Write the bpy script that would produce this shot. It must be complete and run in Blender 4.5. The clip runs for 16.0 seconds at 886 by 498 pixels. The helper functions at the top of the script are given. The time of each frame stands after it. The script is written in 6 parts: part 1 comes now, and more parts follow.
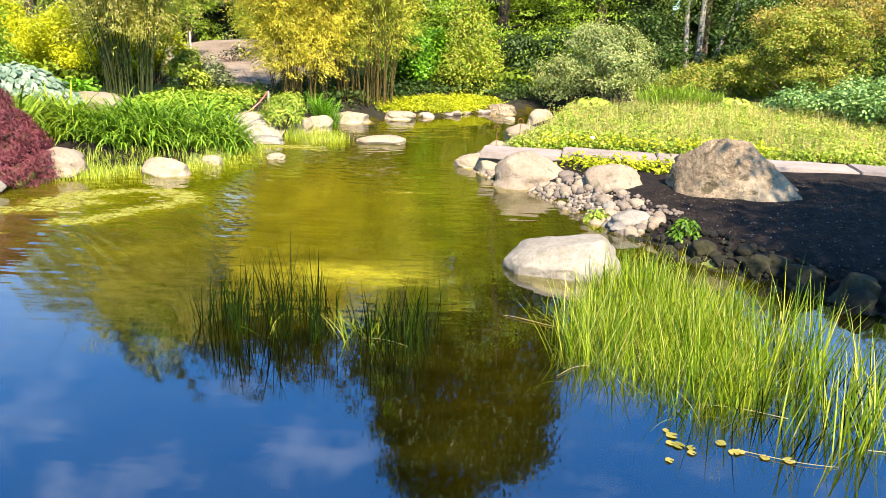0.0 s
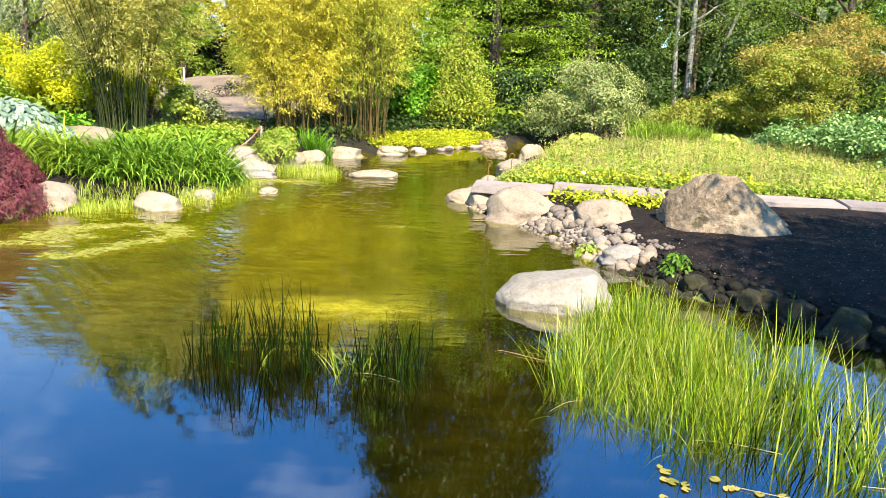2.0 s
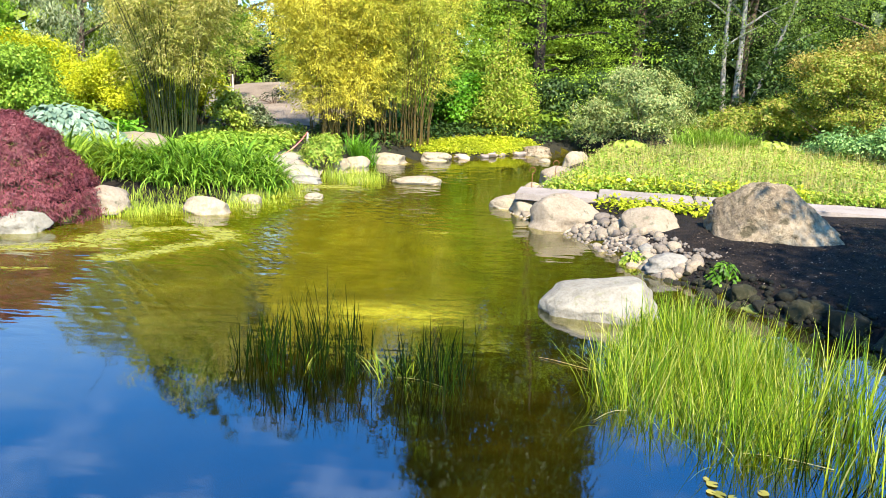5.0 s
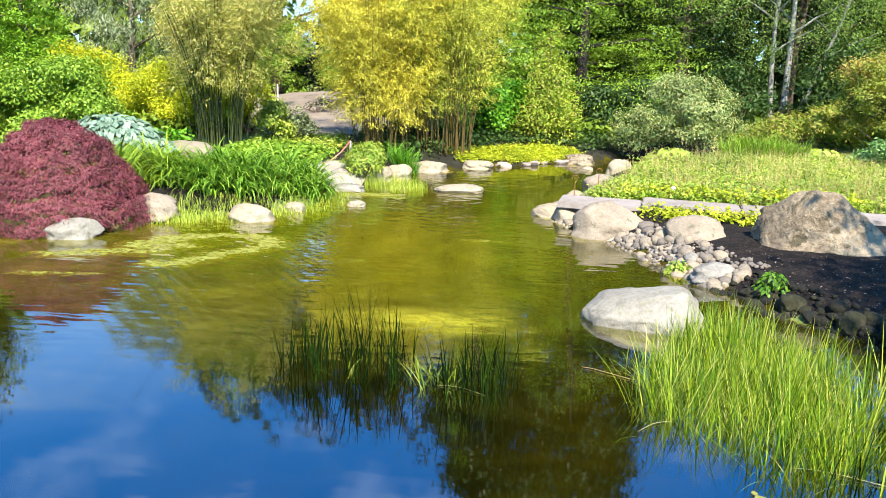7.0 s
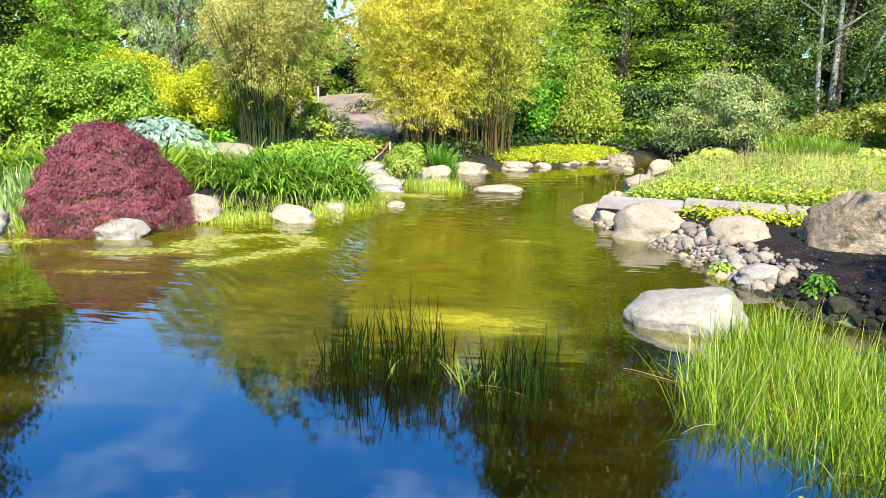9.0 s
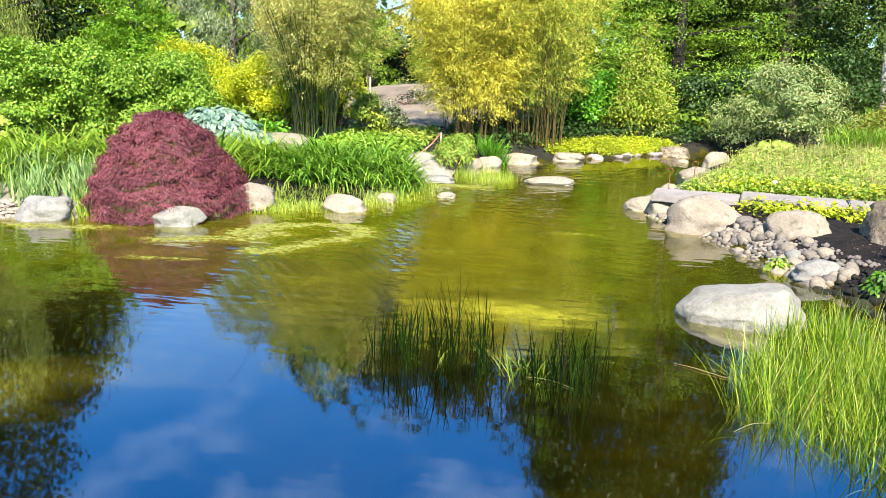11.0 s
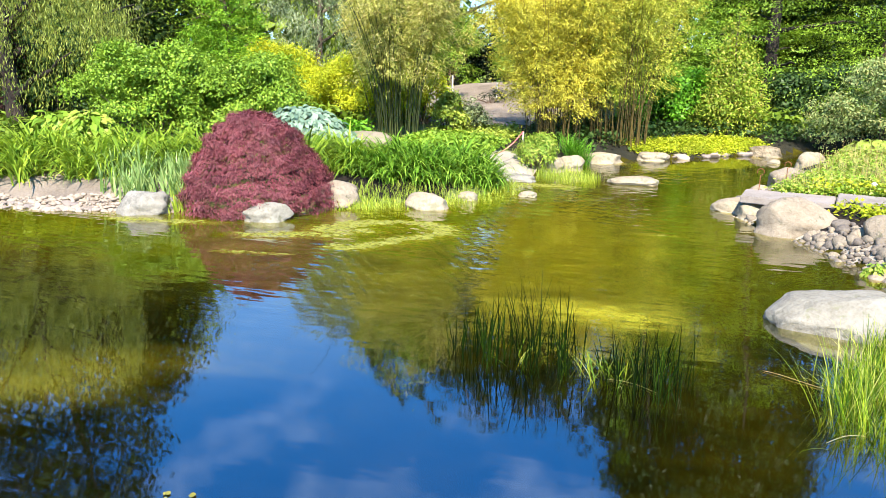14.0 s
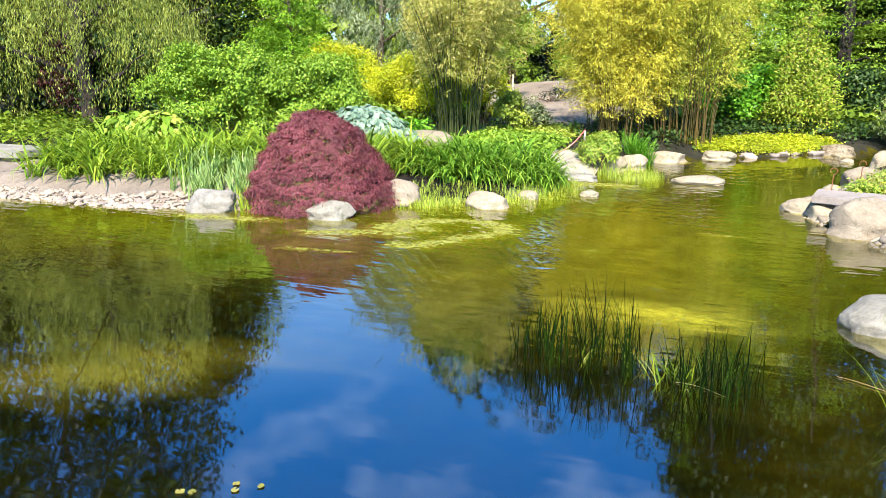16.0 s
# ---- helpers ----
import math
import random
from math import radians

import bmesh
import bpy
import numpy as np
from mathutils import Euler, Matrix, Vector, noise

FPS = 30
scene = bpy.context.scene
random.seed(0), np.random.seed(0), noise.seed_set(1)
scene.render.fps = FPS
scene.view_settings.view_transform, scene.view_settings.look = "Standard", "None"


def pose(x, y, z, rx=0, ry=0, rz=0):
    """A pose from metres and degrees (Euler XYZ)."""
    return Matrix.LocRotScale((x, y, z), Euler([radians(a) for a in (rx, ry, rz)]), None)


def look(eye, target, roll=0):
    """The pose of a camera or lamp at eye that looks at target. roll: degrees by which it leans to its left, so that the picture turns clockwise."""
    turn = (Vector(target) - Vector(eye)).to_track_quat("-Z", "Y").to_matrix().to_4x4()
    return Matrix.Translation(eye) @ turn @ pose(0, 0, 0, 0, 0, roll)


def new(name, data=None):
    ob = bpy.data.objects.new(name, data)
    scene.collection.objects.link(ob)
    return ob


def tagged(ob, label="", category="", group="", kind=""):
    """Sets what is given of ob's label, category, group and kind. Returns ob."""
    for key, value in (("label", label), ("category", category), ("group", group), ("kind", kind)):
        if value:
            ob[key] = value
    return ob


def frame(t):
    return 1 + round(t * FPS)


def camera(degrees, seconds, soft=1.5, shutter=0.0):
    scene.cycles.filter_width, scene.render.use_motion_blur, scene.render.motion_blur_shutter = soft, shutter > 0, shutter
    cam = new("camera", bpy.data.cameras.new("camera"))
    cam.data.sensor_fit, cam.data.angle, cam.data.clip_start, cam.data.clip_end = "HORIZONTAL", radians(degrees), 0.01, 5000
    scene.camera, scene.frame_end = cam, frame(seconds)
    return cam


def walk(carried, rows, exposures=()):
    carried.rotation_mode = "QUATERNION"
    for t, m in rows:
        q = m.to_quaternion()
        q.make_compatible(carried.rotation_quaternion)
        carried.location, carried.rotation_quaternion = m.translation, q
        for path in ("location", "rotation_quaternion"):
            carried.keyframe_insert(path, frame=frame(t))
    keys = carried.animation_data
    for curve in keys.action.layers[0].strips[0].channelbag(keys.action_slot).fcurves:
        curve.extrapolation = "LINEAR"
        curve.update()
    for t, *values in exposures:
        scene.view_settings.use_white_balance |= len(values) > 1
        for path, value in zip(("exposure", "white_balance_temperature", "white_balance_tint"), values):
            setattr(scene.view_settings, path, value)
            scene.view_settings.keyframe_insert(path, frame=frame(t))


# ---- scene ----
cam = camera(60.05, 16.0, soft=0.6)
# seconds, eye x y z, yaw, pitch, roll
PATH = [
    (0, 0.000, -0.000, 2.200, -0.00, -17.39, 2.24),
    (0.5, -0.005, -0.003, 2.202, -0.46, -16.75, 2.28),
    (1, -0.011, -0.003, 2.198, -0.80, -15.99, 2.40),
    (1.5, -0.010, -0.004, 2.197, -0.85, -15.22, 2.39),
    (2, -0.002, -0.002, 2.204, -0.53, -14.83, 2.41),
    (2.5, -0.003, -0.015, 2.205, -0.64, -14.29, 2.47),
    (3, -0.010, -0.018, 2.201, -0.34, -14.13, 2.36),
    (3.5, -0.009, -0.013, 2.204, 0.38, -14.38, 2.33),
    (4, -0.020, -0.018, 2.203, 1.35, -14.52, 2.24),
    (6.5, -0.022, -0.011, 2.203, 4.82, -14.08, 2.02),
    (7, -0.032, -0.014, 2.197, 5.86, -13.95, 1.77),
    (7.5, -0.029, -0.019, 2.201, 6.42, -14.17, 1.73),
    (8, -0.027, -0.028, 2.198, 7.62, -13.96, 1.32),
    (8.5, -0.037, -0.028, 2.193, 8.13, -13.83, 1.21),
    (9, -0.046, -0.027, 2.190, 8.80, -13.93, 1.18),
    (11.5, -0.057, -0.039, 2.192, 13.71, -14.84, 0.82),
    (12, -0.056, -0.035, 2.197, 14.93, -14.94, 0.50),
    (12.5, -0.057, -0.053, 2.204, 15.91, -14.89, 0.45),
    (13, -0.069, -0.076, 2.206, 16.71, -14.75, 0.43),
    (13.5, -0.072, -0.082, 2.203, 17.73, -14.82, 0.44),
    (14, -0.077, -0.084, 2.208, 18.58, -14.90, 0.52),
    (14.5, -0.076, -0.099, 2.210, 19.42, -15.05, 0.51),
    (15, -0.092, -0.086, 2.195, 20.75, -15.02, 0.27),
    (15.5, -0.095, -0.090, 2.194, 21.94, -15.00, 0.19),
    (16, -0.116, -0.105, 2.204, 22.99, -14.97, -0.10),
]
walk(cam, [(t, pose(x, y, z, 90 + pitch, 0, yaw) @ pose(0, 0, 0, 0, 0, roll)) for t, x, y, z, yaw, pitch, roll in PATH], [(0, 1.52, 7600, 20), (2, 1.52, 7300, 18), (4, 1.5, 7000, 15), (7, 1.45, 6600, 13), (16, 1.46, 6600, 14)])

# ---- light ----
SUN_TO = Vector((0.19, -0.64, 0.74)).normalized()
scene.view_settings.exposure = 1.46
world = bpy.data.worlds.new("sky")
scene.world = world
world.use_nodes = True
wn, wl = world.node_tree.nodes, world.node_tree.links
wn.clear()
sky = wn.new("ShaderNodeTexSky")
sky.sky_type, sky.sun_disc = "NISHITA", False
sky.sun_elevation = math.asin(SUN_TO.z)
sky.sun_rotation = math.atan2(SUN_TO.x, SUN_TO.y)
sky.air_density, sky.dust_density, sky.ozone_density = 1.0, 0.6, 1.6
coord = wn.new("ShaderNodeTexCoord")
cmap = wn.new("ShaderNodeMapping")
cmap.inputs["Scale"].default_value = (3.2, 3.2, 6.0)
cloud = wn.new("ShaderNodeTexNoise")
cloud.inputs["Scale"].default_value, cloud.inputs["Detail"].default_value = 3.2, 4.0
cramp = wn.new("ShaderNodeValToRGB")
cramp.color_ramp.elements[0].position, cramp.color_ramp.elements[1].position = 0.53, 0.8
cmix = wn.new("ShaderNodeMix")
cmix.data_type = "RGBA"
cmix.inputs["B"].default_value = (5.4, 7.2, 10.0, 1)
cmul = wn.new("ShaderNodeMath")
cmul.operation = "MULTIPLY"
cmul.inputs[1].default_value = 0.24
back = wn.new("ShaderNodeBackground")
back.inputs["Strength"].default_value = 0.12
wout = wn.new("ShaderNodeOutputWorld")
wl.new(coord.outputs["Generated"], cmap.inputs["Vector"])
wl.new(cmap.outputs["Vector"], cloud.inputs["Vector"])
wl.new(cloud.outputs["Fac"], cramp.inputs["Fac"])
wl.new(cramp.outputs["Color"], cmul.inputs[0])
wl.new(cmul.outputs[0], cmix.inputs["Factor"])
deep = wn.new("ShaderNodeHueSaturation")
deep.inputs["Saturation"].default_value = 1.42
wl.new(sky.outputs["Color"], deep.inputs["Color"])
tone = wn.new("ShaderNodeMix")
tone.data_type, tone.blend_type = "RGBA", "MULTIPLY"
tone.inputs["Factor"].default_value, tone.inputs["B"].default_value = 1.0, (0.47, 1.13, 1.42, 1)
wl.new(deep.outputs["Color"], tone.inputs["A"])
haze = wn.new("ShaderNodeMix")
haze.data_type = "RGBA"
haze.inputs["B"].default_value = (3.0, 5.2, 8.4, 1)
height = wn.new("ShaderNodeSeparateXYZ")
low = wn.new("ShaderNodeMapRange")
low.inputs["From Min"].default_value, low.inputs["From Max"].default_value = 0.2, 0.43
low.inputs["To Min"].default_value, low.inputs["To Max"].default_value = 0.75, 0.0
wl.new(coord.outputs["Generated"], height.inputs["Vector"])
wl.new(height.outputs["Z"], low.inputs["Value"])
wl.new(low.outputs["Result"], haze.inputs["Factor"])
wl.new(tone.outputs["Result"], haze.inputs["A"])
wl.new(haze.outputs["Result"], cmix.inputs["A"])
wl.new(cmix.outputs["Result"], back.inputs["Color"])
wl.new(back.outputs["Background"], wout.inputs["Surface"])

sun = new("sun", bpy.data.lights.new("sun", "SUN"))
sun.data.energy, sun.data.angle, sun.data.color = 5.0, radians(0.6), (1.0, 0.93, 0.81)
sun.matrix_world = look((0, 0, 30), Vector((0, 0, 30)) - SUN_TO)

# ---- materials ----


def base_mat(name):
    m = bpy.data.materials.new(name)
    m.use_nodes = True
    nt = m.node_tree
    return m, nt, nt.nodes["Principled BSDF"]


def ramp(nt, stops):
    r = nt.nodes.new("ShaderNodeValToRGB")
    el = r.color_ramp.elements
    while len(el) < len(stops):
        el.new(0.5)
    for e, (p, c) in zip(el, stops):
        e.position, e.color = p, (*c, 1)
    return r


def noise_tex(nt, scale, detail=5.0, rough=0.55, stretch=(1, 1, 1)):
    tc = nt.nodes.new("ShaderNodeTexCoord")
    mp = nt.nodes.new("ShaderNodeMapping")
    mp.inputs["Scale"].default_value = stretch
    t = nt.nodes.new("ShaderNodeTexNoise")
    t.inputs["Scale"].default_value, t.inputs["Detail"].default_value, t.inputs["Roughness"].default_value = scale, detail, rough
    nt.links.new(tc.outputs["Object"], mp.inputs["Vector"])
    nt.links.new(mp.outputs["Vector"], t.inputs["Vector"])
    return t


def mix_col(nt, fac, a, b, mode="MIX"):
    m = nt.nodes.new("ShaderNodeMix")
    m.data_type, m.blend_type = "RGBA", mode
    for key, v in (("Factor", fac), ("A", a), ("B", b)):
        if isinstance(v, (int, float)):
            m.inputs[key].default_value = v
        elif isinstance(v, tuple):
            m.inputs[key].default_value = (*v, 1)
        else:
            nt.links.new(v, m.inputs[key])
    return m.outputs["Result"]


def leaf_mat(name, cols, rough=0.45, trans=0.35, tint=(1.0, 1.0, 0.55), patch=0.8, tone="", gloss=0.2):
    """Leaves: hue by island or by a named tone of each blade, shifted in patches, and a share of light that comes through."""
    m, nt, b = base_mat(name)
    geo = nt.nodes.new("ShaderNodeNewGeometry")
    n = len(cols)
    r = ramp(nt, [(i / max(1, n - 1), c) for i, c in enumerate(cols)])
    oi, mixed, wrap = nt.nodes.new("ShaderNodeObjectInfo"), nt.nodes.new("ShaderNodeMath"), nt.nodes.new("ShaderNodeMath")
    mixed.operation, wrap.operation = "ADD", "FRACT"
    if tone:
        tn = nt.nodes.new("ShaderNodeAttribute")
        tn.attribute_name = tone
        nt.links.new(tn.outputs["Fac"], mixed.inputs[0])
    else:
        nt.links.new(geo.outputs["Random Per Island"], mixed.inputs[0])
    nt.links.new(oi.outputs["Random"], mixed.inputs[1])
    nt.links.new(mixed.outputs[0], wrap.inputs[0])
    nt.links.new(wrap.outputs[0], r.inputs["Fac"])
    big = noise_tex(nt, patch, 3.0)
    rb = ramp(nt, [(0.3, (0.8, 0.84, 0.75)), (0.7, (1.5, 1.42, 1.3))])
    nt.links.new(big.outputs["Fac"], rb.inputs["Fac"])
    col = mix_col(nt, 1.0, r.outputs["Color"], rb.outputs["Color"], "MULTIPLY")
    nt.links.new(col, b.inputs["Base Color"])
    b.inputs["Roughness"].default_value = rough
    b.inputs["Specular IOR Level"].default_value = gloss
    tr = nt.nodes.new("ShaderNodeBsdfTranslucent")
    tcol = mix_col(nt, 1.0, col, tint, "MULTIPLY")
    nt.links.new(tcol, tr.inputs["Color"])
    mx = nt.nodes.new("ShaderNodeMixShader")
    mx.inputs["Fac"].default_value = trans
    nt.links.new(b.outputs["BSDF"], mx.inputs[1])
    nt.links.new(tr.outputs["BSDF"], mx.inputs[2])
    nt.links.new(mx.outputs["Shader"], nt.nodes["Material Output"].inputs["Surface"])
    return m


def surf_mat(name, stops, scale, fine, rough=0.85, bump=0.4, dist=0.02, rnd=0.0, speck=None, stretch=(1, 1, 1)):
    """Stone, soil, bark: colour by two scales of noise, fine relief, optional shift per object and specks."""
    m, nt, b = base_mat(name)
    big, small = noise_tex(nt, scale, 6.0, 0.6, stretch), noise_tex(nt, fine, 8.0, 0.65, stretch)
    mixf = nt.nodes.new("ShaderNodeMath")
    mixf.operation = "MULTIPLY_ADD"
    mixf.inputs[1].default_value = 0.45
    nt.links.new(small.outputs["Fac"], mixf.inputs[0])
    half = nt.nodes.new("ShaderNodeMath")
    half.operation, half.inputs[1].default_value = "MULTIPLY", 0.55
    nt.links.new(big.outputs["Fac"], half.inputs[0])
    nt.links.new(half.outputs[0], mixf.inputs[2])
    r = ramp(nt, stops)
    nt.links.new(mixf.outputs[0], r.inputs["Fac"])
    col = r.outputs["Color"]
    if rnd:
        oi = nt.nodes.new("ShaderNodeObjectInfo")
        rr = ramp(nt, [(0.0, (1 - rnd, 1 - rnd, 1 - rnd * 0.8)), (0.5, (1, 0.98, 0.94)), (1.0, (1 + rnd, 1 + rnd * 0.85, 1 + rnd * 0.6))])
        nt.links.new(oi.outputs["Random"], rr.inputs["Fac"])
        col = mix_col(nt, 1.0, col, rr.outputs["Color"], "MULTIPLY")
    if speck:
        sc, thr, scol = speck
        sp = noise_tex(nt, sc, 4.0, 0.6)
        sr = ramp(nt, [(thr, (0, 0, 0)), (min(1, thr + 0.08), (1, 1, 1))])
        nt.links.new(sp.outputs["Fac"], sr.inputs["Fac"])
        col = mix_col(nt, sr.outputs["Color"], col, scol)
    nt.links.new(col, b.inputs["Base Color"])
    b.inputs["Roughness"].default_value = rough
    b.inputs["Specular IOR Level"].default_value = 0.3
    bp = nt.nodes.new("ShaderNodeBump")
    bp.inputs["Strength"].default_value, bp.inputs["Distance"].default_value = bump, dist
    nt.links.new(small.outputs["Fac"], bp.inputs["Height"])
    nt.links.new(bp.outputs["Normal"], b.inputs["Normal"])
    return m


STONE_PALE = surf_mat("pale_granite", [(0.3, (0.1402, 0.1054, 0.06233)), (0.45, (0.256, 0.208, 0.1366)), (0.62, (0.3365, 0.2859, 0.1979)), (0.8, (0.2337, 0.1862, 0.1148))], 2.5, 24, 0.85, 0.5, 0.03, speck=(7, 0.56, (0.196, 0.185, 0.115)))
STONE_CREAM = surf_mat("white_lichened_granite", [(0.3, (0.105, 0.09514, 0.06929)), (0.45, (0.1988, 0.1823, 0.1413)), (0.62, (0.2762, 0.2584, 0.2078)), (0.8, (0.1988, 0.1823, 0.1359))], 3.0, 26, 0.85, 0.6, 0.03, speck=(9, 0.6, (0.17, 0.165, 0.105)))
STONE_BEIGE = surf_mat("beige_granite", [(0.3, (0.13, 0.1, 0.066)), (0.45, (0.23, 0.185, 0.128)), (0.62, (0.3, 0.25, 0.18)), (0.8, (0.2, 0.16, 0.11))], 2.8, 26, 0.88, 0.7, 0.03, speck=(8, 0.6, (0.13, 0.12, 0.075)))
STONE_TAN = surf_mat("tan_boulder", [(0.32, (0.075, 0.055, 0.032)), (0.43, (0.2, 0.152, 0.095)), (0.52, (0.33, 0.26, 0.165)), (0.62, (0.39, 0.33, 0.225)), (0.8, (0.26, 0.205, 0.125))], 1.6, 16, 0.9, 1.0, 0.1, speck=(4.5, 0.58, (0.1, 0.082, 0.045)))
STONE_GREY = surf_mat("grey_rock", [(0.3, (0.09021, 0.08389, 0.07316)), (0.5, (0.2153, 0.2, 0.1638)), (0.7, (0.3114, 0.2846, 0.2251))], 3.5, 25, 0.85, 0.6, 0.03, speck=(10, 0.63, (0.361, 0.35, 0.297)))
COBBLE = surf_mat("river_cobble", [(0.3, (0.107, 0.08577, 0.06083)), (0.5, (0.206, 0.1726, 0.1263)), (0.7, (0.2703, 0.2324, 0.1741))], 5, 40, 0.8, 0.4, 0.01, rnd=0.4)
# Moss tones with the bank's tree shade darkened into the colour.
MOSSY_SHADED = surf_mat("mossy_shaded_cobble", [(0.32, (0.0045, 0.0065, 0.0015)), (0.5, (0.016, 0.0165, 0.006)), (0.66, (0.045, 0.04, 0.027))], 5, 30, 0.9, 0.6, 0.015, rnd=0.5)
SHINGLE = surf_mat("pale_shingle", [(0.3, (0.1814, 0.1455, 0.1106)), (0.5, (0.2945, 0.243, 0.19)), (0.7, (0.3642, 0.3075, 0.2422))], 5, 40, 0.85, 0.4, 0.01, rnd=0.3)
PAVING = surf_mat("weathered_paving", [(0.3, (0.142, 0.1214, 0.1003)), (0.5, (0.2396, 0.2098, 0.1833)), (0.7, (0.284, 0.2535, 0.2295))], 3, 40, 0.9, 0.5, 0.01, rnd=0.12)
MULCH = surf_mat("dark_bark_mulch", [(0.36, (0.003, 0.002, 0.0014)), (0.5, (0.013, 0.0085, 0.0055)), (0.64, (0.045, 0.03, 0.019))], 7, 60, 0.97, 1.0, 0.08)
SOIL = surf_mat("grey_brown_soil", [(0.3, (0.0954, 0.07692, 0.05772)), (0.5, (0.2147, 0.1716, 0.1308)), (0.7, (0.3026, 0.2556, 0.198))], 1.5, 30, 0.95, 0.8, 0.04)
# Earth colour darkened to hold the shade under shrubs and trees.
SHADED_EARTH = surf_mat("shade_dark_earth", [(0.3, (0.006, 0.007, 0.003)), (0.5, (0.018, 0.017, 0.008)), (0.7, (0.045, 0.038, 0.02))], 3, 30, 0.95, 0.9, 0.04)
GRAVEL = surf_mat("pale_sandy_gravel", [(0.3, (0.208, 0.176, 0.13)), (0.5, (0.325, 0.28, 0.215)), (0.7, (0.403, 0.358, 0.286))], 3, 60, 0.95, 0.7, 0.02)
TURF = surf_mat("mossy_earth", [(0.3, (0.06, 0.075, 0.02)), (0.5, (0.14, 0.17, 0.04)), (0.7, (0.24, 0.26, 0.08))], 2, 30, 0.95, 0.8, 0.04)
BARK = surf_mat("brown_bark", [(0.3, (0.05, 0.035, 0.025)), (0.5, (0.13, 0.09, 0.065)), (0.7, (0.22, 0.16, 0.12))], 4, 20, 0.95, 1.0, 0.04, stretch=(1, 1, 0.25))
BARK_DARK = surf_mat("dark_willow_bark", [(0.3, (0.012, 0.009, 0.007)), (0.5, (0.035, 0.026, 0.02)), (0.7, (0.08, 0.06, 0.045))], 4, 20, 0.95, 1.0, 0.04, stretch=(1, 1, 0.25))
BIRCH = surf_mat("birch_bark", [(0.36, (0.065, 0.0585, 0.052)), (0.47, (0.221, 0.208, 0.1885)), (0.62, (0.351, 0.338, 0.3055))], 5, 12, 0.8, 0.4, 0.02, stretch=(0.4, 0.4, 2.5))
CULM_DARK = surf_mat("dark_culm", [(0.3, (0.01142, 0.01513, 0.008033)), (0.5, (0.03998, 0.05156, 0.01607)), (0.7, (0.1142, 0.1375, 0.03748))], 1.2, 10, 0.5, 0.1, 0.005)
CULM_GOLD = surf_mat("golden_culm", [(0.3, (0.03432, 0.02576, 0.00856)), (0.5, (0.1, 0.07176, 0.02)), (0.7, (0.1576, 0.1144, 0.02864))], 1.2, 10, 0.5, 0.1, 0.005)
STEEL_RUST = surf_mat("rusty_iron", [(0.3, (0.1, 0.035, 0.015)), (0.6, (0.26, 0.11, 0.045))], 20, 60, 0.8, 0.3, 0.004)
ROPE_RED = surf_mat("faded_red_rope", [(0.35, (0.6, 0.072, 0.072)), (0.6, (0.84, 0.42, 0.36))], 3, 60, 0.9, 0.5, 0.004)
STAKE = surf_mat("pale_timber", [(0.3, (0.4, 0.36, 0.3)), (0.7, (0.62, 0.58, 0.52))], 4, 30, 0.9, 0.4, 0.01, stretch=(1, 1, 0.2))
ALGAE = surf_mat("floating_algae", [(0.3, (0.132, 0.1276, 0.012)), (0.5, (0.2376, 0.2376, 0.03)), (0.7, (0.352, 0.352, 0.085))], 5, 40, 0.6, 0.5, 0.01)
nt = ALGAE.node_tree
holes, hr = noise_tex(nt, 14.0, 4.0), ramp(nt, [(0.35, (0.4, 0.4, 0.4)), (0.6, (0.92, 0.92, 0.92))])
nt.links.new(holes.outputs["Fac"], hr.inputs["Fac"])
nt.links.new(hr.outputs["Color"], nt.nodes["Principled BSDF"].inputs["Alpha"])

PETAL = surf_mat("white_petal", [(0.3, (0.7, 0.7, 0.66)), (0.7, (0.85, 0.85, 0.82))], 10, 40, 0.6, 0.1, 0.002)


def bed_mat():
    """The pond's bed: bright algae over silt in the sunny middle, brown silt at the shore, near mud painted dark for
    the dim light there.
    """
    m, nt, b = base_mat("pond_bed")
    geo = nt.nodes.new("ShaderNodeNewGeometry")
    sep = nt.nodes.new("ShaderNodeSeparateXYZ")
    nt.links.new(geo.outputs["Position"], sep.inputs["Vector"])
    big, small = noise_tex(nt, 0.55, 5.0, 0.6), noise_tex(nt, 4.0, 6.0, 0.6)
    add = nt.nodes.new("ShaderNodeMath")
    add.operation, add.inputs[1].default_value = "MULTIPLY_ADD", 5.0
    nt.links.new(big.outputs["Fac"], add.inputs[0])
    nt.links.new(sep.outputs["Y"], add.inputs[2])
    mr = nt.nodes.new("ShaderNodeMapRange")
    mr.inputs["From Min"].default_value, mr.inputs["From Max"].default_value = 7.4, 10.8
    nt.links.new(add.outputs[0], mr.inputs["Value"])
    algae = ramp(nt, [(0.3, (0.014, 0.012, 0.001)), (0.5, (0.035, 0.03, 0.0015)), (0.7, (0.07, 0.06, 0.003))])
    dim_mud = ramp(nt, [(0.3, (0.001, 0.001, 0.0005)), (0.5, (0.002, 0.0018, 0.0006)), (0.72, (0.007, 0.0055, 0.0008))])
    nt.links.new(small.outputs["Fac"], algae.inputs["Fac"])
    nt.links.new(small.outputs["Fac"], dim_mud.inputs["Fac"])
    col = mix_col(nt, mr.outputs["Result"], dim_mud.outputs["Color"], algae.outputs["Color"])
    nt.links.new(col, b.inputs["Base Color"])
    b.inputs["Roughness"].default_value = 0.95
    b.inputs["Specular IOR Level"].default_value = 0.1
    return m


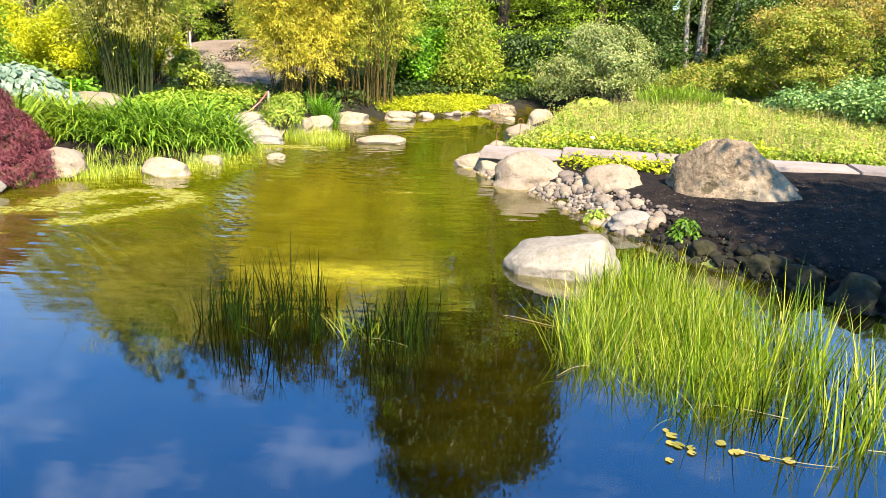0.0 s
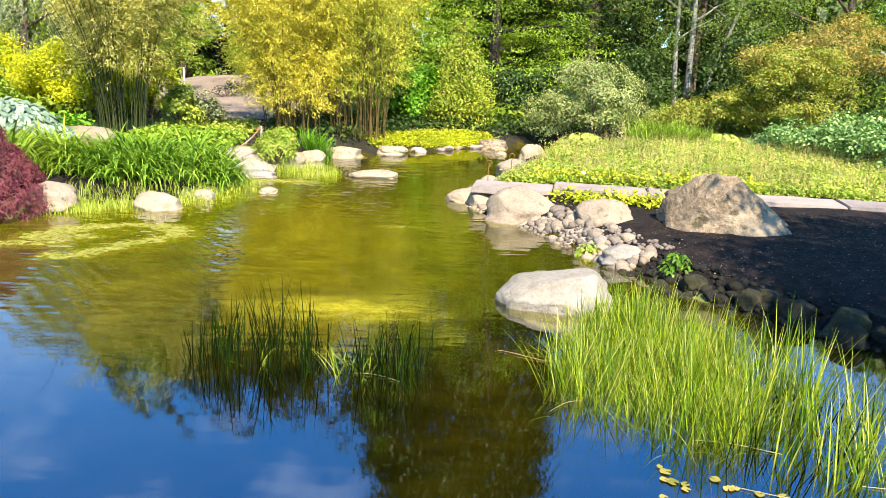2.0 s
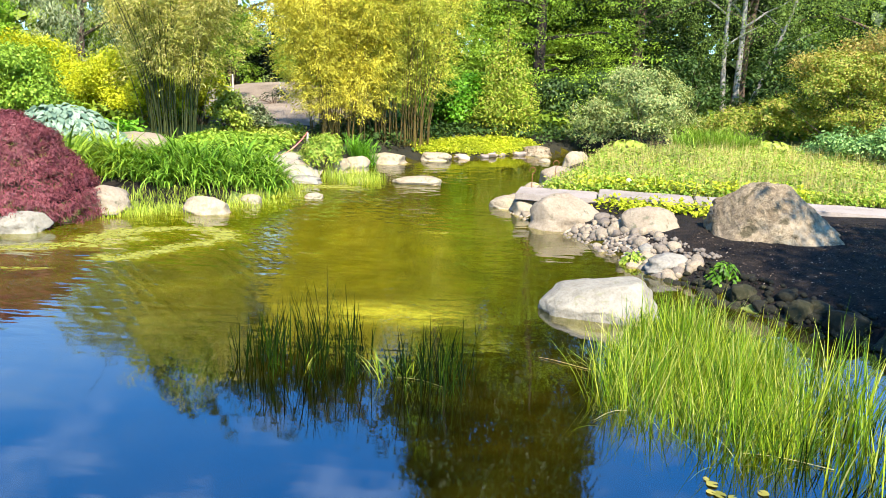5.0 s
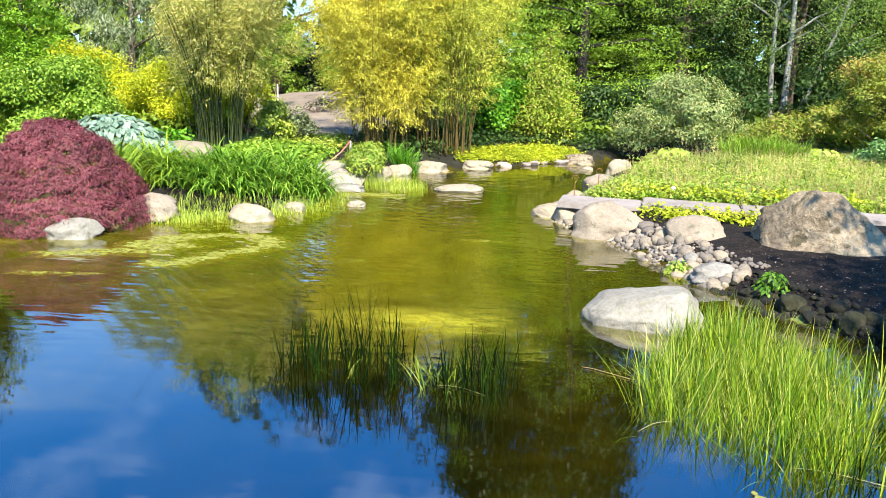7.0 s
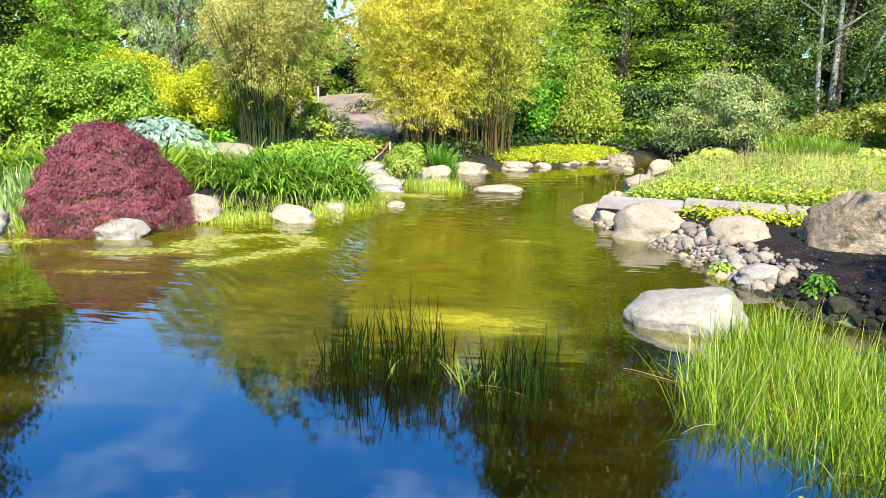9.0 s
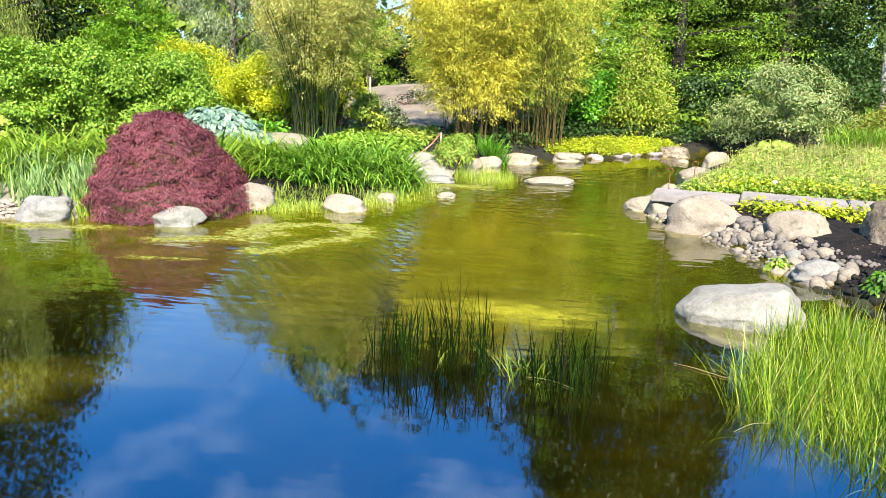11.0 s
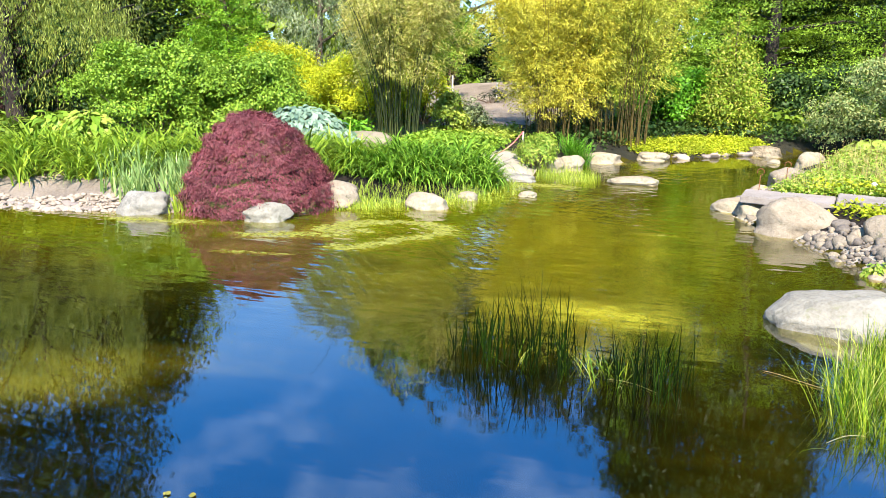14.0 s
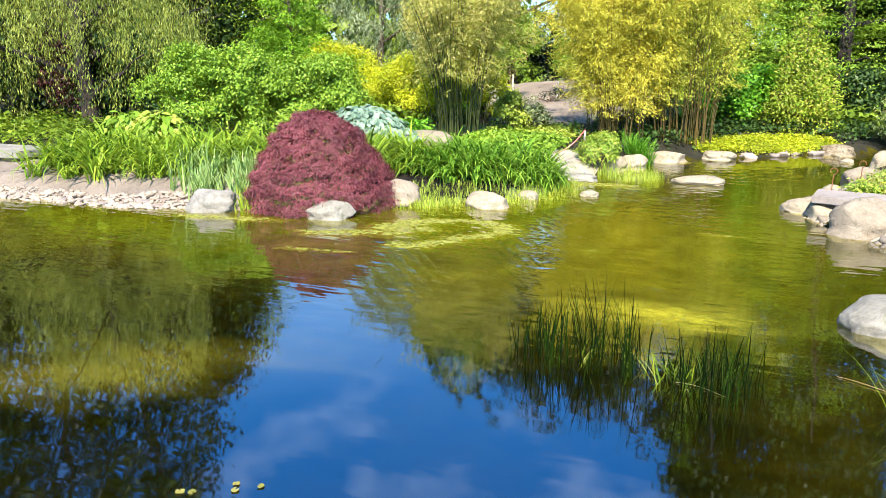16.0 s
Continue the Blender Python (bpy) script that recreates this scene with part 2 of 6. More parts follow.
def drift(nt, centre, turn, radii, scale):
    """A ragged, soft-edged underwater cloud: 1 at its heart, 0 outside."""
    geo = nt.nodes.new("ShaderNodeNewGeometry")
    mp = nt.nodes.new("ShaderNodeMapping")
    mp.vector_type = "TEXTURE"
    mp.inputs["Location"].default_value = centre
    mp.inputs["Rotation"].default_value = (0, 0, radians(turn))
    mp.inputs["Scale"].default_value = (*radii, 1)
    flat = nt.nodes.new("ShaderNodeVectorMath")
    flat.operation, flat.inputs[1].default_value = "MULTIPLY", (1, 1, 0)
    ln = nt.nodes.new("ShaderNodeVectorMath")
    ln.operation = "LENGTH"
    wob = noise_tex(nt, scale, 5.0, 0.62, (0.6, 1.5, 1))
    edge = nt.nodes.new("ShaderNodeMath")
    edge.operation, edge.inputs[1].default_value = "MULTIPLY_ADD", -2.2
    spot = nt.nodes.new("ShaderNodeMapRange")
    spot.inputs["From Min"].default_value, spot.inputs["From Max"].default_value = 0.15, -0.95
    nt.links.new(geo.outputs["Position"], mp.inputs["Vector"])
    nt.links.new(mp.outputs["Vector"], flat.inputs[0])
    nt.links.new(flat.outputs[0], ln.inputs[0])
    nt.links.new(wob.outputs["Fac"], edge.inputs[0])
    nt.links.new(ln.outputs["Value"], edge.inputs[2])
    nt.links.new(edge.outputs[0], spot.inputs["Value"])
    return spot.outputs["Result"]


def bloom(nt, near, far):
    """0 in the near, clear part of the pond, 1 where algae cloud it; and the masks of the two brightest clouds."""
    geo = nt.nodes.new("ShaderNodeNewGeometry")
    sep = nt.nodes.new("ShaderNodeSeparateXYZ")
    nt.links.new(geo.outputs["Position"], sep.inputs["Vector"])
    big = noise_tex(nt, 0.55, 5.0, 0.6)
    add = nt.nodes.new("ShaderNodeMath")
    add.operation, add.inputs[1].default_value = "MULTIPLY_ADD", 5.0
    nt.links.new(big.outputs["Fac"], add.inputs[0])
    nt.links.new(sep.outputs["Y"], add.inputs[2])
    mr = nt.nodes.new("ShaderNodeMapRange")
    mr.inputs["From Min"].default_value, mr.inputs["From Max"].default_value = near, far
    nt.links.new(add.outputs[0], mr.inputs["Value"])
    spot = drift(nt, (-0.75, 6.2, 0), 0, (1.0, 0.42), 4.2)
    left_spot, mid_spot = drift(nt, (-4.3, 3.55, 0), 34, (1.7, 0.62), 1.4), drift(nt, (0.55, 4.35, 0), 70, (1.5, 0.75), 1.8)
    weak, joint = nt.nodes.new("ShaderNodeMath"), nt.nodes.new("ShaderNodeMath")
    weak.operation, weak.inputs[1].default_value, joint.operation = "MULTIPLY", 0.5, "MAXIMUM"
    nt.links.new(mid_spot, weak.inputs[0])
    nt.links.new(weak.outputs[0], joint.inputs[0])
    nt.links.new(left_spot, joint.inputs[1])
    near_spot = joint.outputs[0]
    return sep, mr.outputs["Result"], spot, near_spot


def water_mat():
    """Olive-tinted pond water: a mirror over a see-through body, clouded by algae farther out, ripples stronger farther out."""
    m, nt, b = base_mat("pond_water")
    nt.nodes.remove(b)
    sep, cloudy, spot, near_spot = bloom(nt, 7.6, 10.6)
    rip, swell, calm = noise_tex(nt, 4.6, 1.5, 0.45, (0.5, 1.7, 1)), noise_tex(nt, 1.6, 2.0, 0.5, (0.7, 1.3, 1)), noise_tex(nt, 0.35, 2.0)
    far = nt.nodes.new("ShaderNodeMapRange")
    far.inputs["From Min"].default_value, far.inputs["From Max"].default_value = 4.6, 8.5
    far.inputs["To Min"].default_value, far.inputs["To Max"].default_value = 0.05, 1.0
    nt.links.new(sep.outputs["Y"], far.inputs["Value"])
    cr = nt.nodes.new("ShaderNodeMapRange")
    cr.inputs["From Min"].default_value, cr.inputs["From Max"].default_value = 0.4, 0.62
    cr.inputs["To Min"].default_value, cr.inputs["To Max"].default_value = 0.25, 1.0
    nt.links.new(calm.outputs["Fac"], cr.inputs["Value"])
    lee = nt.nodes.new("ShaderNodeMapRange")
    lee.inputs["From Min"].default_value, lee.inputs["From Max"].default_value = -0.9, 0.7
    lee.inputs["To Min"].default_value, lee.inputs["To Max"].default_value = 1.0, 0.28
    nt.links.new(sep.outputs["X"], lee.inputs["Value"])
    wind = nt.nodes.new("ShaderNodeMath")
    wind.operation = "MULTIPLY"
    nt.links.new(lee.outputs["Result"], wind.inputs[0])
    nt.links.new(far.outputs["Result"], wind.inputs[1])
    amp = nt.nodes.new("ShaderNodeMath")
    amp.operation = "MULTIPLY"
    nt.links.new(wind.outputs[0], amp.inputs[0])
    nt.links.new(cr.outputs["Result"], amp.inputs[1])
    add = nt.nodes.new("ShaderNodeMath")
    add.operation, add.inputs[1].default_value = "MULTIPLY_ADD", 0.35
    nt.links.new(swell.outputs["Fac"], add.inputs[0])
    train = nt.nodes.new("ShaderNodeTexWave")
    train.inputs["Scale"].default_value, train.inputs["Distortion"].default_value = 2.1, 3.5
    train.inputs["Detail"].default_value, train.inputs["Detail Scale"].default_value = 1.5, 0.5
    where, slant = nt.nodes.new("ShaderNodeTexCoord"), nt.nodes.new("ShaderNodeMapping")
    slant.inputs["Rotation"].default_value = (0, 0, radians(-40))
    nt.links.new(where.outputs["Object"], slant.inputs["Vector"])
    nt.links.new(slant.outputs["Vector"], train.inputs["Vector"])
    reach = nt.nodes.new("ShaderNodeMapRange")
    reach.inputs["From Min"].default_value, reach.inputs["From Max"].default_value = -0.8, -2.6
    reach.inputs["To Min"].default_value, reach.inputs["To Max"].default_value = 0.0, 0.2
    nt.links.new(sep.outputs["X"], reach.inputs["Value"])
    rings = nt.nodes.new("ShaderNodeMath")
    rings.operation = "MULTIPLY_ADD"
    nt.links.new(train.outputs["Fac"], rings.inputs[0])
    nt.links.new(reach.outputs["Result"], rings.inputs[1])
    nt.links.new(rip.outputs["Fac"], rings.inputs[2])
    nt.links.new(rings.outputs[0], add.inputs[2])
    hgt = nt.nodes.new("ShaderNodeMath")
    hgt.operation = "MULTIPLY"
    nt.links.new(add.outputs[0], hgt.inputs[0])
    nt.links.new(amp.outputs[0], hgt.inputs[1])
    bp = nt.nodes.new("ShaderNodeBump")
    bp.inputs["Strength"].default_value, bp.inputs["Distance"].default_value = 1.0, 0.02
    nt.links.new(hgt.outputs[0], bp.inputs["Height"])
    gl = nt.nodes.new("ShaderNodeBsdfPrincipled")
    gl.inputs["Base Color"].default_value = (0, 0, 0, 1)
    gl.inputs["Roughness"].default_value, gl.inputs["IOR"].default_value = 0.028, 3.0
    nt.links.new(bp.outputs["Normal"], gl.inputs["Normal"])
    tr = nt.nodes.new("ShaderNodeBsdfTransparent")
    tr.inputs["Color"].default_value = (0.55, 0.53, 0.22, 1)
    fine = noise_tex(nt, 2.2, 5.0, 0.6)
    hue = ramp(nt, [(0.3, (0.082, 0.073, 0.001)), (0.5, (0.12, 0.108, 0.0015)), (0.7, (0.17, 0.155, 0.0025))])
    nt.links.new(fine.outputs["Fac"], hue.inputs["Fac"])
    mcol = mix_col(nt, spot, hue.outputs["Color"], (0.44, 0.39, 0.03))
    mcol = mix_col(nt, near_spot, mcol, (0.3, 0.235, 0.012))
    murk = nt.nodes.new("ShaderNodeBsdfDiffuse")
    nt.links.new(mcol, murk.inputs["Color"])
    top = nt.nodes.new("ShaderNodeMath")
    top.operation = "MAXIMUM"
    nt.links.new(cloudy, top.inputs[0])
    nt.links.new(spot, top.inputs[1])
    haze_bed = noise_tex(nt, 0.9, 4.0, 0.6)
    faint = nt.nodes.new("ShaderNodeMapRange")
    faint.inputs["From Min"].default_value, faint.inputs["From Max"].default_value = 0.4, 0.66
    faint.inputs["To Min"].default_value, faint.inputs["To Max"].default_value = 0.0, 0.1
    nt.links.new(haze_bed.outputs["Fac"], faint.inputs["Value"])
    more, most = nt.nodes.new("ShaderNodeMath"), nt.nodes.new("ShaderNodeMath")
    more.operation = most.operation = "MAXIMUM"
    nt.links.new(faint.outputs["Result"], more.inputs[0])
    dim = nt.nodes.new("ShaderNodeMath")
    dim.operation, dim.inputs[1].default_value = "MULTIPLY", 0.44
    nt.links.new(near_spot, dim.inputs[0])
    nt.links.new(dim.outputs[0], more.inputs[1])
    nt.links.new(top.outputs[0], most.inputs[0])
    nt.links.new(more.outputs[0], most.inputs[1])
    share = nt.nodes.new("ShaderNodeMath")
    share.operation = "MULTIPLY"
    thin = nt.nodes.new("ShaderNodeMapRange")
    thin.inputs["From Min"].default_value, thin.inputs["From Max"].default_value = 8.5, 14.0
    thin.inputs["To Min"].default_value, thin.inputs["To Max"].default_value = 0.34, 0.05
    nt.links.new(sep.outputs["Y"], thin.inputs["Value"])
    side = nt.nodes.new("ShaderNodeMapRange")
    side.inputs["From Min"].default_value, side.inputs["From Max"].default_value = -0.4, 1.1
    side.inputs["To Min"].default_value, side.inputs["To Max"].default_value = 1.0, 0.3
    nt.links.new(sep.outputs["X"], side.inputs["Value"])
    both_ways = nt.nodes.new("ShaderNodeMath")
    both_ways.operation = "MULTIPLY"
    nt.links.new(thin.outputs["Result"], both_ways.inputs[0])
    nt.links.new(side.outputs["Result"], both_ways.inputs[1])
    nt.links.new(both_ways.outputs[0], share.inputs[1])
    nt.links.new(most.outputs[0], share.inputs[0])
    body = nt.nodes.new("ShaderNodeMixShader")
    nt.links.new(share.outputs[0], body.inputs["Fac"])
    nt.links.new(tr.outputs["BSDF"], body.inputs[1])
    nt.links.new(murk.outputs["BSDF"], body.inputs[2])
    both = nt.nodes.new("ShaderNodeAddShader")
    nt.links.new(body.outputs["Shader"], both.inputs[0])
    nt.links.new(gl.outputs["BSDF"], both.inputs[1])
    nt.links.new(both.outputs["Shader"], nt.nodes["Material Output"].inputs["Surface"])
    return m


BED, WATER = bed_mat(), water_mat()
LF_GOLD = leaf_mat("golden_bamboo_leaf", [(0.3, 0.2981, 0.03841), (0.5201, 0.4807, 0.05486), (0.6901, 0.6056, 0.1097)], patch=0.6)
LF_AMBER = leaf_mat("amber_bamboo_leaf", [(0.1933, 0.2521, 0.03422), (0.3672, 0.415, 0.04566), (0.5324, 0.5267, 0.07999), (0.581, 0.5469, 0.1371)], patch=0.6)
LF_LILY = leaf_mat("sunny_daylily_blade", [(0.0636, 0.132, 0.00867), (0.158, 0.263, 0.0217), (0.297, 0.394, 0.0433)], patch=1.6, tone="blade_tone")
LF_OLIVE = leaf_mat("olive_bamboo_leaf", [(0.1963, 0.2277, 0.03813), (0.3473, 0.3707, 0.07661), (0.5012, 0.4745, 0.1542), (0.5447, 0.4526, 0.2104)], patch=0.7)
LF_LIME = leaf_mat("lime_shrub_leaf", [(0.22, 0.26, 0.01), (0.42, 0.44, 0.015), (0.56, 0.52, 0.02)], patch=0.9)
LF_YELLOW = leaf_mat("yellow_shrub_leaf", [(0.2746, 0.3454, 0.01644), (0.452, 0.499, 0.02472), (0.5899, 0.5764, 0.04933)], patch=0.9)
LF_FRESH = leaf_mat("fresh_green_leaf", [(0.1067, 0.1895, 0.02016), (0.1873, 0.3229, 0.03429), (0.3041, 0.4361, 0.06048)], patch=0.6)
LF_BRIGHT = leaf_mat("bright_green_leaf", [(0.05, 0.16, 0.01), (0.11, 0.3, 0.02), (0.2, 0.42, 0.04)], patch=0.8)
# Next three greens: woodland shade is put into the leaf colour.
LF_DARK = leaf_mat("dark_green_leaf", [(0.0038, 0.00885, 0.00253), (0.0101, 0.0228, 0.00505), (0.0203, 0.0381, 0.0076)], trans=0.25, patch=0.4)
LF_SHADE = leaf_mat("shade_darkened_leaf", [(0.03, 0.068, 0.018), (0.05, 0.098, 0.026), (0.08, 0.138, 0.036)], trans=0.3, patch=0.5)
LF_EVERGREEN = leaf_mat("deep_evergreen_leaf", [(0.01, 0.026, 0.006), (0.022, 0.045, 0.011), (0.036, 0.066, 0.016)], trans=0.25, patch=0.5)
LF_CONIFER = leaf_mat("bright_conifer_spray", [(0.08, 0.19, 0.012), (0.15, 0.31, 0.02), (0.25, 0.42, 0.035)], patch=0.7)
LF_BIRCH = leaf_mat("pale_birch_leaf", [(0.0864, 0.148, 0.03), (0.1368, 0.2146, 0.045), (0.2016, 0.2812, 0.0675)], patch=0.6)
LF_MID = leaf_mat("mid_green_leaf", [(0.1, 0.17, 0.018), (0.16, 0.25, 0.025), (0.26, 0.35, 0.045)], patch=0.5)
LF_FEATHER = leaf_mat("feathery_green_leaf", [(0.1152, 0.2112, 0.01728), (0.1824, 0.3062, 0.0288), (0.2592, 0.3907, 0.0504)], patch=0.5)
LF_GREY = leaf_mat("grey_green_leaf", [(0.08352, 0.1214, 0.05918), (0.1894, 0.2435, 0.1296), (0.3082, 0.353, 0.2009)], trans=0.25, patch=0.5)
LF_SAGE = leaf_mat("variegated_leaf", [(0.1, 0.16, 0.045), (0.2, 0.275, 0.09), (0.31, 0.37, 0.155), (0.33, 0.3, 0.12)], trans=0.25, patch=0.9)
LF_RUST = leaf_mat("bronze_and_lime_leaf", [(0.1462, 0.247, 0.022), (0.2322, 0.342, 0.032), (0.3096, 0.3705, 0.045), (0.3526, 0.2945, 0.08)], patch=1.1)
LF_AZALEA = leaf_mat("bronze_azalea_leaf", [(0.12, 0.19, 0.022), (0.2, 0.27, 0.035), (0.27, 0.285, 0.05), (0.35, 0.27, 0.085)], patch=1.1)
LF_COPPER = leaf_mat("copper_leaf", [(0.2, 0.23, 0.04), (0.33, 0.28, 0.075), (0.4, 0.26, 0.1)], patch=1.1)
LF_WINE = leaf_mat("wine_red_leaf", [(0.0731, 0.01661, 0.02382), (0.1582, 0.04125, 0.05398), (0.2417, 0.07667, 0.09162), (0.2322, 0.0935, 0.1092)], trans=0.3, tint=(1.0, 0.6, 0.55), patch=2.5)
LF_PURPLE = leaf_mat("dark_purple_leaf", [(0.03, 0.012, 0.014), (0.07, 0.028, 0.03), (0.12, 0.05, 0.05)], trans=0.25, tint=(1.0, 0.6, 0.55), patch=1.5)
LF_BLUE = leaf_mat("blue_hosta_leaf", [(0.06, 0.11, 0.08), (0.15, 0.225, 0.165), (0.22, 0.3, 0.23)], trans=0.15, tint=(0.8, 1, 0.7), patch=1.5)
LF_HEDGE = leaf_mat("deep_green_broad_leaf", [(0.04725, 0.1148, 0.0264), (0.1215, 0.2497, 0.072), (0.3105, 0.459, 0.168)], rough=0.35, trans=0.2, patch=1.2)
LF_DAYLILY = leaf_mat("daylily_blade", [(0.048, 0.121, 0.0104), (0.12, 0.253, 0.0208), (0.24, 0.385, 0.052)], patch=1.6, tone="blade_tone")
LF_DARKLEAF = leaf_mat("mid_green_broad_leaf", [(0.04, 0.11, 0.008), (0.08, 0.19, 0.014), (0.13, 0.26, 0.025)], patch=3.0)
LF_LIMELEAF = leaf_mat("lime_broad_leaf", [(0.19, 0.27, 0.03), (0.3, 0.38, 0.06), (0.4, 0.47, 0.12)], patch=2.0)
LF_IRIS = leaf_mat("blue_green_iris_blade", [(0.11, 0.2, 0.0525), (0.22, 0.34, 0.112), (0.352, 0.45, 0.18)], patch=1.6)
LF_MARSH = leaf_mat("marsh_grass_blade", [(0.137, 0.213, 0.0208), (0.292, 0.384, 0.0416), (0.439, 0.49, 0.0936)], patch=1.2)
LF_REED = leaf_mat("sunlit_sedge_blade", [(0.035, 0.09, 0.004), (0.09, 0.19, 0.008), (0.17, 0.27, 0.012), (0.27, 0.33, 0.02), (0.4, 0.4, 0.13)], patch=2)
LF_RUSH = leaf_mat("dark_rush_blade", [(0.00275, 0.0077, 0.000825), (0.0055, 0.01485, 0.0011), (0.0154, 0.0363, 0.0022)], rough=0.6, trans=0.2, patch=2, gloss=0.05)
LF_MEADOW = leaf_mat("meadow_leaf", [(0.1086, 0.2195, 0.01488), (0.1989, 0.3259, 0.03725), (0.2829, 0.364, 0.0595), (0.3657, 0.383, 0.08925)], patch=1.0)
LF_STRAW = leaf_mat("straw_stalk", [(0.352, 0.332, 0.117), (0.489, 0.43, 0.196), (0.439, 0.293, 0.137)], patch=1.0)
LF_JENNY = leaf_mat("yellow_groundcover_leaf", [(0.246, 0.313, 0.012), (0.387, 0.442, 0.024), (0.51, 0.515, 0.06)], patch=1.0)
LF_PAD = leaf_mat("lily_pad_leaf", [(0.126, 0.126, 0.02268), (0.24, 0.2145, 0.05292)], trans=0.05, patch=3)
LF_WILLOW = leaf_mat("willow_leaf", [(0.1194, 0.1561, 0.02624), (0.2204, 0.2663, 0.04986), (0.3306, 0.3765, 0.0984)], patch=0.5)

# ---- mesh helpers ----
TAU = 2 * math.pi


def mesh_np(name, verts, faces, mat, smooth=False):
    """A mesh from arrays: verts n x 3, faces m x k."""
    verts, faces = np.asarray(verts, np.float32).reshape(-1, 3), np.asarray(faces, np.int32)
    m, k = faces.shape
    me = bpy.data.meshes.new(name)
    me.vertices.add(len(verts))
    me.vertices.foreach_set("co", verts.ravel())
    me.loops.add(m * k)
    me.loops.foreach_set("vertex_index", faces.ravel())
    me.polygons.add(m)
    me.polygons.foreach_set("loop_start", np.arange(0, m * k, k, dtype=np.int32))
    if smooth:
        me.polygons.foreach_set("use_smooth", np.ones(m, bool))
    me.update(calc_edges=True)
    me.materials.append(mat)
    return me


def thing(name, at, label, category, group="", kind=""):
    ob = new(name)
    ob.empty_display_size = 0.1
    ob.location = at
    return tagged(ob, label, category, group, kind)


def part(name, me, parent, label=""):
    ob = new(name, me)
    ob.parent = parent
    return tagged(ob, label)


def solo(name, me, at, label, category, group="", kind=""):
    ob = new(name, me)
    ob.location = at
    return tagged(ob, label, category, group, kind)


def polar(az, d, z=0.0):
    a = radians(az)
    return np.array([d * math.sin(a), d * math.cos(a), z])


def unit(v):
    return v / (np.linalg.norm(v, axis=-1, keepdims=True) + 1e-9)


def tubes(paths, radii, sides=7):
    """Round tapered stems along paths (lists of points), with a radius at each point."""
    vs, fs, off = [], [], 0
    for pts, rad in zip(paths, radii):
        pts = np.asarray(pts, float)
        d = unit(np.gradient(pts, axis=0))
        ref = np.where(np.abs(d[:, 2:3]) > 0.9, [[1.0, 0, 0]], [[0, 0, 1.0]])
        s = unit(np.cross(d, ref))
        u = np.cross(s, d)
        a = np.arange(sides) / sides * TAU
        ring = pts[:, None] + np.asarray(rad, float)[:, None, None] * (np.cos(a)[None, :, None] * s[:, None] + np.sin(a)[None, :, None] * u[:, None])
        vs.append(ring.reshape(-1, 3))
        n = len(pts)
        i, j = np.meshgrid(np.arange(n - 1), np.arange(sides), indexing="ij")
        j2 = (j + 1) % sides
        fs.append(off + np.stack([i * sides + j, i * sides + j2, (i + 1) * sides + j2, (i + 1) * sides + j], -1).reshape(-1, 4))
        off += n * sides
    return np.concatenate(vs), np.concatenate(fs)


def leaf_arrays(rng, p, nrm, length, width, droop=0.3, fold=0.25, aim=None):
    """Folded pointed leaves at p, facing about nrm."""
    n = len(p)
    nrm = unit(nrm + rng.normal(0, 0.36, (n, 3)))
    ax = rng.normal(0, 1, (n, 3)) if aim is None else aim + rng.normal(0, 0.35, (n, 3))
    ax = unit(ax - (ax * nrm).sum(-1, keepdims=True) * nrm)
    ax[:, 2] -= droop
    ax = unit(ax)
    s = unit(np.cross(nrm, ax))
    up = np.cross(ax, s)
    ln = (length * rng.uniform(0.65, 1.25, n))[:, None]
    wd = (width * rng.uniform(0.7, 1.2, n))[:, None] / 2
    mid = p + ax * ln * 0.45
    v = np.stack([p, mid + s * wd + up * wd * fold, p + ax * ln - up * ln * 0.08, mid - s * wd + up * wd * fold], 1)
    return v.reshape(-1, 3), np.arange(4 * n, dtype=np.int32).reshape(-1, 4)


def broad_leaves(rng, p, nrm, aim, length, width, droop=0.35):
    """Large heart-shaped leaves, folded along the rib and arching down to the tip."""
    n = len(p)
    nrm = unit(nrm + rng.normal(0, 0.2, (n, 3)))
    ax = aim + rng.normal(0, 0.25, (n, 3))
    ax = unit(ax - (ax * nrm).sum(-1, keepdims=True) * nrm)
    s = np.cross(nrm, ax)
    ln = (length * rng.uniform(0.65, 1.2, n))[:, None]
    wd = ln * width / length / 2
    rows = []
    for t, w in ((0.0, 0.12), (0.18, 0.85), (0.42, 1.0), (0.7, 0.68), (1.0, 0.03)):
        c = p + ax * ln * t + np.array([0, 0, -1.0]) * ln * droop * t * t
        e = nrm * wd * w * 0.28
        rows.append(np.stack([c - s * wd * w + e, c, c + s * wd * w + e], 1))
    v = np.stack(rows, 1).reshape(n, 15, 3)
    one = np.array([(3 * i + j, 3 * i + j + 1, 3 * i + j + 4, 3 * i + j + 3) for i in range(4) for j in range(2)])
    return v.reshape(-1, 3), (np.arange(n)[:, None, None] * 15 + one[None]).reshape(-1, 4)


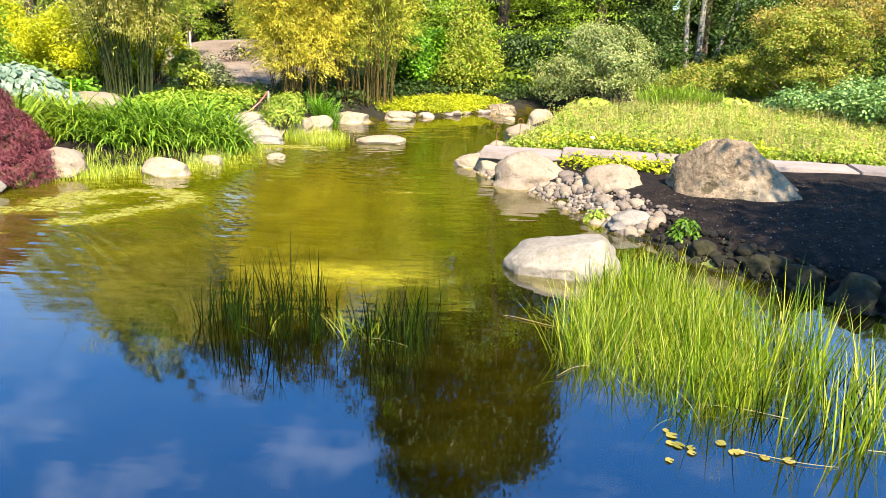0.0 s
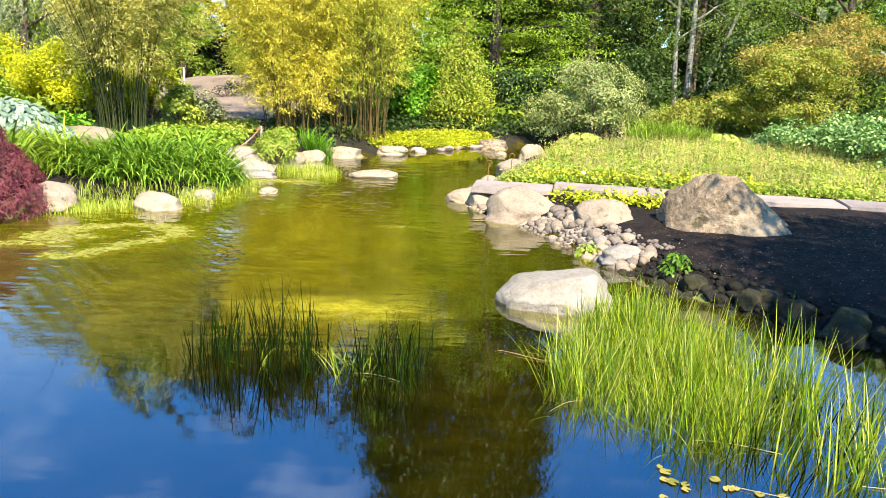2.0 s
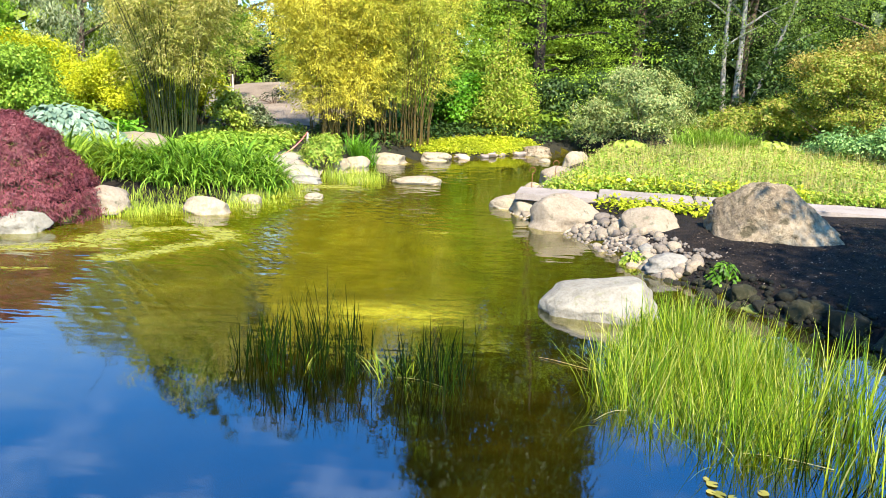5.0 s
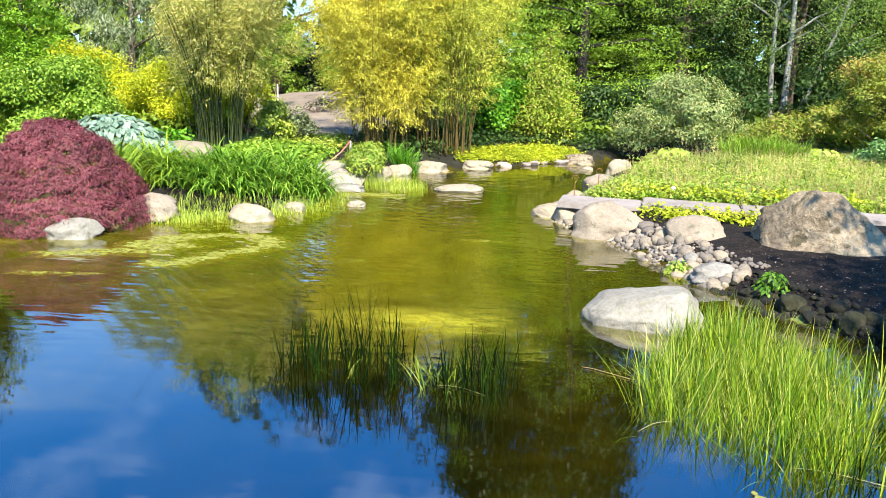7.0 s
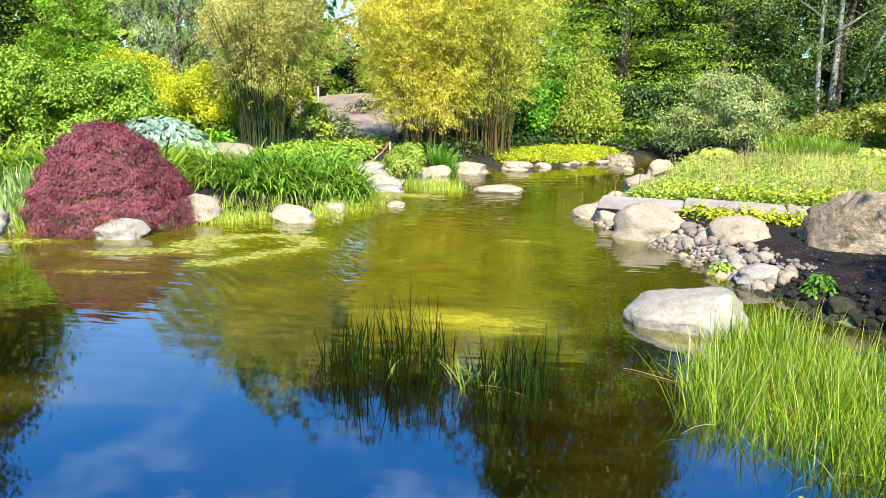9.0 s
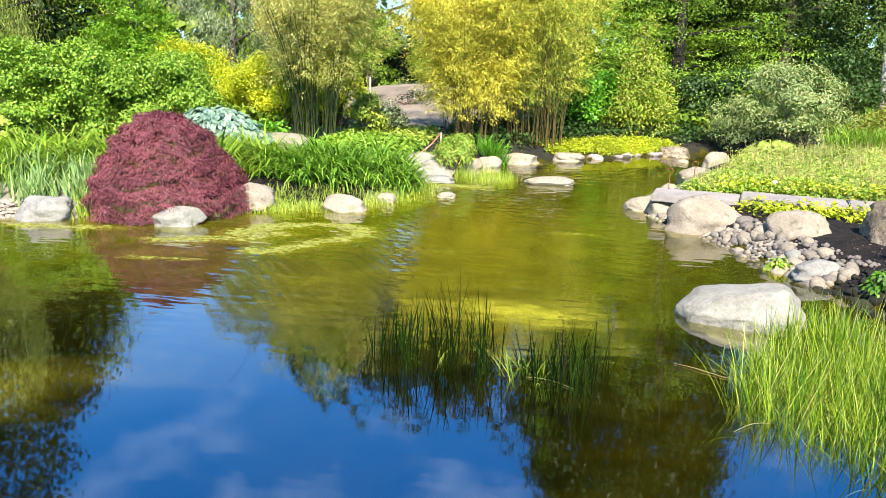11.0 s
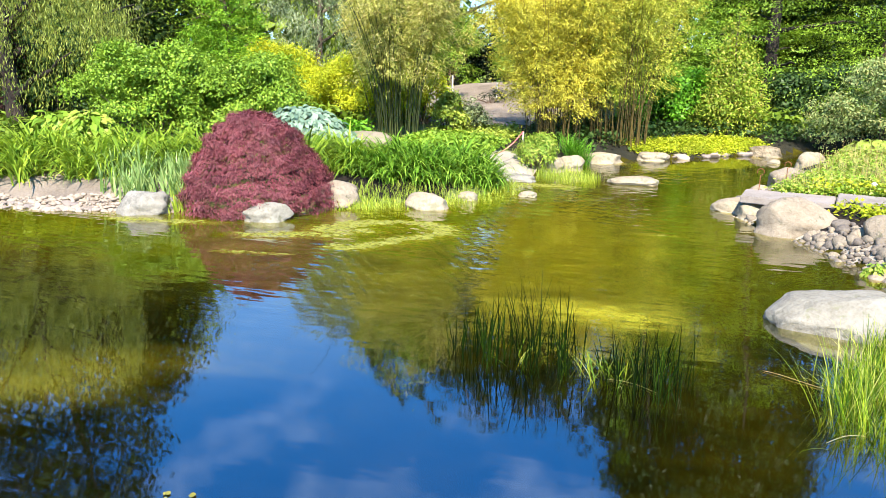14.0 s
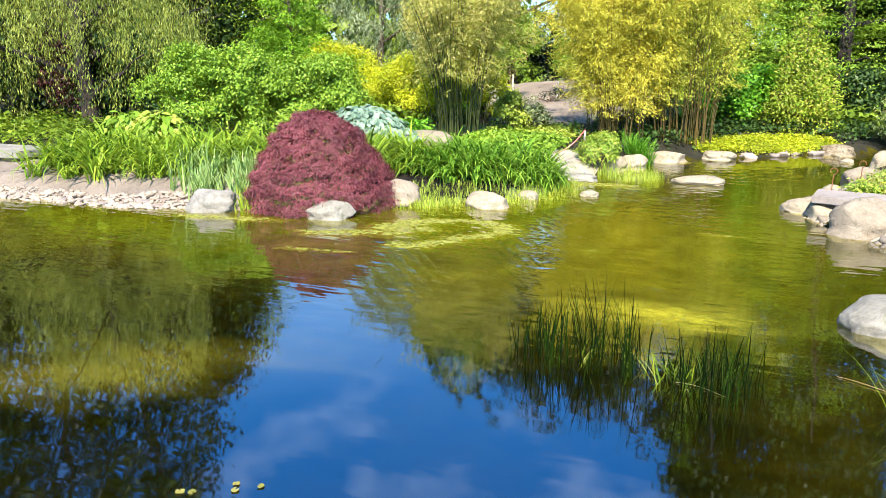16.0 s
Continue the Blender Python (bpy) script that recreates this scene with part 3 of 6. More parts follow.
def shell(rng, lumps, n, depth=0.16, low=-0.55):
    """Points and outward directions on a crown made of ellipsoid lumps (x, y, z, rx, ry, rz), few of them inside another lump."""
    lumps = np.asarray(lumps, float)
    w = (lumps[:, 3] * lumps[:, 4] * lumps[:, 5]) ** (2 / 3)
    k = rng.choice(len(lumps), int(n * 1.7), p=w / w.sum())
    d = unit(rng.normal(0, 1, (len(k), 3)))
    d[:, 2] = np.where(d[:, 2] < low, -d[:, 2], d[:, 2])
    r = 1 - np.abs(rng.normal(0, depth, len(k)))[:, None]
    p = lumps[k, :3] + d * lumps[k, 3:] * r
    q = (p[:, None] - lumps[None, :, :3]) / lumps[None, :, 3:]
    inside = ((q**2).sum(-1) < 0.62).any(1)
    keep = np.where(~inside)[0][:n]
    nrm = unit(d[keep] / lumps[k[keep], 3:])
    return p[keep], nrm


def swell_of(rng, p, pitch):
    """A smooth random field over points, about -1 to 1, with features about pitch metres across."""
    k = rng.normal(0, 1, (6, 3)) * (3.4 / pitch)
    return np.sin(p @ k.T + rng.uniform(0, TAU, 6)).sum(1) / 2.4


def foliage(rng, lumps, sprigs, per, spread, length, width, droop=0.3, depth=0.16, flat=1.0, low=-0.55, fold=0.25, split=True, pitch=0.0, gaps=True):
    """A crown of sprigs on the lumps' shells, each a small cluster of leaves; clumps swell and part with the pitch."""
    lumps = np.asarray(lumps, float)
    pitch = pitch or float(np.clip(0.9 * (lumps[:, 3] * lumps[:, 4] * lumps[:, 5]).mean() ** (1 / 3), 0.3, 1.3))
    c, nrm = shell(rng, boughs(rng, lumps) if split else lumps, int(sprigs * 1.3), depth, max(low, -0.35))
    g = swell_of(rng, c, pitch)
    keep = np.full(len(c), not gaps) | (g > -0.3) | (rng.uniform(0, 1, len(c)) < 0.22)
    c, nrm, g = c[keep], nrm[keep], g[keep]
    c = c + nrm * (0.16 * pitch * np.clip(g, -1, 1))[:, None]
    per = int(per * 1.3)
    p = np.repeat(c, per, 0) + rng.normal(0, 1, (len(c) * per, 3)) * np.array([spread, spread, spread * flat])
    return leaf_arrays(rng, p, np.repeat(nrm, per, 0) + [0, 0, 0.35], length * 0.8, width * 0.8, droop, fold)


def boughs(rng, lumps):
    """Breaks a crown's lumps into many smaller, flatter clumps near their shells, with gaps between."""
    out = []
    for x, y, z, a, b, c in lumps:
        m = (a * b * c) ** (1 / 3)
        if m < 0.3:
            out.append((x, y, z, a, b, c))
            continue
        for _ in range(int(min(30, 9 + 14 * m))):
            d = unit(rng.normal(0, 1, 3))
            d[2] = abs(d[2]) if rng.uniform() < 0.6 else d[2]
            s, k = rng.uniform(0.6, 0.9), rng.uniform(0.24, 0.42)
            q = max(0.12, m * k)
            out.append((x + d[0] * a * s, y + d[1] * b * s, z + d[2] * c * s, q * 1.15, q * 1.15, q * 0.6))
    return out


def blades(rng, base, length, width, lean=(0.1, 0.5), bend=(0.5, 1.6), segs=4, heading=None, fold=0.0):
    """Strap or grass blades that rise from base and arch over."""
    n = len(base)
    hd = rng.uniform(0, TAU, n) if heading is None else heading
    ln = length * rng.uniform(0.6, 1.15, n)
    e0 = math.pi / 2 - rng.uniform(*lean, n)
    bd = rng.uniform(*bend, n)
    fw = np.stack([np.cos(hd), np.sin(hd), 0 * hd], 1)
    sd = np.stack([-np.sin(hd), np.cos(hd), 0 * hd], 1)
    p, rows = np.array(base, float), []
    for i in range(segs + 1):
        s = i / segs
        wd = (width * (1 - s**1.8) * (0.7 + 0.6 * min(1, 2.5 * s)) / 2 * rng.uniform(0.8, 1.1, n))[:, None]
        rows.append(np.stack([p - sd * wd, p + sd * wd], 1))
        e = e0 - bd * ((s + 0.5 / segs) ** 1.5)
        p = p + (fw * np.cos(e)[:, None] + np.array([0, 0, 1.0]) * np.sin(e)[:, None]) * (ln / segs)[:, None]
    v = np.stack(rows, 1).reshape(n, -1, 3)
    i = np.arange(segs)
    one = np.stack([2 * i, 2 * i + 1, 2 * i + 3, 2 * i + 2], 1)
    f = (np.arange(n)[:, None, None] * (2 * segs + 2) + one[None]).reshape(-1, 4)
    return v.reshape(-1, 3), f


def stone_mesh(name, mat, seed, subdiv=3, box=0.0, rough=0.12, scale=1.6, fine=0.03, cuts=7, close=(0.72, 0.9), faces=()):
    """A unit stone of radius about 1, knobbly and broken by a few flat cuts, with the squareness box; faces are its given flat sides."""
    bm = bmesh.new()
    bmesh.ops.create_icosphere(bm, subdivisions=subdiv, radius=1.0)
    o = Vector((seed * 7.31, seed * 3.17, seed * 1.93))
    g = random.Random(seed)
    planes = [(Vector((g.uniform(-1, 1), g.uniform(-1, 1), g.uniform(-0.3, 1))).normalized(), g.uniform(*close)) for _ in range(cuts)]
    sides = [(Vector(pn).normalized(), pd) for pn, pd in faces]
    for v in bm.verts:
        d = v.co.normalized()
        m = max(abs(d.x), abs(d.y), abs(d.z))
        r = (1 - box) + box / m * 0.85
        r *= 1 + rough * 2 * noise.noise(d * scale + o) + fine * 2 * noise.noise(d * scale * 4 + o) + fine * noise.noise(d * scale * 11 + o)
        q = d * r
        for pn, pd in planes:
            over = q.dot(pn) - pd
            if over > 0:
                q -= pn * over * 0.85
        for pn, pd in sides:
            over = q.dot(pn) - pd * (1 + 0.1 * noise.noise(d * 2.6 + o))
            if over > 0:
                q -= pn * over * 0.94
        v.co = q * (1 + fine * noise.noise(d * scale * 7 + o))
    if faces:
        for _ in range(2):
            bmesh.ops.smooth_vert(bm, verts=bm.verts, factor=0.5, use_axis_x=True, use_axis_y=True, use_axis_z=True)
    for f in bm.faces:
        f.smooth = True
    me = bpy.data.meshes.new(name)
    bm.to_mesh(me)
    bm.free()
    me.materials.append(mat)
    return me


# ---- ground and pond ----
SHORE = np.array([
    (6.0, 1.2), (5.4, 3.4), (4.3, 5.0), (3.45, 5.85), (3.05, 6.2), (2.6, 6.65), (2.3, 7.2), (2.0, 7.75), (1.75, 8.3), (1.42, 9.1), (1.15, 9.65), (0.75, 9.95),
    (0.5, 10.9), (0.45, 11.6), (0.7, 12.4), (1.0, 13.6), (1.45, 15.0), (1.8, 16.0), (2.3, 17.0), (3.3, 18.6), (2.6, 19.2), (1.75, 18.0), (1.15, 17.5), (0.4, 17.0),
    (-0.25, 16.4), (-1.18, 15.95), (-1.85, 15.4), (-2.6, 13.9), (-3.0, 12.5), (-3.05, 11.5), (-3.25, 10.7), (-3.7, 10.15), (-4.3, 9.7), (-4.7, 9.3), (-5.1, 8.9),
    (-5.6, 8.65), (-6.4, 8.45), (-7.0, 8.2), (-7.4, 8.08), (-8.4, 7.86), (-9.0, 7.8), (-9.7, 7.76), (-10.3, 7.72), (-12.0, 7.6), (-15.0, 7.3), (-16.0, 1.2)])


def shore_dist(x, y):
    """Metres to the shore, positive on land."""
    p = np.stack([x, y], -1)
    best, inside = np.full(x.shape, 1e9), np.zeros(x.shape, bool)
    for a, b in zip(SHORE, np.roll(SHORE, -1, 0)):
        ab = b - a
        t = np.clip(((p - a) @ ab) / (ab @ ab), 0, 1)
        best = np.minimum(best, np.hypot(*np.moveaxis(p - a - t[..., None] * ab, -1, 0)))
        cross = (a[1] > y) != (b[1] > y)
        with np.errstate(divide="ignore", invalid="ignore"):
            xi = a[0] + (y - a[1]) / (b[1] - a[1] + 1e-12) * ab[0]
        inside ^= cross & (x < xi)
    return np.where(inside, -best, best)


def bump2(x, y, cx, cy, rx, ry):
    return np.exp(-(((x - cx) / rx) ** 2 + ((y - cy) / ry) ** 2))


def ground_z(x, y):
    x, y = np.asarray(x, float), np.asarray(y, float)
    d = shore_dist(x, y)
    land = 0.3 * (1 - np.exp(-np.maximum(d, 0) / 0.45)) + 0.012 * np.clip(d, 0, 25)
    pond = -0.5 * (1 - np.exp(np.minimum(d, 0) / 0.9))
    z = np.where(d > 0, land, pond)
    z = z + np.where(d > 0.3, 0.7 * bump2(x, y, -5.9, 23.8, 3.4, 3.4), 0)
    z = z - np.where(d > 0, 0.14 * bump2(x, y, -3.6, 9.9, 1.3, 0.7) + 0.12 * bump2(x, y, -9.5, 7.9, 2.6, 0.6), 0)
    return z + np.where(d > 0, 0.02, 0.03) * (np.sin(x * 3.1 + 1.3 * y) * np.sin(y * 2.7 - 0.8 * x))


def on_ground(x, y):
    return float(ground_z(np.array([x]), np.array([y]))[0])


def grow(a, b, step, far):
    core, s, out_lo, out_hi, lo, hi = list(np.arange(a, b + 1e-6, step)), step, [], [], a, b
    while hi - b < far:
        s *= 1.35
        hi, lo = hi + s, lo - s
        out_hi.append(hi), out_lo.append(lo)
    return np.array(out_lo[::-1] + core + out_hi)


gx, gy = grow(-14, 11, 0.155, 1500), grow(1.0, 24, 0.155, 1500)
GX, GY = np.meshgrid(gx, gy)
GZ = ground_z(GX, GY)
nx, ny = len(gx), len(gy)
gi, gj = np.meshgrid(np.arange(nx - 1), np.arange(ny - 1))
gi, gj = gi.ravel(), gj.ravel()
gfaces = np.stack([gj * nx + gi, gj * nx + gi + 1, (gj + 1) * nx + gi + 1, (gj + 1) * nx + gi], 1)
ground_me = mesh_np("ground", np.stack([GX, GY, GZ], -1).reshape(-1, 3), gfaces, TURF, True)
for mt in (MULCH, SOIL, GRAVEL, BED, SHADED_EARTH):
    ground_me.materials.append(mt)
fx, fy = (gx[gi] + gx[gi + 1]) / 2, (gy[gj] + gy[gj + 1]) / 2
fd = shore_dist(fx, fy)
jit = 0.12 * np.sin(fx * 9.1 + fy * 4.3) * np.sin(fy * 7.7 - fx * 3.9)
kind_of = np.zeros(len(fx), np.int32)
kind_of[(fx > 1.2) & (fx < 9) & (fy > 3) & (fy < 10.6) & (fd > 0)] = 1
kind_of[(fx < -2.9) & (fx > -5.6) & (fy > 8) & (fy < 12.4) & (fd > 0.3 + jit)] = 1
# Far bank takes the earth with shade in its colour.
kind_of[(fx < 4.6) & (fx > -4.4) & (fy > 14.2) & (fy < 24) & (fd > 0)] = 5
kind_of[(np.hypot((fx + 5.5) / 2.9, (fy - 21.6) / 4.0) < 1 + jit) & (fd > 0)] = 2
kind_of[(fx < -6.6) & (fx > -16) & (fy > 6) & (fy < 9.3) & (fd > 0)] = 2
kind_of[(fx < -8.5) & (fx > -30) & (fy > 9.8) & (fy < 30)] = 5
kind_of[(np.hypot((fx + 3.35) / 0.75, (fy - 13.0) / 1.0) < 1 + jit) & (fd > -0.05)] = 3
kind_of[(fx > 0.3) & (fx < 2.4) & (fy > 8.3) & (fy < 12.5) & (fd > 0) & (fd < 0.26)] = 3
kind_of[fd < 0.02 + 0.3 * jit] = 4
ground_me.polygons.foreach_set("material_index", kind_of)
solo("ground", ground_me, (0, 0, 0), "garden ground with dark mulch, soil banks and a pond bed", "ground", kind="structure")

wx, wy = np.meshgrid(np.linspace(-16.2, 6.2, 60), np.linspace(1.1, 19.4, 50))
wi, wj = np.meshgrid(np.arange(59), np.arange(49))
wi, wj = wi.ravel(), wj.ravel()
water_me = mesh_np("pond_water", np.stack([wx, wy, 0 * wx], -1).reshape(-1, 3), np.stack([wj * 60 + wi, wj * 60 + wi + 1, (wj + 1) * 60 + wi + 1, (wj + 1) * 60 + wi], 1), WATER, True)
solo("pond_water", water_me, (0, 0, 0), "still olive pond water mirroring trees and blue sky", "water", kind="structure")

# ---- boulders ----


def boulder(name, x, y, size, turn, mat, label, seed, z=None, box=0.2, rough=0.14, tilt=(0, 0), group="", scale=1.6, fine=0.03, peak=None, cuts=7, faces=(), subdiv=4):
    """size: length, depth, height over the ground; a third more is sunk. peak: where along its length it is highest, and how far the ends drop."""
    z = on_ground(x, y) if z is None else z
    l, w, h = size
    me = stone_mesh(name, mat, seed, subdiv, box, rough, scale, fine, cuts, faces=faces)
    co = np.empty(len(me.vertices) * 3, np.float32)
    me.vertices.foreach_get("co", co)
    co = co.reshape(-1, 3)
    if peak:
        co[:, 2] *= 1 - peak[1] * np.clip(np.abs(co[:, 0] - peak[0]), 0, 1.3) ** 1.3
    co[:, :2] /= np.sqrt(np.clip(1 - 0.9 * np.minimum(co[:, 2:], 0) ** 2, 0.3, 1))
    co = co * [l / 2, w / 2, h * 0.68]
    co[:, 2] += h * 0.32
    me.vertices.foreach_set("co", co.ravel())
    ob = solo(name, me, (x, y, z), label, "rock", group)
    ob.rotation_euler = (radians(tilt[0]), radians(tilt[1]), radians(turn))
    return ob


CREAM_SIDES = [((-0.3, -0.05, 0.95), 0.56), ((-0.08, -0.72, 0.69), 0.62), ((0.95, -0.15, 0.26), 0.9), ((-0.58, -0.35, 0.74), 0.66), ((0, 0.85, 0.5), 0.8)]
boulder("boulder", 1.09, 6.56, (1.0, 0.66, 0.38), -4, STONE_CREAM, "cream granite boulder standing in the pond by the sedge", 9, -0.02, 0.4, 0.13, fine=0.05, cuts=2, faces=CREAM_SIDES, subdiv=5)
boulder("boulder", 1.12, 10.05, (0.98, 0.7, 0.45), 8, STONE_BEIGE, "rounded pale granite boulder at the water's edge", 5, 0.0, 0.15, 0.08)
boulder("boulder", 2.02, 9.2, (0.76, 0.55, 0.36), -10, STONE_BEIGE, "low pale boulder half sunk among cobbles", 7, 0.12, 0.15, 0.08)
TAN_SIDES = [((-0.8, -0.4, 0.45), 0.66), ((-0.25, -0.88, 0.4), 0.7), ((0.5, -0.6, 0.62), 0.58), ((0.7, 0.2, 0.68), 0.6), ((-0.2, 0.6, 0.78), 0.66), ((-0.1, -0.05, 0.99), 0.78)]
boulder("boulder", 3.3, 8.74, (1.42, 1.05, 0.82), -8, STONE_TAN, "large rough tan boulder half in tree shade on mulch", 12, 0.2, 0.3, 0.22, fine=0.16, cuts=4, scale=2.1, faces=TAN_SIDES, subdiv=5)
boulder("boulder", -3.66, 9.88, (0.66, 0.46, 0.21), -12, STONE_PALE, "smooth cream rock at the grassy pond margin", 15, 0.0, 0.15, 0.08)
boulder("boulder", -3.3, 10.62, (0.3, 0.24, 0.13), 5, STONE_PALE, "small cream rock in marsh grass", 18, 0.0, 0.1, 0.08)
boulder("boulder", -2.52, 11.2, (0.28, 0.22, 0.08), 5, STONE_PALE, "small flat rock barely above the water", 19, 0.0, 0.1, 0.08)
boulder("boulder", -1.1, 12.95, (0.86, 0.5, 0.12), 4, STONE_PALE, "flat pale rock lying in the open water", 21, 0.0, 0.2, 0.08)
boulder("boulder", -5.3, 8.36, (0.62, 0.34, 0.24), 28, STONE_CREAM, "cream rock under the red maple at the waterline", 24, 0.0, 0.1, 0.16)
boulder("boulder", -4.86, 9.5, (0.6, 0.45, 0.26), 20, STONE_BEIGE, "pale rock beside the red maple", 26, 0.1, 0.1, 0.12)
boulder("boulder", -7.12, 8.22, (0.76, 0.48, 0.29), 26, STONE_GREY, "mottled grey rock at the shingle shore", 28, 0.0, 0.15, 0.2, fine=0.06)
boulder("boulder", -6.15, 13.1, (1.2, 0.9, 0.26), 20, STONE_BEIGE, "low flat pale boulder behind the daylilies", 31, 0.38, 0.2, 0.08)
boulder("boulder", 0.62, 11.45, (0.66, 0.45, 0.17), 10, STONE_PALE, "flat pale rock under the path end", 33, 0.0, 0.2, 0.1)
boulder("boulder", 1.32, 13.5, (0.92, 0.55, 0.31), 50, STONE_BEIGE, "pale rock on the meadow's shore", 35, 0.02, 0.15, 0.1)
boulder("boulder", 0.38, 11.2, (0.5, 0.4, 0.17), 20, STONE_PALE, "pale rock wedged under the slab end", 52, 0.0, 0.15, 0.12)
boulder("boulder", 0.64, 10.78, (0.46, 0.36, 0.2), -10, STONE_PALE, "pale rock beside the slab end", 53, 0.0, 0.15, 0.12)
boulder("boulder", 0.82, 12.55, (0.3, 0.26, 0.16), 0, STONE_PALE, "small pale rock at the water's edge", 36, 0.02, 0.1, 0.1)
boulder("boulder", 1.86, 15.4, (0.7, 0.5, 0.34), 60, STONE_PALE, "pale rock on the meadow's shore", 37, 0.04, 0.15, 0.1)
boulder("boulder", 1.2, 17.45, (0.72, 0.5, 0.22), 0, STONE_TAN, "brown rock at the end of the yellow planting", 39, 0.0, 0.1, 0.12)
boulder("boulder", 1.3, 16.3, (0.26, 0.2, 0.08), 0, STONE_PALE, "small wet rock in the channel", 40, 0.0, 0.1, 0.1)
boulder("boulder", -1.95, 15.2, (0.9, 0.55, 0.2), 5, STONE_PALE, "flat pale rock on the far shore", 42, 0.02, 0.2, 0.1)
boulder("boulder", -1.0, 15.95, (0.66, 0.45, 0.15), 5, STONE_PALE, "flat pale rock on the far shore", 43, 0.02, 0.2, 0.1)
boulder("boulder", -2.75, 13.7, (0.7, 0.55, 0.26), 15, STONE_PALE, "pale rock between the marsh grass and the bamboo", 45, 0.02, 0.15, 0.12)
boulder("boulder", -2.35, 14.05, (0.56, 0.45, 0.24), -15, STONE_PALE, "pale rock between the marsh grass and the bamboo", 46, 0.02, 0.15, 0.12)
boulder("boulder", -2.95, 12.45, (0.56, 0.4, 0.13), 10, STONE_GREY, "flat grey-cream stone on the sandy shore", 47, 0.0, 0.2, 0.12)
boulder("boulder", -3.3, 12.0, (0.4, 0.3, 0.1), -10, STONE_PALE, "flat grey-cream stone on the sandy shore", 48, 0.05, 0.2, 0.12)
boulder("boulder", 2.02, 8.0, (0.52, 0.32, 0.15), 20, STONE_GREY, "flat grey stone at the foot of the mulch", 50, 0.06, 0.2, 0.1)
boulder("boulder", 1.86, 8.45, (0.17, 0.14, 0.13), 20, STONE_GREY, "small dark grey stone among leafy plants", 51, 0.08, 0.1, 0.08)

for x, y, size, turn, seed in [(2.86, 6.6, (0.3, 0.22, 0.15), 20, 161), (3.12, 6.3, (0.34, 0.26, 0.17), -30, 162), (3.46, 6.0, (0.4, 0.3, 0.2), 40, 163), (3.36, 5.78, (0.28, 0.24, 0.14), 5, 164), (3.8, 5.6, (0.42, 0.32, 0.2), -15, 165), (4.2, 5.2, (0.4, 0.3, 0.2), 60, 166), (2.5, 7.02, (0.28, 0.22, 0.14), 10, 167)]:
    boulder("boulder", x, y, size, turn, MOSSY_SHADED, "moss-grown boulder with the bank's shade in its colour", seed, 0.05, 0.2, 0.14)

# ---- cobbles and shingle ----


def scatter_stones(parent, variants, spots, group=None):
    for k, (x, y, z, s, fl, a) in enumerate(spots):
        ob = new("stone", variants[k % len(variants)])
        ob.parent = parent
        ob.matrix_basis = Matrix.LocRotScale((x, y, z), Euler((0.3 * math.sin(k * 1.7), 0.3 * math.cos(k * 2.3), a)), (s, s * (0.7 + 0.25 * math.sin(k * 3.3) ** 2), s * fl))


def along(rng, pts, n, inn, out):
    """n spots along a line of shore, from inn metres in the water to out metres on land."""
    pts = np.asarray(pts, float)
    seg = np.hypot(*np.diff(pts, axis=0).T)
    cum = np.r_[0, np.cumsum(seg)]
    t = np.sort(rng.uniform(0, cum[-1], n))
    x, y = np.interp(t, cum, pts[:, 0]), np.interp(t, cum, pts[:, 1])
    k = np.clip(np.searchsorted(cum, t) - 1, 0, len(seg) - 1)
    dr = np.diff(pts, axis=0)[k] / seg[k][:, None]
    o = rng.uniform(-inn, out, n)
    return x + dr[:, 1] * o, y - dr[:, 0] * o, o


rng = np.random.default_rng(11)
cobble_forms = [stone_mesh("cobble", COBBLE, 60 + k, 2, 0.3, 0.24, 1.3, 0.05, 9, (0.66, 0.88)) for k in range(7)]
shingle_forms = [stone_mesh("shingle", SHINGLE, 80 + k, 2, 0.5, 0.2, 1.3, 0.04, 12, (0.5, 0.85)) for k in range(6)]
edging = thing("cobble_edging", (0, 0, 0), "heaped river cobbles along the pond's mulched bank", "stones", kind="structure")
mossy_shaded_forms = [stone_mesh("mossy_shaded_cobble", MOSSY_SHADED, 70 + k, 2, 0.3, 0.24, 1.3, 0.05, 9, (0.66, 0.88)) for k in range(6)]


def heap(forms, line, n, inn, out, lo, hi, sink, flat):
    cx, cy, _ = along(rng, line, n, inn, out)
    sz = np.sqrt(rng.uniform(lo**0.5, hi**0.5, n) ** 4)
    scatter_stones(edging, forms, [(x, y, max(on_ground(x, y), -0.03) + s * sink, s, flat, a) for x, y, s, a in zip(cx, cy, sz, rng.uniform(0, 6, n))])


heap(mossy_shaded_forms, [(4.2, 5.1), (3.45, 5.85), (3.05, 6.2), (2.6, 6.65), (2.3, 7.2), (2.05, 7.7)], 120, 0.14, 0.34, 0.04, 0.13, 0.05, 0.62)
heap(cobble_forms, [(2.05, 7.7), (1.75, 8.3), (1.42, 9.1), (1.15, 9.65)], 110, 0.12, 0.5, 0.03, 0.13, 0.12, 0.68)
heap(cobble_forms, [(0.72, 10.3), (0.5, 10.9), (0.45, 11.6), (0.7, 12.4)], 40, 0.08, 0.3, 0.04, 0.11, 0.2, 0.7)


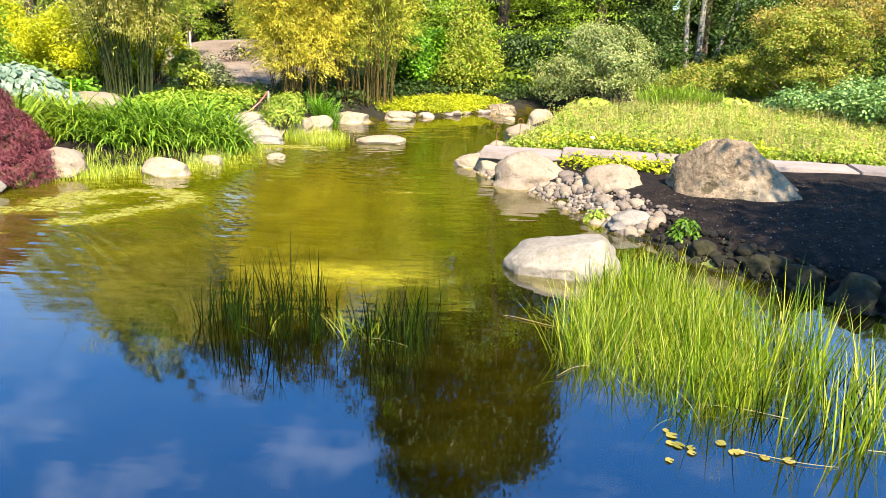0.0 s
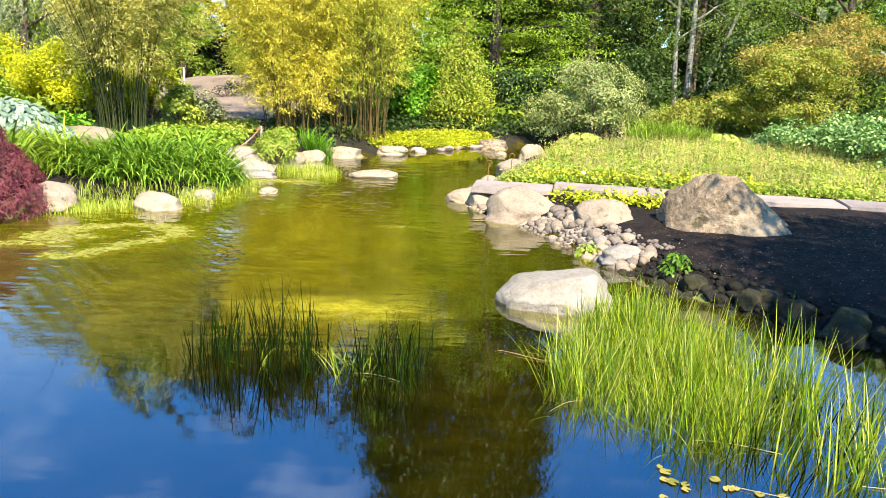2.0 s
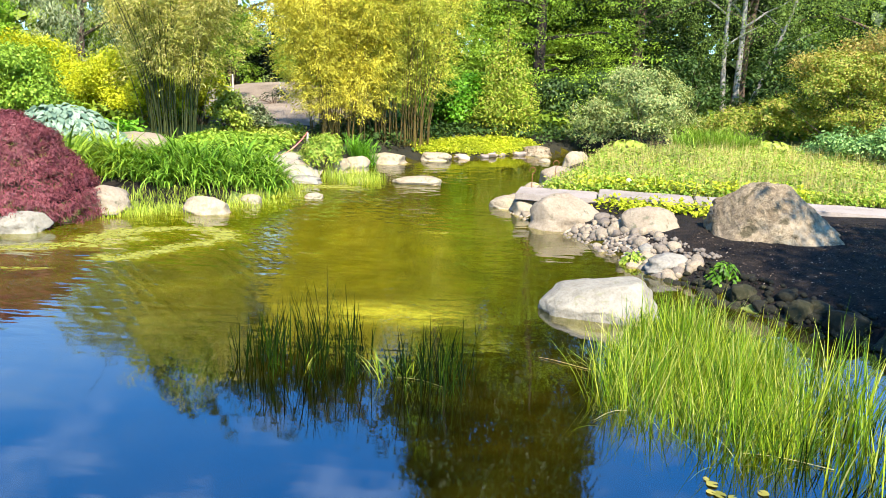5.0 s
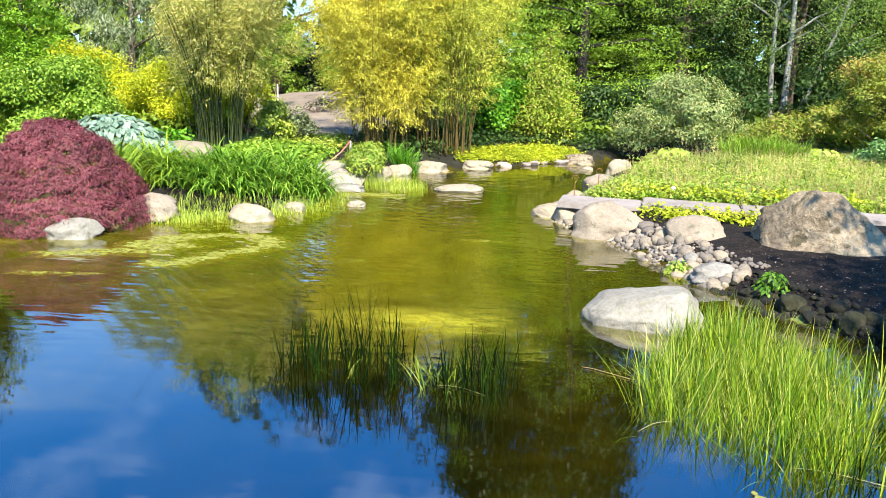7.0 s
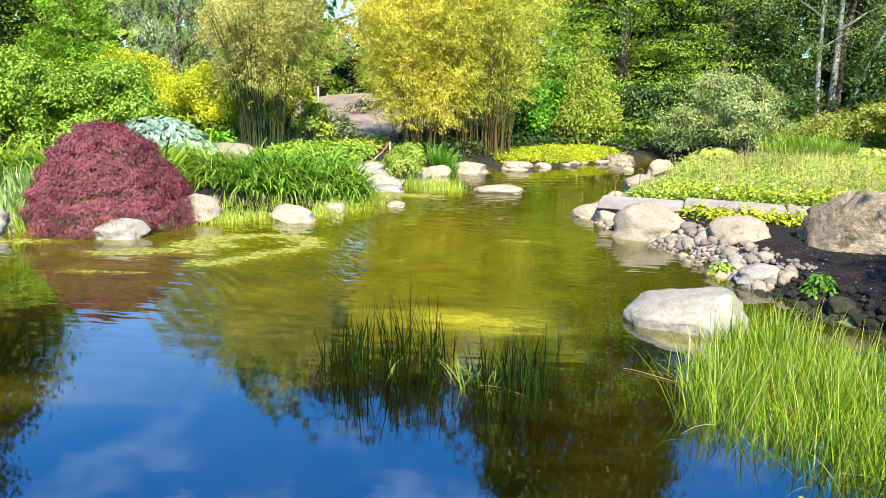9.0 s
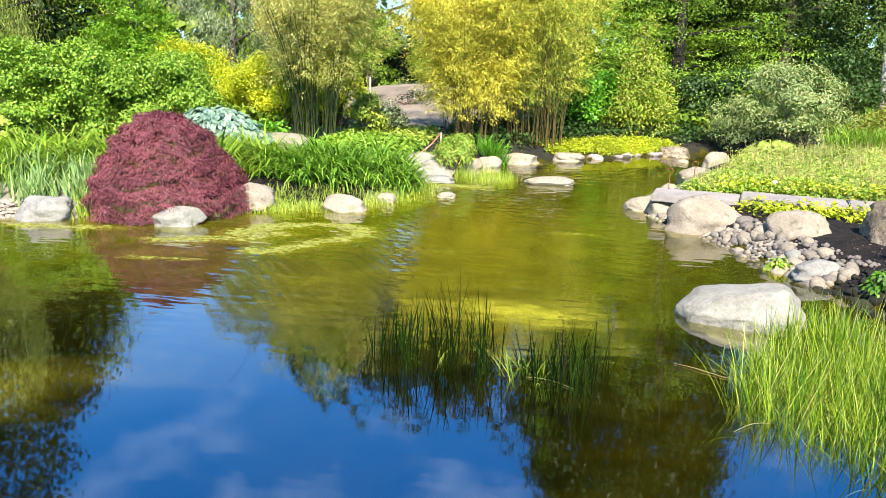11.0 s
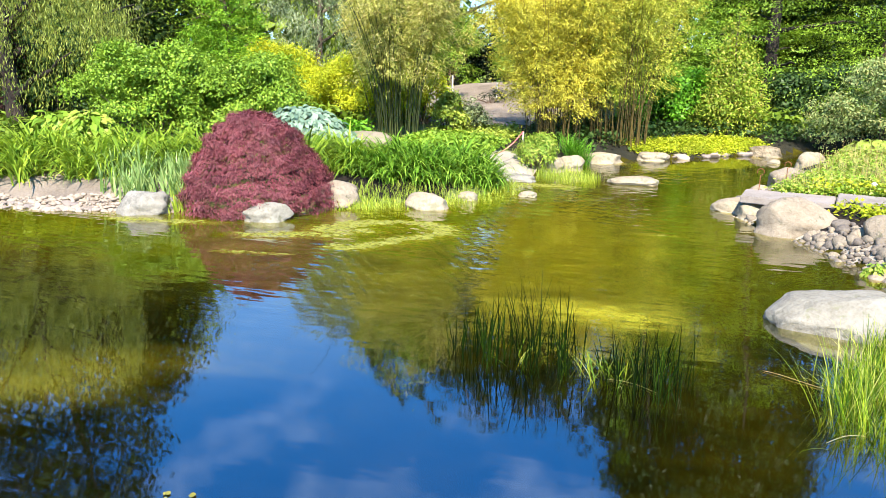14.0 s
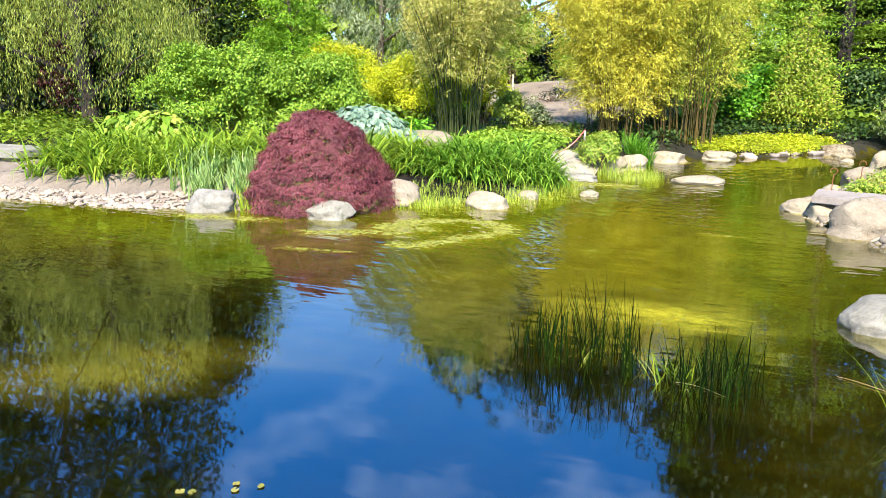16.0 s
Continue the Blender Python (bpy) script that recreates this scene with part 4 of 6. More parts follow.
def pebbles(line, n, inn, out, lo, hi, seed, mat=None, label="small grey-tan pebbles between the cobbles"):
    """Small stones between the larger ones, joined."""
    g = np.random.default_rng(seed)
    px, py, _ = along(g, line, n, inn, out)
    vs, fs, off = [], [], 0
    for k, (x, y) in enumerate(zip(px, py)):
        src = pebble_forms[k % len(pebble_forms)]
        v, f = np.empty(len(src.vertices) * 3), np.empty(len(src.polygons) * 3, np.int32)
        src.vertices.foreach_get("co", v)
        src.loops.foreach_get("vertex_index", f)
        s, a = g.uniform(lo, hi), g.uniform(0, TAU)
        v = v.reshape(-1, 3) * [s, s * g.uniform(0.6, 1.0), s * g.uniform(0.5, 0.8)]
        v = np.column_stack([v[:, 0] * math.cos(a) - v[:, 1] * math.sin(a), v[:, 0] * math.sin(a) + v[:, 1] * math.cos(a), v[:, 2]])
        vs.append(v + [x, y, max(on_ground(x, y), -0.02) + 0.3 * s])
        fs.append(f.reshape(-1, 3) + off)
        off += len(v)
    ob = solo("pebbles", mesh_np("pebbles", np.concatenate(vs), np.concatenate(fs), mat or COBBLE, True), (0, 0, 0), label, "stones", kind="stuff")
    return ob


pebble_forms = [stone_mesh("pebble", COBBLE, 90 + k, 1, 0.3, 0.24, 1.3, 0.04, 8, (0.66, 0.88)) for k in range(5)]
pebbles([(2.05, 7.7), (1.75, 8.3), (1.42, 9.1), (1.15, 9.65)], 420, 0.16, 0.55, 0.015, 0.05, 17)
pebbles([(0.72, 10.3), (0.5, 10.9), (0.45, 11.6), (0.7, 12.4)], 120, 0.12, 0.3, 0.015, 0.05, 18)
pebbles([(4.2, 5.1), (3.45, 5.85), (2.6, 6.65), (2.05, 7.7)], 260, 0.1, 0.4, 0.015, 0.05, 19, MOSSY_SHADED, "small mossy pebbles under the mulched bank, coloured dark for shade")
pebbles([(-7.5, 8.1), (-8.4, 7.86), (-9.0, 7.8), (-9.7, 7.76), (-10.3, 7.72), (-12.0, 7.6)], 700, 0.08, 0.38, 0.018, 0.05, 20, SHINGLE, "pale chippings between the broken stones of the shore")
shore = thing("shingle_shore", (0, 0, 0), "strip of pale broken stones along the soil bank", "stones", kind="structure")
cx, cy, co_ = along(rng, [(-7.5, 8.1), (-8.4, 7.86), (-9.0, 7.8), (-9.7, 7.76), (-10.3, 7.72), (-12.0, 7.6)], 298, 0.06, 0.34)
scatter_stones(shore, shingle_forms, [(x, y, max(on_ground(x, y), -0.01) + s * 0.3, s, 0.4, a) for x, y, s, a in zip(cx, cy, rng.uniform(0.035, 0.095, 298), rng.uniform(0, 6, 298))])
rim = thing("stone_rim", (0, 0, 0), "row of pale stones edging the yellow groundcover", "stones", kind="structure")
cx, cy, co_ = along(rng, [(-0.9, 16.05), (-0.25, 16.4), (0.4, 17.0), (1.0, 17.4)][::-1], 24, 0.0, 0.1)
scatter_stones(rim, shingle_forms, [(x, y, 0.03, s, 0.4, a) for x, y, s, a in zip(cx, cy, rng.uniform(0.08, 0.2, 24), rng.uniform(0, 6, 24))])


# ---- paved edging of the meadow ----
def slab_mesh(name, l, w, h, mat, seed):
    bm = bmesh.new()
    bmesh.ops.create_cube(bm, size=1.0)
    bmesh.ops.scale(bm, vec=(l, w, h), verts=bm.verts)
    bmesh.ops.subdivide_edges(bm, edges=[e for e in bm.edges if e.calc_length() > 0.3], cuts=5, use_grid_fill=True)
    for v in bm.verts:
        v.co += Vector((0.012, 0.02, 0.008)) * noise.noise(v.co * 3 + Vector((seed * 5.0, 0, 0)))
    bmesh.ops.bevel(bm, geom=[e for e in bm.edges if len(e.link_faces) == 2 and e.calc_face_angle(0) > 0.9], offset=0.012, segments=2, affect="EDGES")
    me = bpy.data.meshes.new(name)
    bm.to_mesh(me)
    bm.free()
    me.materials.append(mat)
    return me


kerb = thing("paved_edging", (0, 0, 0), "line of worn grey-brown stone slabs edging the meadow", "path", kind="structure")
ka, kb = Vector((0.5, 10.98, 0)), Vector((7.6, 9.75, 0))
kdir = (kb - ka).normalized()
s = 0.0
for k in range(6):
    l = (1.15, 1.3, 1.2, 1.35, 1.25, 1.1)[k]
    c = ka + kdir * (s + l / 2)
    sl = new("paving_slab", slab_mesh("paving_slab", l - 0.02, 0.6, 0.1, PAVING, k + 1))
    sl.parent = kerb
    sl.matrix_basis = Matrix.LocRotScale((c.x, c.y, max(0.26, on_ground(c.x, c.y) - 0.015)), Euler((0, 0, math.atan2(kdir.y, kdir.x) + 0.01 * math.sin(k * 5.0))), None)
    s += l

wall = thing("low_stone_bridge_end", (-12.5, 9.2, on_ground(-12.5, 9.2)), "grey stone slab on a low rubble abutment", "bridge")
wz = 0.42 - wall.location.z
ob = part("slab", slab_mesh("slab", 1.7, 0.7, 0.13, STONE_GREY, 3), wall)
ob.location = (0.05, 0, wz)
ob = part("abutment", slab_mesh("abutment", 1.5, 0.55, 0.5, STONE_TAN, 4), wall)
ob.location = (-0.02, 0.02, wz - 0.32)

# ---- trees and shrubs ----


def spread_limbs(rng, base, top, n, reach, r0, lean=0.6, start=0.35):
    """A tapered trunk from base to top with n limbs."""
    base, top = np.asarray(base, float), np.asarray(top, float)
    h = np.linalg.norm(top - base)
    t = np.linspace(0, 1, 9)
    wob = np.stack([np.sin(t * 5 + rng.uniform(0, 6)), np.cos(t * 4 + rng.uniform(0, 6)), 0 * t], 1) * 0.03 * h * t[:, None]
    trunk = base + (top - base) * t[:, None] + wob
    paths, radii = [trunk], [r0 * (1 - 0.85 * t) + 0.25 * r0 * np.exp(-t * 18)]
    for k in range(n):
        s = start + (0.95 - start) * (k + rng.uniform(0, 1)) / n
        a = k * 2.4 + rng.uniform(-0.5, 0.5)
        p0 = np.array([np.interp(s, t, trunk[:, i]) for i in range(3)])
        ln = reach * (1.15 - 0.7 * s) * rng.uniform(0.7, 1.1)
        u = np.linspace(0, 1, 6)[:, None]
        paths.append(p0 + np.array([math.cos(a), math.sin(a), 0]) * ln * u + np.array([0, 0, 1.0]) * ln * lean * (u - 0.25 * u**2) + rng.normal(0, 0.02 * ln, (6, 3)) * u)
        radii.append(r0 * 0.42 * (1.1 - 0.7 * s) * (1 - 0.85 * u[:, 0]))
    return paths, radii


def timber(name, parent, bark, *shape):
    """A trunk or stem under a tree, each of its limbs a part of it."""
    paths, radii = spread_limbs(*shape)
    trunk = part(name, mesh_np(name, *tubes(paths[:1], radii[:1]), bark, True), parent)
    for path, rad in zip(paths[1:], radii[1:]):
        part("limb", mesh_np("limb", *tubes([path], [rad]), bark, True), trunk)


def tree(name, base, height, lumps, leaf, label, category="tree", bark=BARK, trunk_r=0.15, limbs=9, reach=1.5, seed=1, sprigs=900, per=7, spread=0.16, size=(0.13, 0.06), droop=0.3, flat=1.0, depth=0.22, low=-0.55, lean=0.6, group="", start=0.3, gaps=True):
    """Lumps are given relative to the base."""
    r = np.random.default_rng(seed)
    t = thing(name, base, label, category, group)
    timber("trunk", t, bark, r, (0, 0, -0.1), (0.02 * height, 0, height * 0.9), limbs, reach, trunk_r, lean, start)
    part("crown", mesh_np("crown", *foliage(r, lumps, sprigs, per, spread, *size, droop, depth, flat, low, gaps=gaps), leaf), t)
    return t


def shrub(name, x, y, lumps, leaf, label, seed, sprigs=700, per=7, spread=0.07, size=(0.08, 0.04), droop=0.25, flat=0.8, depth=0.14, z=None, stems=9, low=-0.75, category="shrub", group=""):
    r = np.random.default_rng(seed)
    z = on_ground(x, y) if z is None else z
    t = thing(name, (x, y, z), label, category, group)
    if stems:
        lu = np.asarray(lumps, float)
        paths, radii = [], []
        for k in range(stems):
            q = lu[k % len(lu)]
            e = q[:3] + r.normal(0, 0.45, 3) * q[3:]
            u = np.linspace(0, 1, 5)[:, None]
            paths.append(np.array([r.normal(0, 0.06), r.normal(0, 0.06), -0.05]) * (1 - u) + e * u + np.array([0, 0, 0.12]) * u * (1 - u))
            radii.append(0.022 * (1 - 0.75 * u[:, 0]))
        for path, rad in zip(paths, radii):
            part("stem", mesh_np("stem", *tubes([path], [rad], 5), BARK, True), t)
    part("leaves", mesh_np("leaves", *foliage(r, lumps, sprigs, per, spread, *size, droop, depth, flat, low), leaf), t)
    return t


def cone_lumps(h, r, n, seed, low=0.1, squash=0.45):
    """Whorls of flattish lumps from low to the tip, for conifers and narrow trees."""
    g, out = np.random.default_rng(seed), []
    for k in range(n):
        s = k / (n - 1)
        z, w = low + (h - low) * s, r * (1 - s) ** 0.8 + 0.08 * r
        m = max(1, int(5 * (1 - s) + 1))
        for j in range(m):
            a = j / m * TAU + k * 0.9 + g.uniform(-0.2, 0.2)
            out.append((math.cos(a) * w * 0.55, math.sin(a) * w * 0.55, z + g.uniform(-0.1, 0.1) * r, w * 0.55, w * 0.55, w * squash))
    return out


def round_lumps(h, rx, ry, n, seed, low=0.25):
    """Many unequal lumps that fill a dome or a broad crown from low to h."""
    g, out = np.random.default_rng(seed), []
    for k in range(n):
        s = (k + 0.5) / n
        z = low + (h - low) * (1 - (1 - s) ** 1.2)
        w = math.sqrt(max(0.05, 1 - ((z - low * 0.9) / (h - low * 0.6)) ** 2))
        a, rr = k * 2.4, g.uniform(0.35, 0.72)
        q = g.uniform(0.28, 0.45)
        out.append((math.cos(a) * rx * w * rr, math.sin(a) * ry * w * rr, z * 0.93, rx * q, ry * q, (h - low) * q * 0.62))
    return out


def bamboo(name, x, y, half, height, leaf_low, leaf, culm, label, seed, culms=60, sprigs=2600, per=10, crown=(1.2, 0.9), thick=0.016, arch=0.5, wild=0.11):
    """A clump: culms that arch apart, with leaves in drooping sprays from leaf_low upwards."""
    r = np.random.default_rng(seed)
    z = on_ground(x, y)
    t = thing(name, (x, y, z), label, "bamboo")
    cs, tips = [], []
    for k in range(culms):
        a, d = r.uniform(0, TAU), math.sqrt(r.uniform(0, 1))
        b = np.array([math.cos(a) * half[0] * d, math.sin(a) * half[1] * d, -0.03])
        h = height * r.uniform(0.6, 1.0)
        u = np.linspace(0, 1, 9)
        out = np.array([math.cos(a), math.sin(a), 0]) * arch * d * h * 0.35 + r.normal(0, wild, 3) * [h, h, 0]
        path = b + np.stack([out[0] * u**1.7, out[1] * u**1.7, h * u - 0.12 * h * u**4], 1)
        cs.append(path)
        tips.append(path)
    for path in cs:
        part("culm", mesh_np("culm", *tubes([path], [thick * r.uniform(0.7, 1.2) * np.linspace(1, 0.25, 9)], 5), culm, True), t)
    tips = np.array(tips)
    k, s = r.integers(0, min(culms, 30), sprigs), r.uniform(0, 1, sprigs) ** 0.8
    lo = leaf_low * (0.75 + 0.5 * r.uniform(0, 1, culms)[k]) / np.maximum(tips[k, -1, 2], 0.1)
    s = lo + (1 - lo) * s
    f = np.clip(s * 8, 0, 7.999)
    i, fr = f.astype(int), (f % 1)[:, None]
    p = tips[k, i] * (1 - fr) + tips[k, i + 1] * fr
    out = unit(np.stack([r.normal(0, 1, sprigs), r.normal(0, 1, sprigs), r.normal(-0.1, 0.35, sprigs)], 1))
    reach = 0.05 + 0.42 * r.uniform(0, 1, sprigs)[:, None] ** 1.6 * (1.2 - 0.7 * s)[:, None]
    c = p + out * reach * [crown[0], crown[1], 0.75]
    g = swell_of(r, c * [1, 1, 0.7], 0.75)
    part_ways = (g > -0.25) | (r.uniform(0, 1, sprigs) < 0.25)
    c, out, s = c[part_ways], out[part_ways], s[part_ways]
    sprigs = len(c)
    q = np.repeat(c, per, 0) + np.repeat(out * [1, 1, 0.5] - [0, 0, 0.08], per, 0) * r.uniform(0, 0.3, (sprigs * per, 1)) + r.normal(0, 0.035, (sprigs * per, 3))
    aim = np.repeat(out, per, 0) * 0.8 + [0, 0, -0.02]
    part("leaves", mesh_np("leaves", *leaf_arrays(r, q, r.normal(0, 0.6, (len(q), 3)) + [0, 0, 1], 0.076, 0.016, 0.28, 0.2, aim), leaf), t)
    return t


def at(az, d):
    p = polar(az, d)
    return float(p[0]), float(p[1])


# far shore: bamboos
bamboo("golden_bamboo", -3.0, 15.6, (0.56, 0.38), 4.6, 0.6, LF_GOLD, CULM_GOLD, "golden bamboo clump with yellow leaves on amber culms", 101, 64, 8000, 14, (0.95, 0.9), 0.009, 0.72)
bamboo("golden_bamboo", -1.8, 16.4, (0.7, 0.4), 4.7, 1.05, LF_AMBER, CULM_GOLD, "golden bamboo clump with olive-yellow leaves above bare culms", 102, 76, 7000, 14, (1.0, 0.9), 0.009, 0.8)
bamboo("black_bamboo", -6.1, 14.75, (0.56, 0.35), 4.8, 1.15, LF_OLIVE, CULM_DARK, "dark-stemmed bamboo clump with olive leaves on upper culms", 103, 64, 6400, 13, (1.2, 1.0), 0.0115, 1.0, 0.085)

# far shore: shrubs and small trees
shrub("rhododendron", 3.55, 18.35, [(-0.05, 0, 0.8, 1.15, 1.0, 0.9), (-0.65, -0.1, 0.55, 0.8, 0.7, 0.6), (0.6, -0.1, 0.55, 0.8, 0.7, 0.6), (-0.05, 0, 1.2, 0.8, 0.7, 0.62)], LF_SAGE, "domed rhododendron with pale variegated leaves over the water", 111, 2200, 8, 0.08, (0.095, 0.038), 0.35, 0.7)
tree("small_tree", (0.45, 18.6, 0.35), 2.9, cone_lumps(2.75, 0.62, 9, 5, 0.35, 0.7), LF_RUST, "young yellow-green tree with a reddening tip", trunk_r=0.04, limbs=8, reach=0.6, seed=112, sprigs=1700, per=9, spread=0.1, size=(0.09, 0.042), droop=0.4)
shrub("green_shrub", *at(-2.9, 18.6), [(0, 0, 0.55, 0.7, 0.6, 0.6), (-0.45, 0, 0.4, 0.5, 0.5, 0.4), (0.4, 0.1, 0.9, 0.5, 0.5, 0.5)], LF_BRIGHT, "vivid green broadleaf shrub under the trees", 113, 700, 8, 0.08, (0.12, 0.07))
shrub("azalea", 8.2, 18.2, round_lumps(2.0, 2.0, 1.6, 13, 3), LF_AZALEA, "tall azalea with lime leaves and bronze new growth", 114, 1500, 11, 0.09, (0.09, 0.04), flat=0.5)
shrub("azalea", 8.7, 18.7, [(0, 0, 2.0, 1.2, 1.0, 0.5), (-0.9, -0.2, 1.75, 0.8, 0.8, 0.4), (0.9, 0.1, 2.3, 1.0, 0.9, 0.5), (1.6, -0.2, 1.7, 0.8, 0.8, 0.5)], LF_COPPER, "copper-tipped azalea behind the lime one", 115, 900, 10, 0.09, (0.09, 0.04), flat=0.5)
shrub("azalea", 6.05, 18.6, [(0, 0, 0.5, 0.9, 0.6, 0.42), (0.7, 0.1, 0.7, 0.7, 0.6, 0.45), (-0.6, 0, 0.3, 0.6, 0.5, 0.3)], LF_AZALEA, "low spreading lime and bronze azalea", 116, 600, 8, 0.09, (0.1, 0.045), flat=0.5)
shrub("broadleaf_hedge", 8.4, 14.4, [(-1.1, 1.5, 0.15, 0.7, 0.8, 0.42), (-0.8, 0.5, 0.2, 0.8, 0.8, 0.45), (-0.5, -0.6, 0.2, 0.8, 0.8, 0.45), (0.2, -1.5, 0.2, 0.9, 0.8, 0.45), (0.3, 1.2, 0.3, 0.9, 0.9, 0.5), (0.8, 0, 0.35, 1.0, 0.9, 0.5), (1.6, -0.9, 0.35, 1.0, 0.9, 0.5)], LF_HEDGE, "mounded bank of deep green broad leaves", 117, 3800, 6, 0.07, (0.1, 0.06), flat=0.6, stems=12)
shrub("yellow_shrub", *at(-25.4, 18.6), round_lumps(1.4, 1.5, 1.0, 11, 4), LF_YELLOW, "bright yellow-leaved shrub behind the bamboo", 118, 1800, 9, 0.09, (0.085, 0.04))
shrub("yellow_shrub", *at(-30.0, 20.2), round_lumps(1.6, 1.5, 1.0, 11, 6), LF_YELLOW, "bright yellow-leaved shrub at the foot of conifers", 119, 1800, 9, 0.09, (0.085, 0.04))
shrub("yellow_shrub", *at(-22.6, 20.0), round_lumps(1.3, 1.1, 0.8, 9, 86), LF_YELLOW, "bright yellow-leaved shrub between bamboo and mound", 158, 900, 9, 0.09, (0.085, 0.04))
shrub("lime_shrub", *at(-31.5, 18.0), round_lumps(1.75, 0.9, 0.9, 8, 7), LF_LIME, "feathery lime-green shrub beside the big thicket", 120, 600, 8, 0.09, (0.1, 0.03))
shrub("pale_shrub", *at(-18.6, 16.6), round_lumps(0.8, 0.42, 0.4, 6, 8), LF_LIMELEAF, "small lime-leaved shrub beside bare soil", 121, 220, 8, 0.07, (0.1, 0.06))
shrub("thicket_shrub", -9.9, 12.0, round_lumps(1.6, 1.7, 1.3, 14, 9), LF_FRESH, "dense fresh green thicket of arching stems", 122, 2700, 10, 0.08, (0.088, 0.046), droop=0.4)
shrub("thicket_shrub", -8.3, 13.0, round_lumps(1.45, 1.2, 1.2, 12, 10), LF_FRESH, "dense fresh green thicket of arching stems", 123, 2300, 10, 0.08, (0.088, 0.046), droop=0.4)
shrub("pale_shrub", *at(-20.4, 18.4), round_lumps(1.15, 0.75, 0.5, 7, 83), LF_YELLOW, "pale lime shrub glowing behind the dark bamboo", 154, 420, 9, 0.07, (0.1, 0.055))
shrub("pale_shrub", *at(-17.2, 17.0), round_lumps(0.55, 0.5, 0.35, 6, 84), LF_GREY, "low pale variegated shrub at the mound's foot", 155, 220, 8, 0.06, (0.09, 0.045))
shrub("pale_shrub", *at(-7.6, 17.6), round_lumps(0.7, 0.4, 0.3, 6, 85), LF_GREY, "pale variegated shrub beside the golden bamboo", 157, 180, 8, 0.07, (0.13, 0.03))
shrub("sparse_shrub", *at(-17.6, 18.6), [(0, 0, 0.35, 0.45, 0.35, 0.3)], LF_GREY, "twiggy half-bare shrub on the soil mound", 124, 60, 6, 0.07, (0.07, 0.04), stems=16)
shrub("pale_shrub", *at(-18.2, 26.0), round_lumps(2.2, 1.3, 0.8, 9, 81), LF_FRESH, "fresh green shrub behind the soil mound", 128, 700, 9, 0.09, (0.11, 0.05))
shrub("pale_shrub", *at(-14.2, 25.4), round_lumps(2.5, 0.9, 0.7, 9, 82), LF_MEADOW, "pale lime shrub behind the soil mound", 129, 500, 9, 0.09, (0.11, 0.05))
shrub("low_shrub", *at(-15.4, 21.5), [(0, 0, 0.15, 0.4, 0.3, 0.16)], LF_DARK, "low dark shrub on the soil mound", 125, 60, 6, 0.06, (0.08, 0.04), stems=8)
shrub("low_shrub", *at(-18.5, 21.6), [(0, 0, 0.2, 0.35, 0.3, 0.2)], LF_MID, "low green shrub on the soil mound", 126, 70, 6, 0.06, (0.08, 0.05), stems=8)
shrub("bamboo_bush", *at(-12.0, 13.75), [(0, 0, 0.26, 0.32, 0.28, 0.28), (0.1, 0, 0.38, 0.22, 0.2, 0.2)], LF_MEADOW, "small rounded yellow-green dwarf bamboo", 127, 300, 8, 0.05, (0.11, 0.025), stems=6)

# woodland behind


def willow(x, y, z, height, lumps, label, seed, strands=900, per=16, drop=(1.2, 3.2), lean=-0.12):
    """Leaves strung along hanging shoots from an arching crown."""
    r = np.random.default_rng(seed)
    t = thing("willow_tree", (x, y, z), label, "tree")
    timber("trunk", t, BARK_DARK, r, (0, 0, -0.1), (lean * height, 0.3, height * 0.8), 18, 3.4, 0.2, 0.5, 0.1)
    c, nrm = shell(r, lumps, int(strands * 1.35), 0.3, -0.2)
    g = swell_of(r, c, 1.2)
    c = c[(g > 0.05) | (r.uniform(0, 1, len(c)) < 0.08)]
    ln = r.uniform(*drop, len(c))
    u = r.uniform(0, 1, (len(c), per))
    p = c[:, None] + np.stack([0.12 * np.sin(u * 5 + c[:, :1] * 9), 0.12 * np.cos(u * 4 + c[:, 1:2] * 9), -u * ln[:, None]], -1) + r.normal(0, 0.05, (len(c), per, 3))
    p = p.reshape(-1, 3)
    p = p[p[:, 2] > 0.25]
    part("leaves", mesh_np("leaves", *leaf_arrays(r, p, r.normal(0, 1, (len(p), 3)), 0.095, 0.018, 1.0, 0.2, np.tile([0, 0, -0.8], (len(p), 1))), LF_WILLOW), t)
    return t


willow(-13.4, 12.2, 0.4, 7.0, round_lumps(5.3, 2.9, 2.4, 20, 21, 2.0), "weeping willow with a dark leaning trunk", 131, 3600, 26, (0.5, 2.2))
willow(-15.2, 14.8, 0.5, 7.0, round_lumps(5.2, 2.7, 2.2, 18, 45, 2.0), "weeping willow behind the thicket", 144, 2300, 24, (0.5, 2.2))
willow(-17.0, 11.4, 0.4, 6.5, round_lumps(5.0, 2.8, 2.4, 16, 46, 1.3), "weeping willow beyond the stone slab", 145, 1700, 22, (0.5, 2.4))
for az, d, h, s in [(-41.0, 24.5, 7.6, 71), (-46.5, 23.5, 14.5, 72), (-52.0, 22.5, 14.0, 73), (-58.0, 21.0, 12.0, 74)]:
    tree("dark_tree", (*at(az, d), 0.6), h, round_lumps(h, 2.7 if h > 11 else 1.9, 2.2, 18, s, 0.5), LF_EVERGREEN, "dark evergreen tree behind the willows", trunk_r=0.2, limbs=14, reach=2.4, seed=s + 200, sprigs=2000, per=8, spread=0.28, size=(0.25, 0.12), gaps=False)
shrub("dark_shrub", -13.6, 13.4, round_lumps(2.0, 1.6, 1.2, 9, 47), LF_SHADE, "dark shrub in the willow's shade", 146, 700, 8, 0.12, (0.13, 0.07))
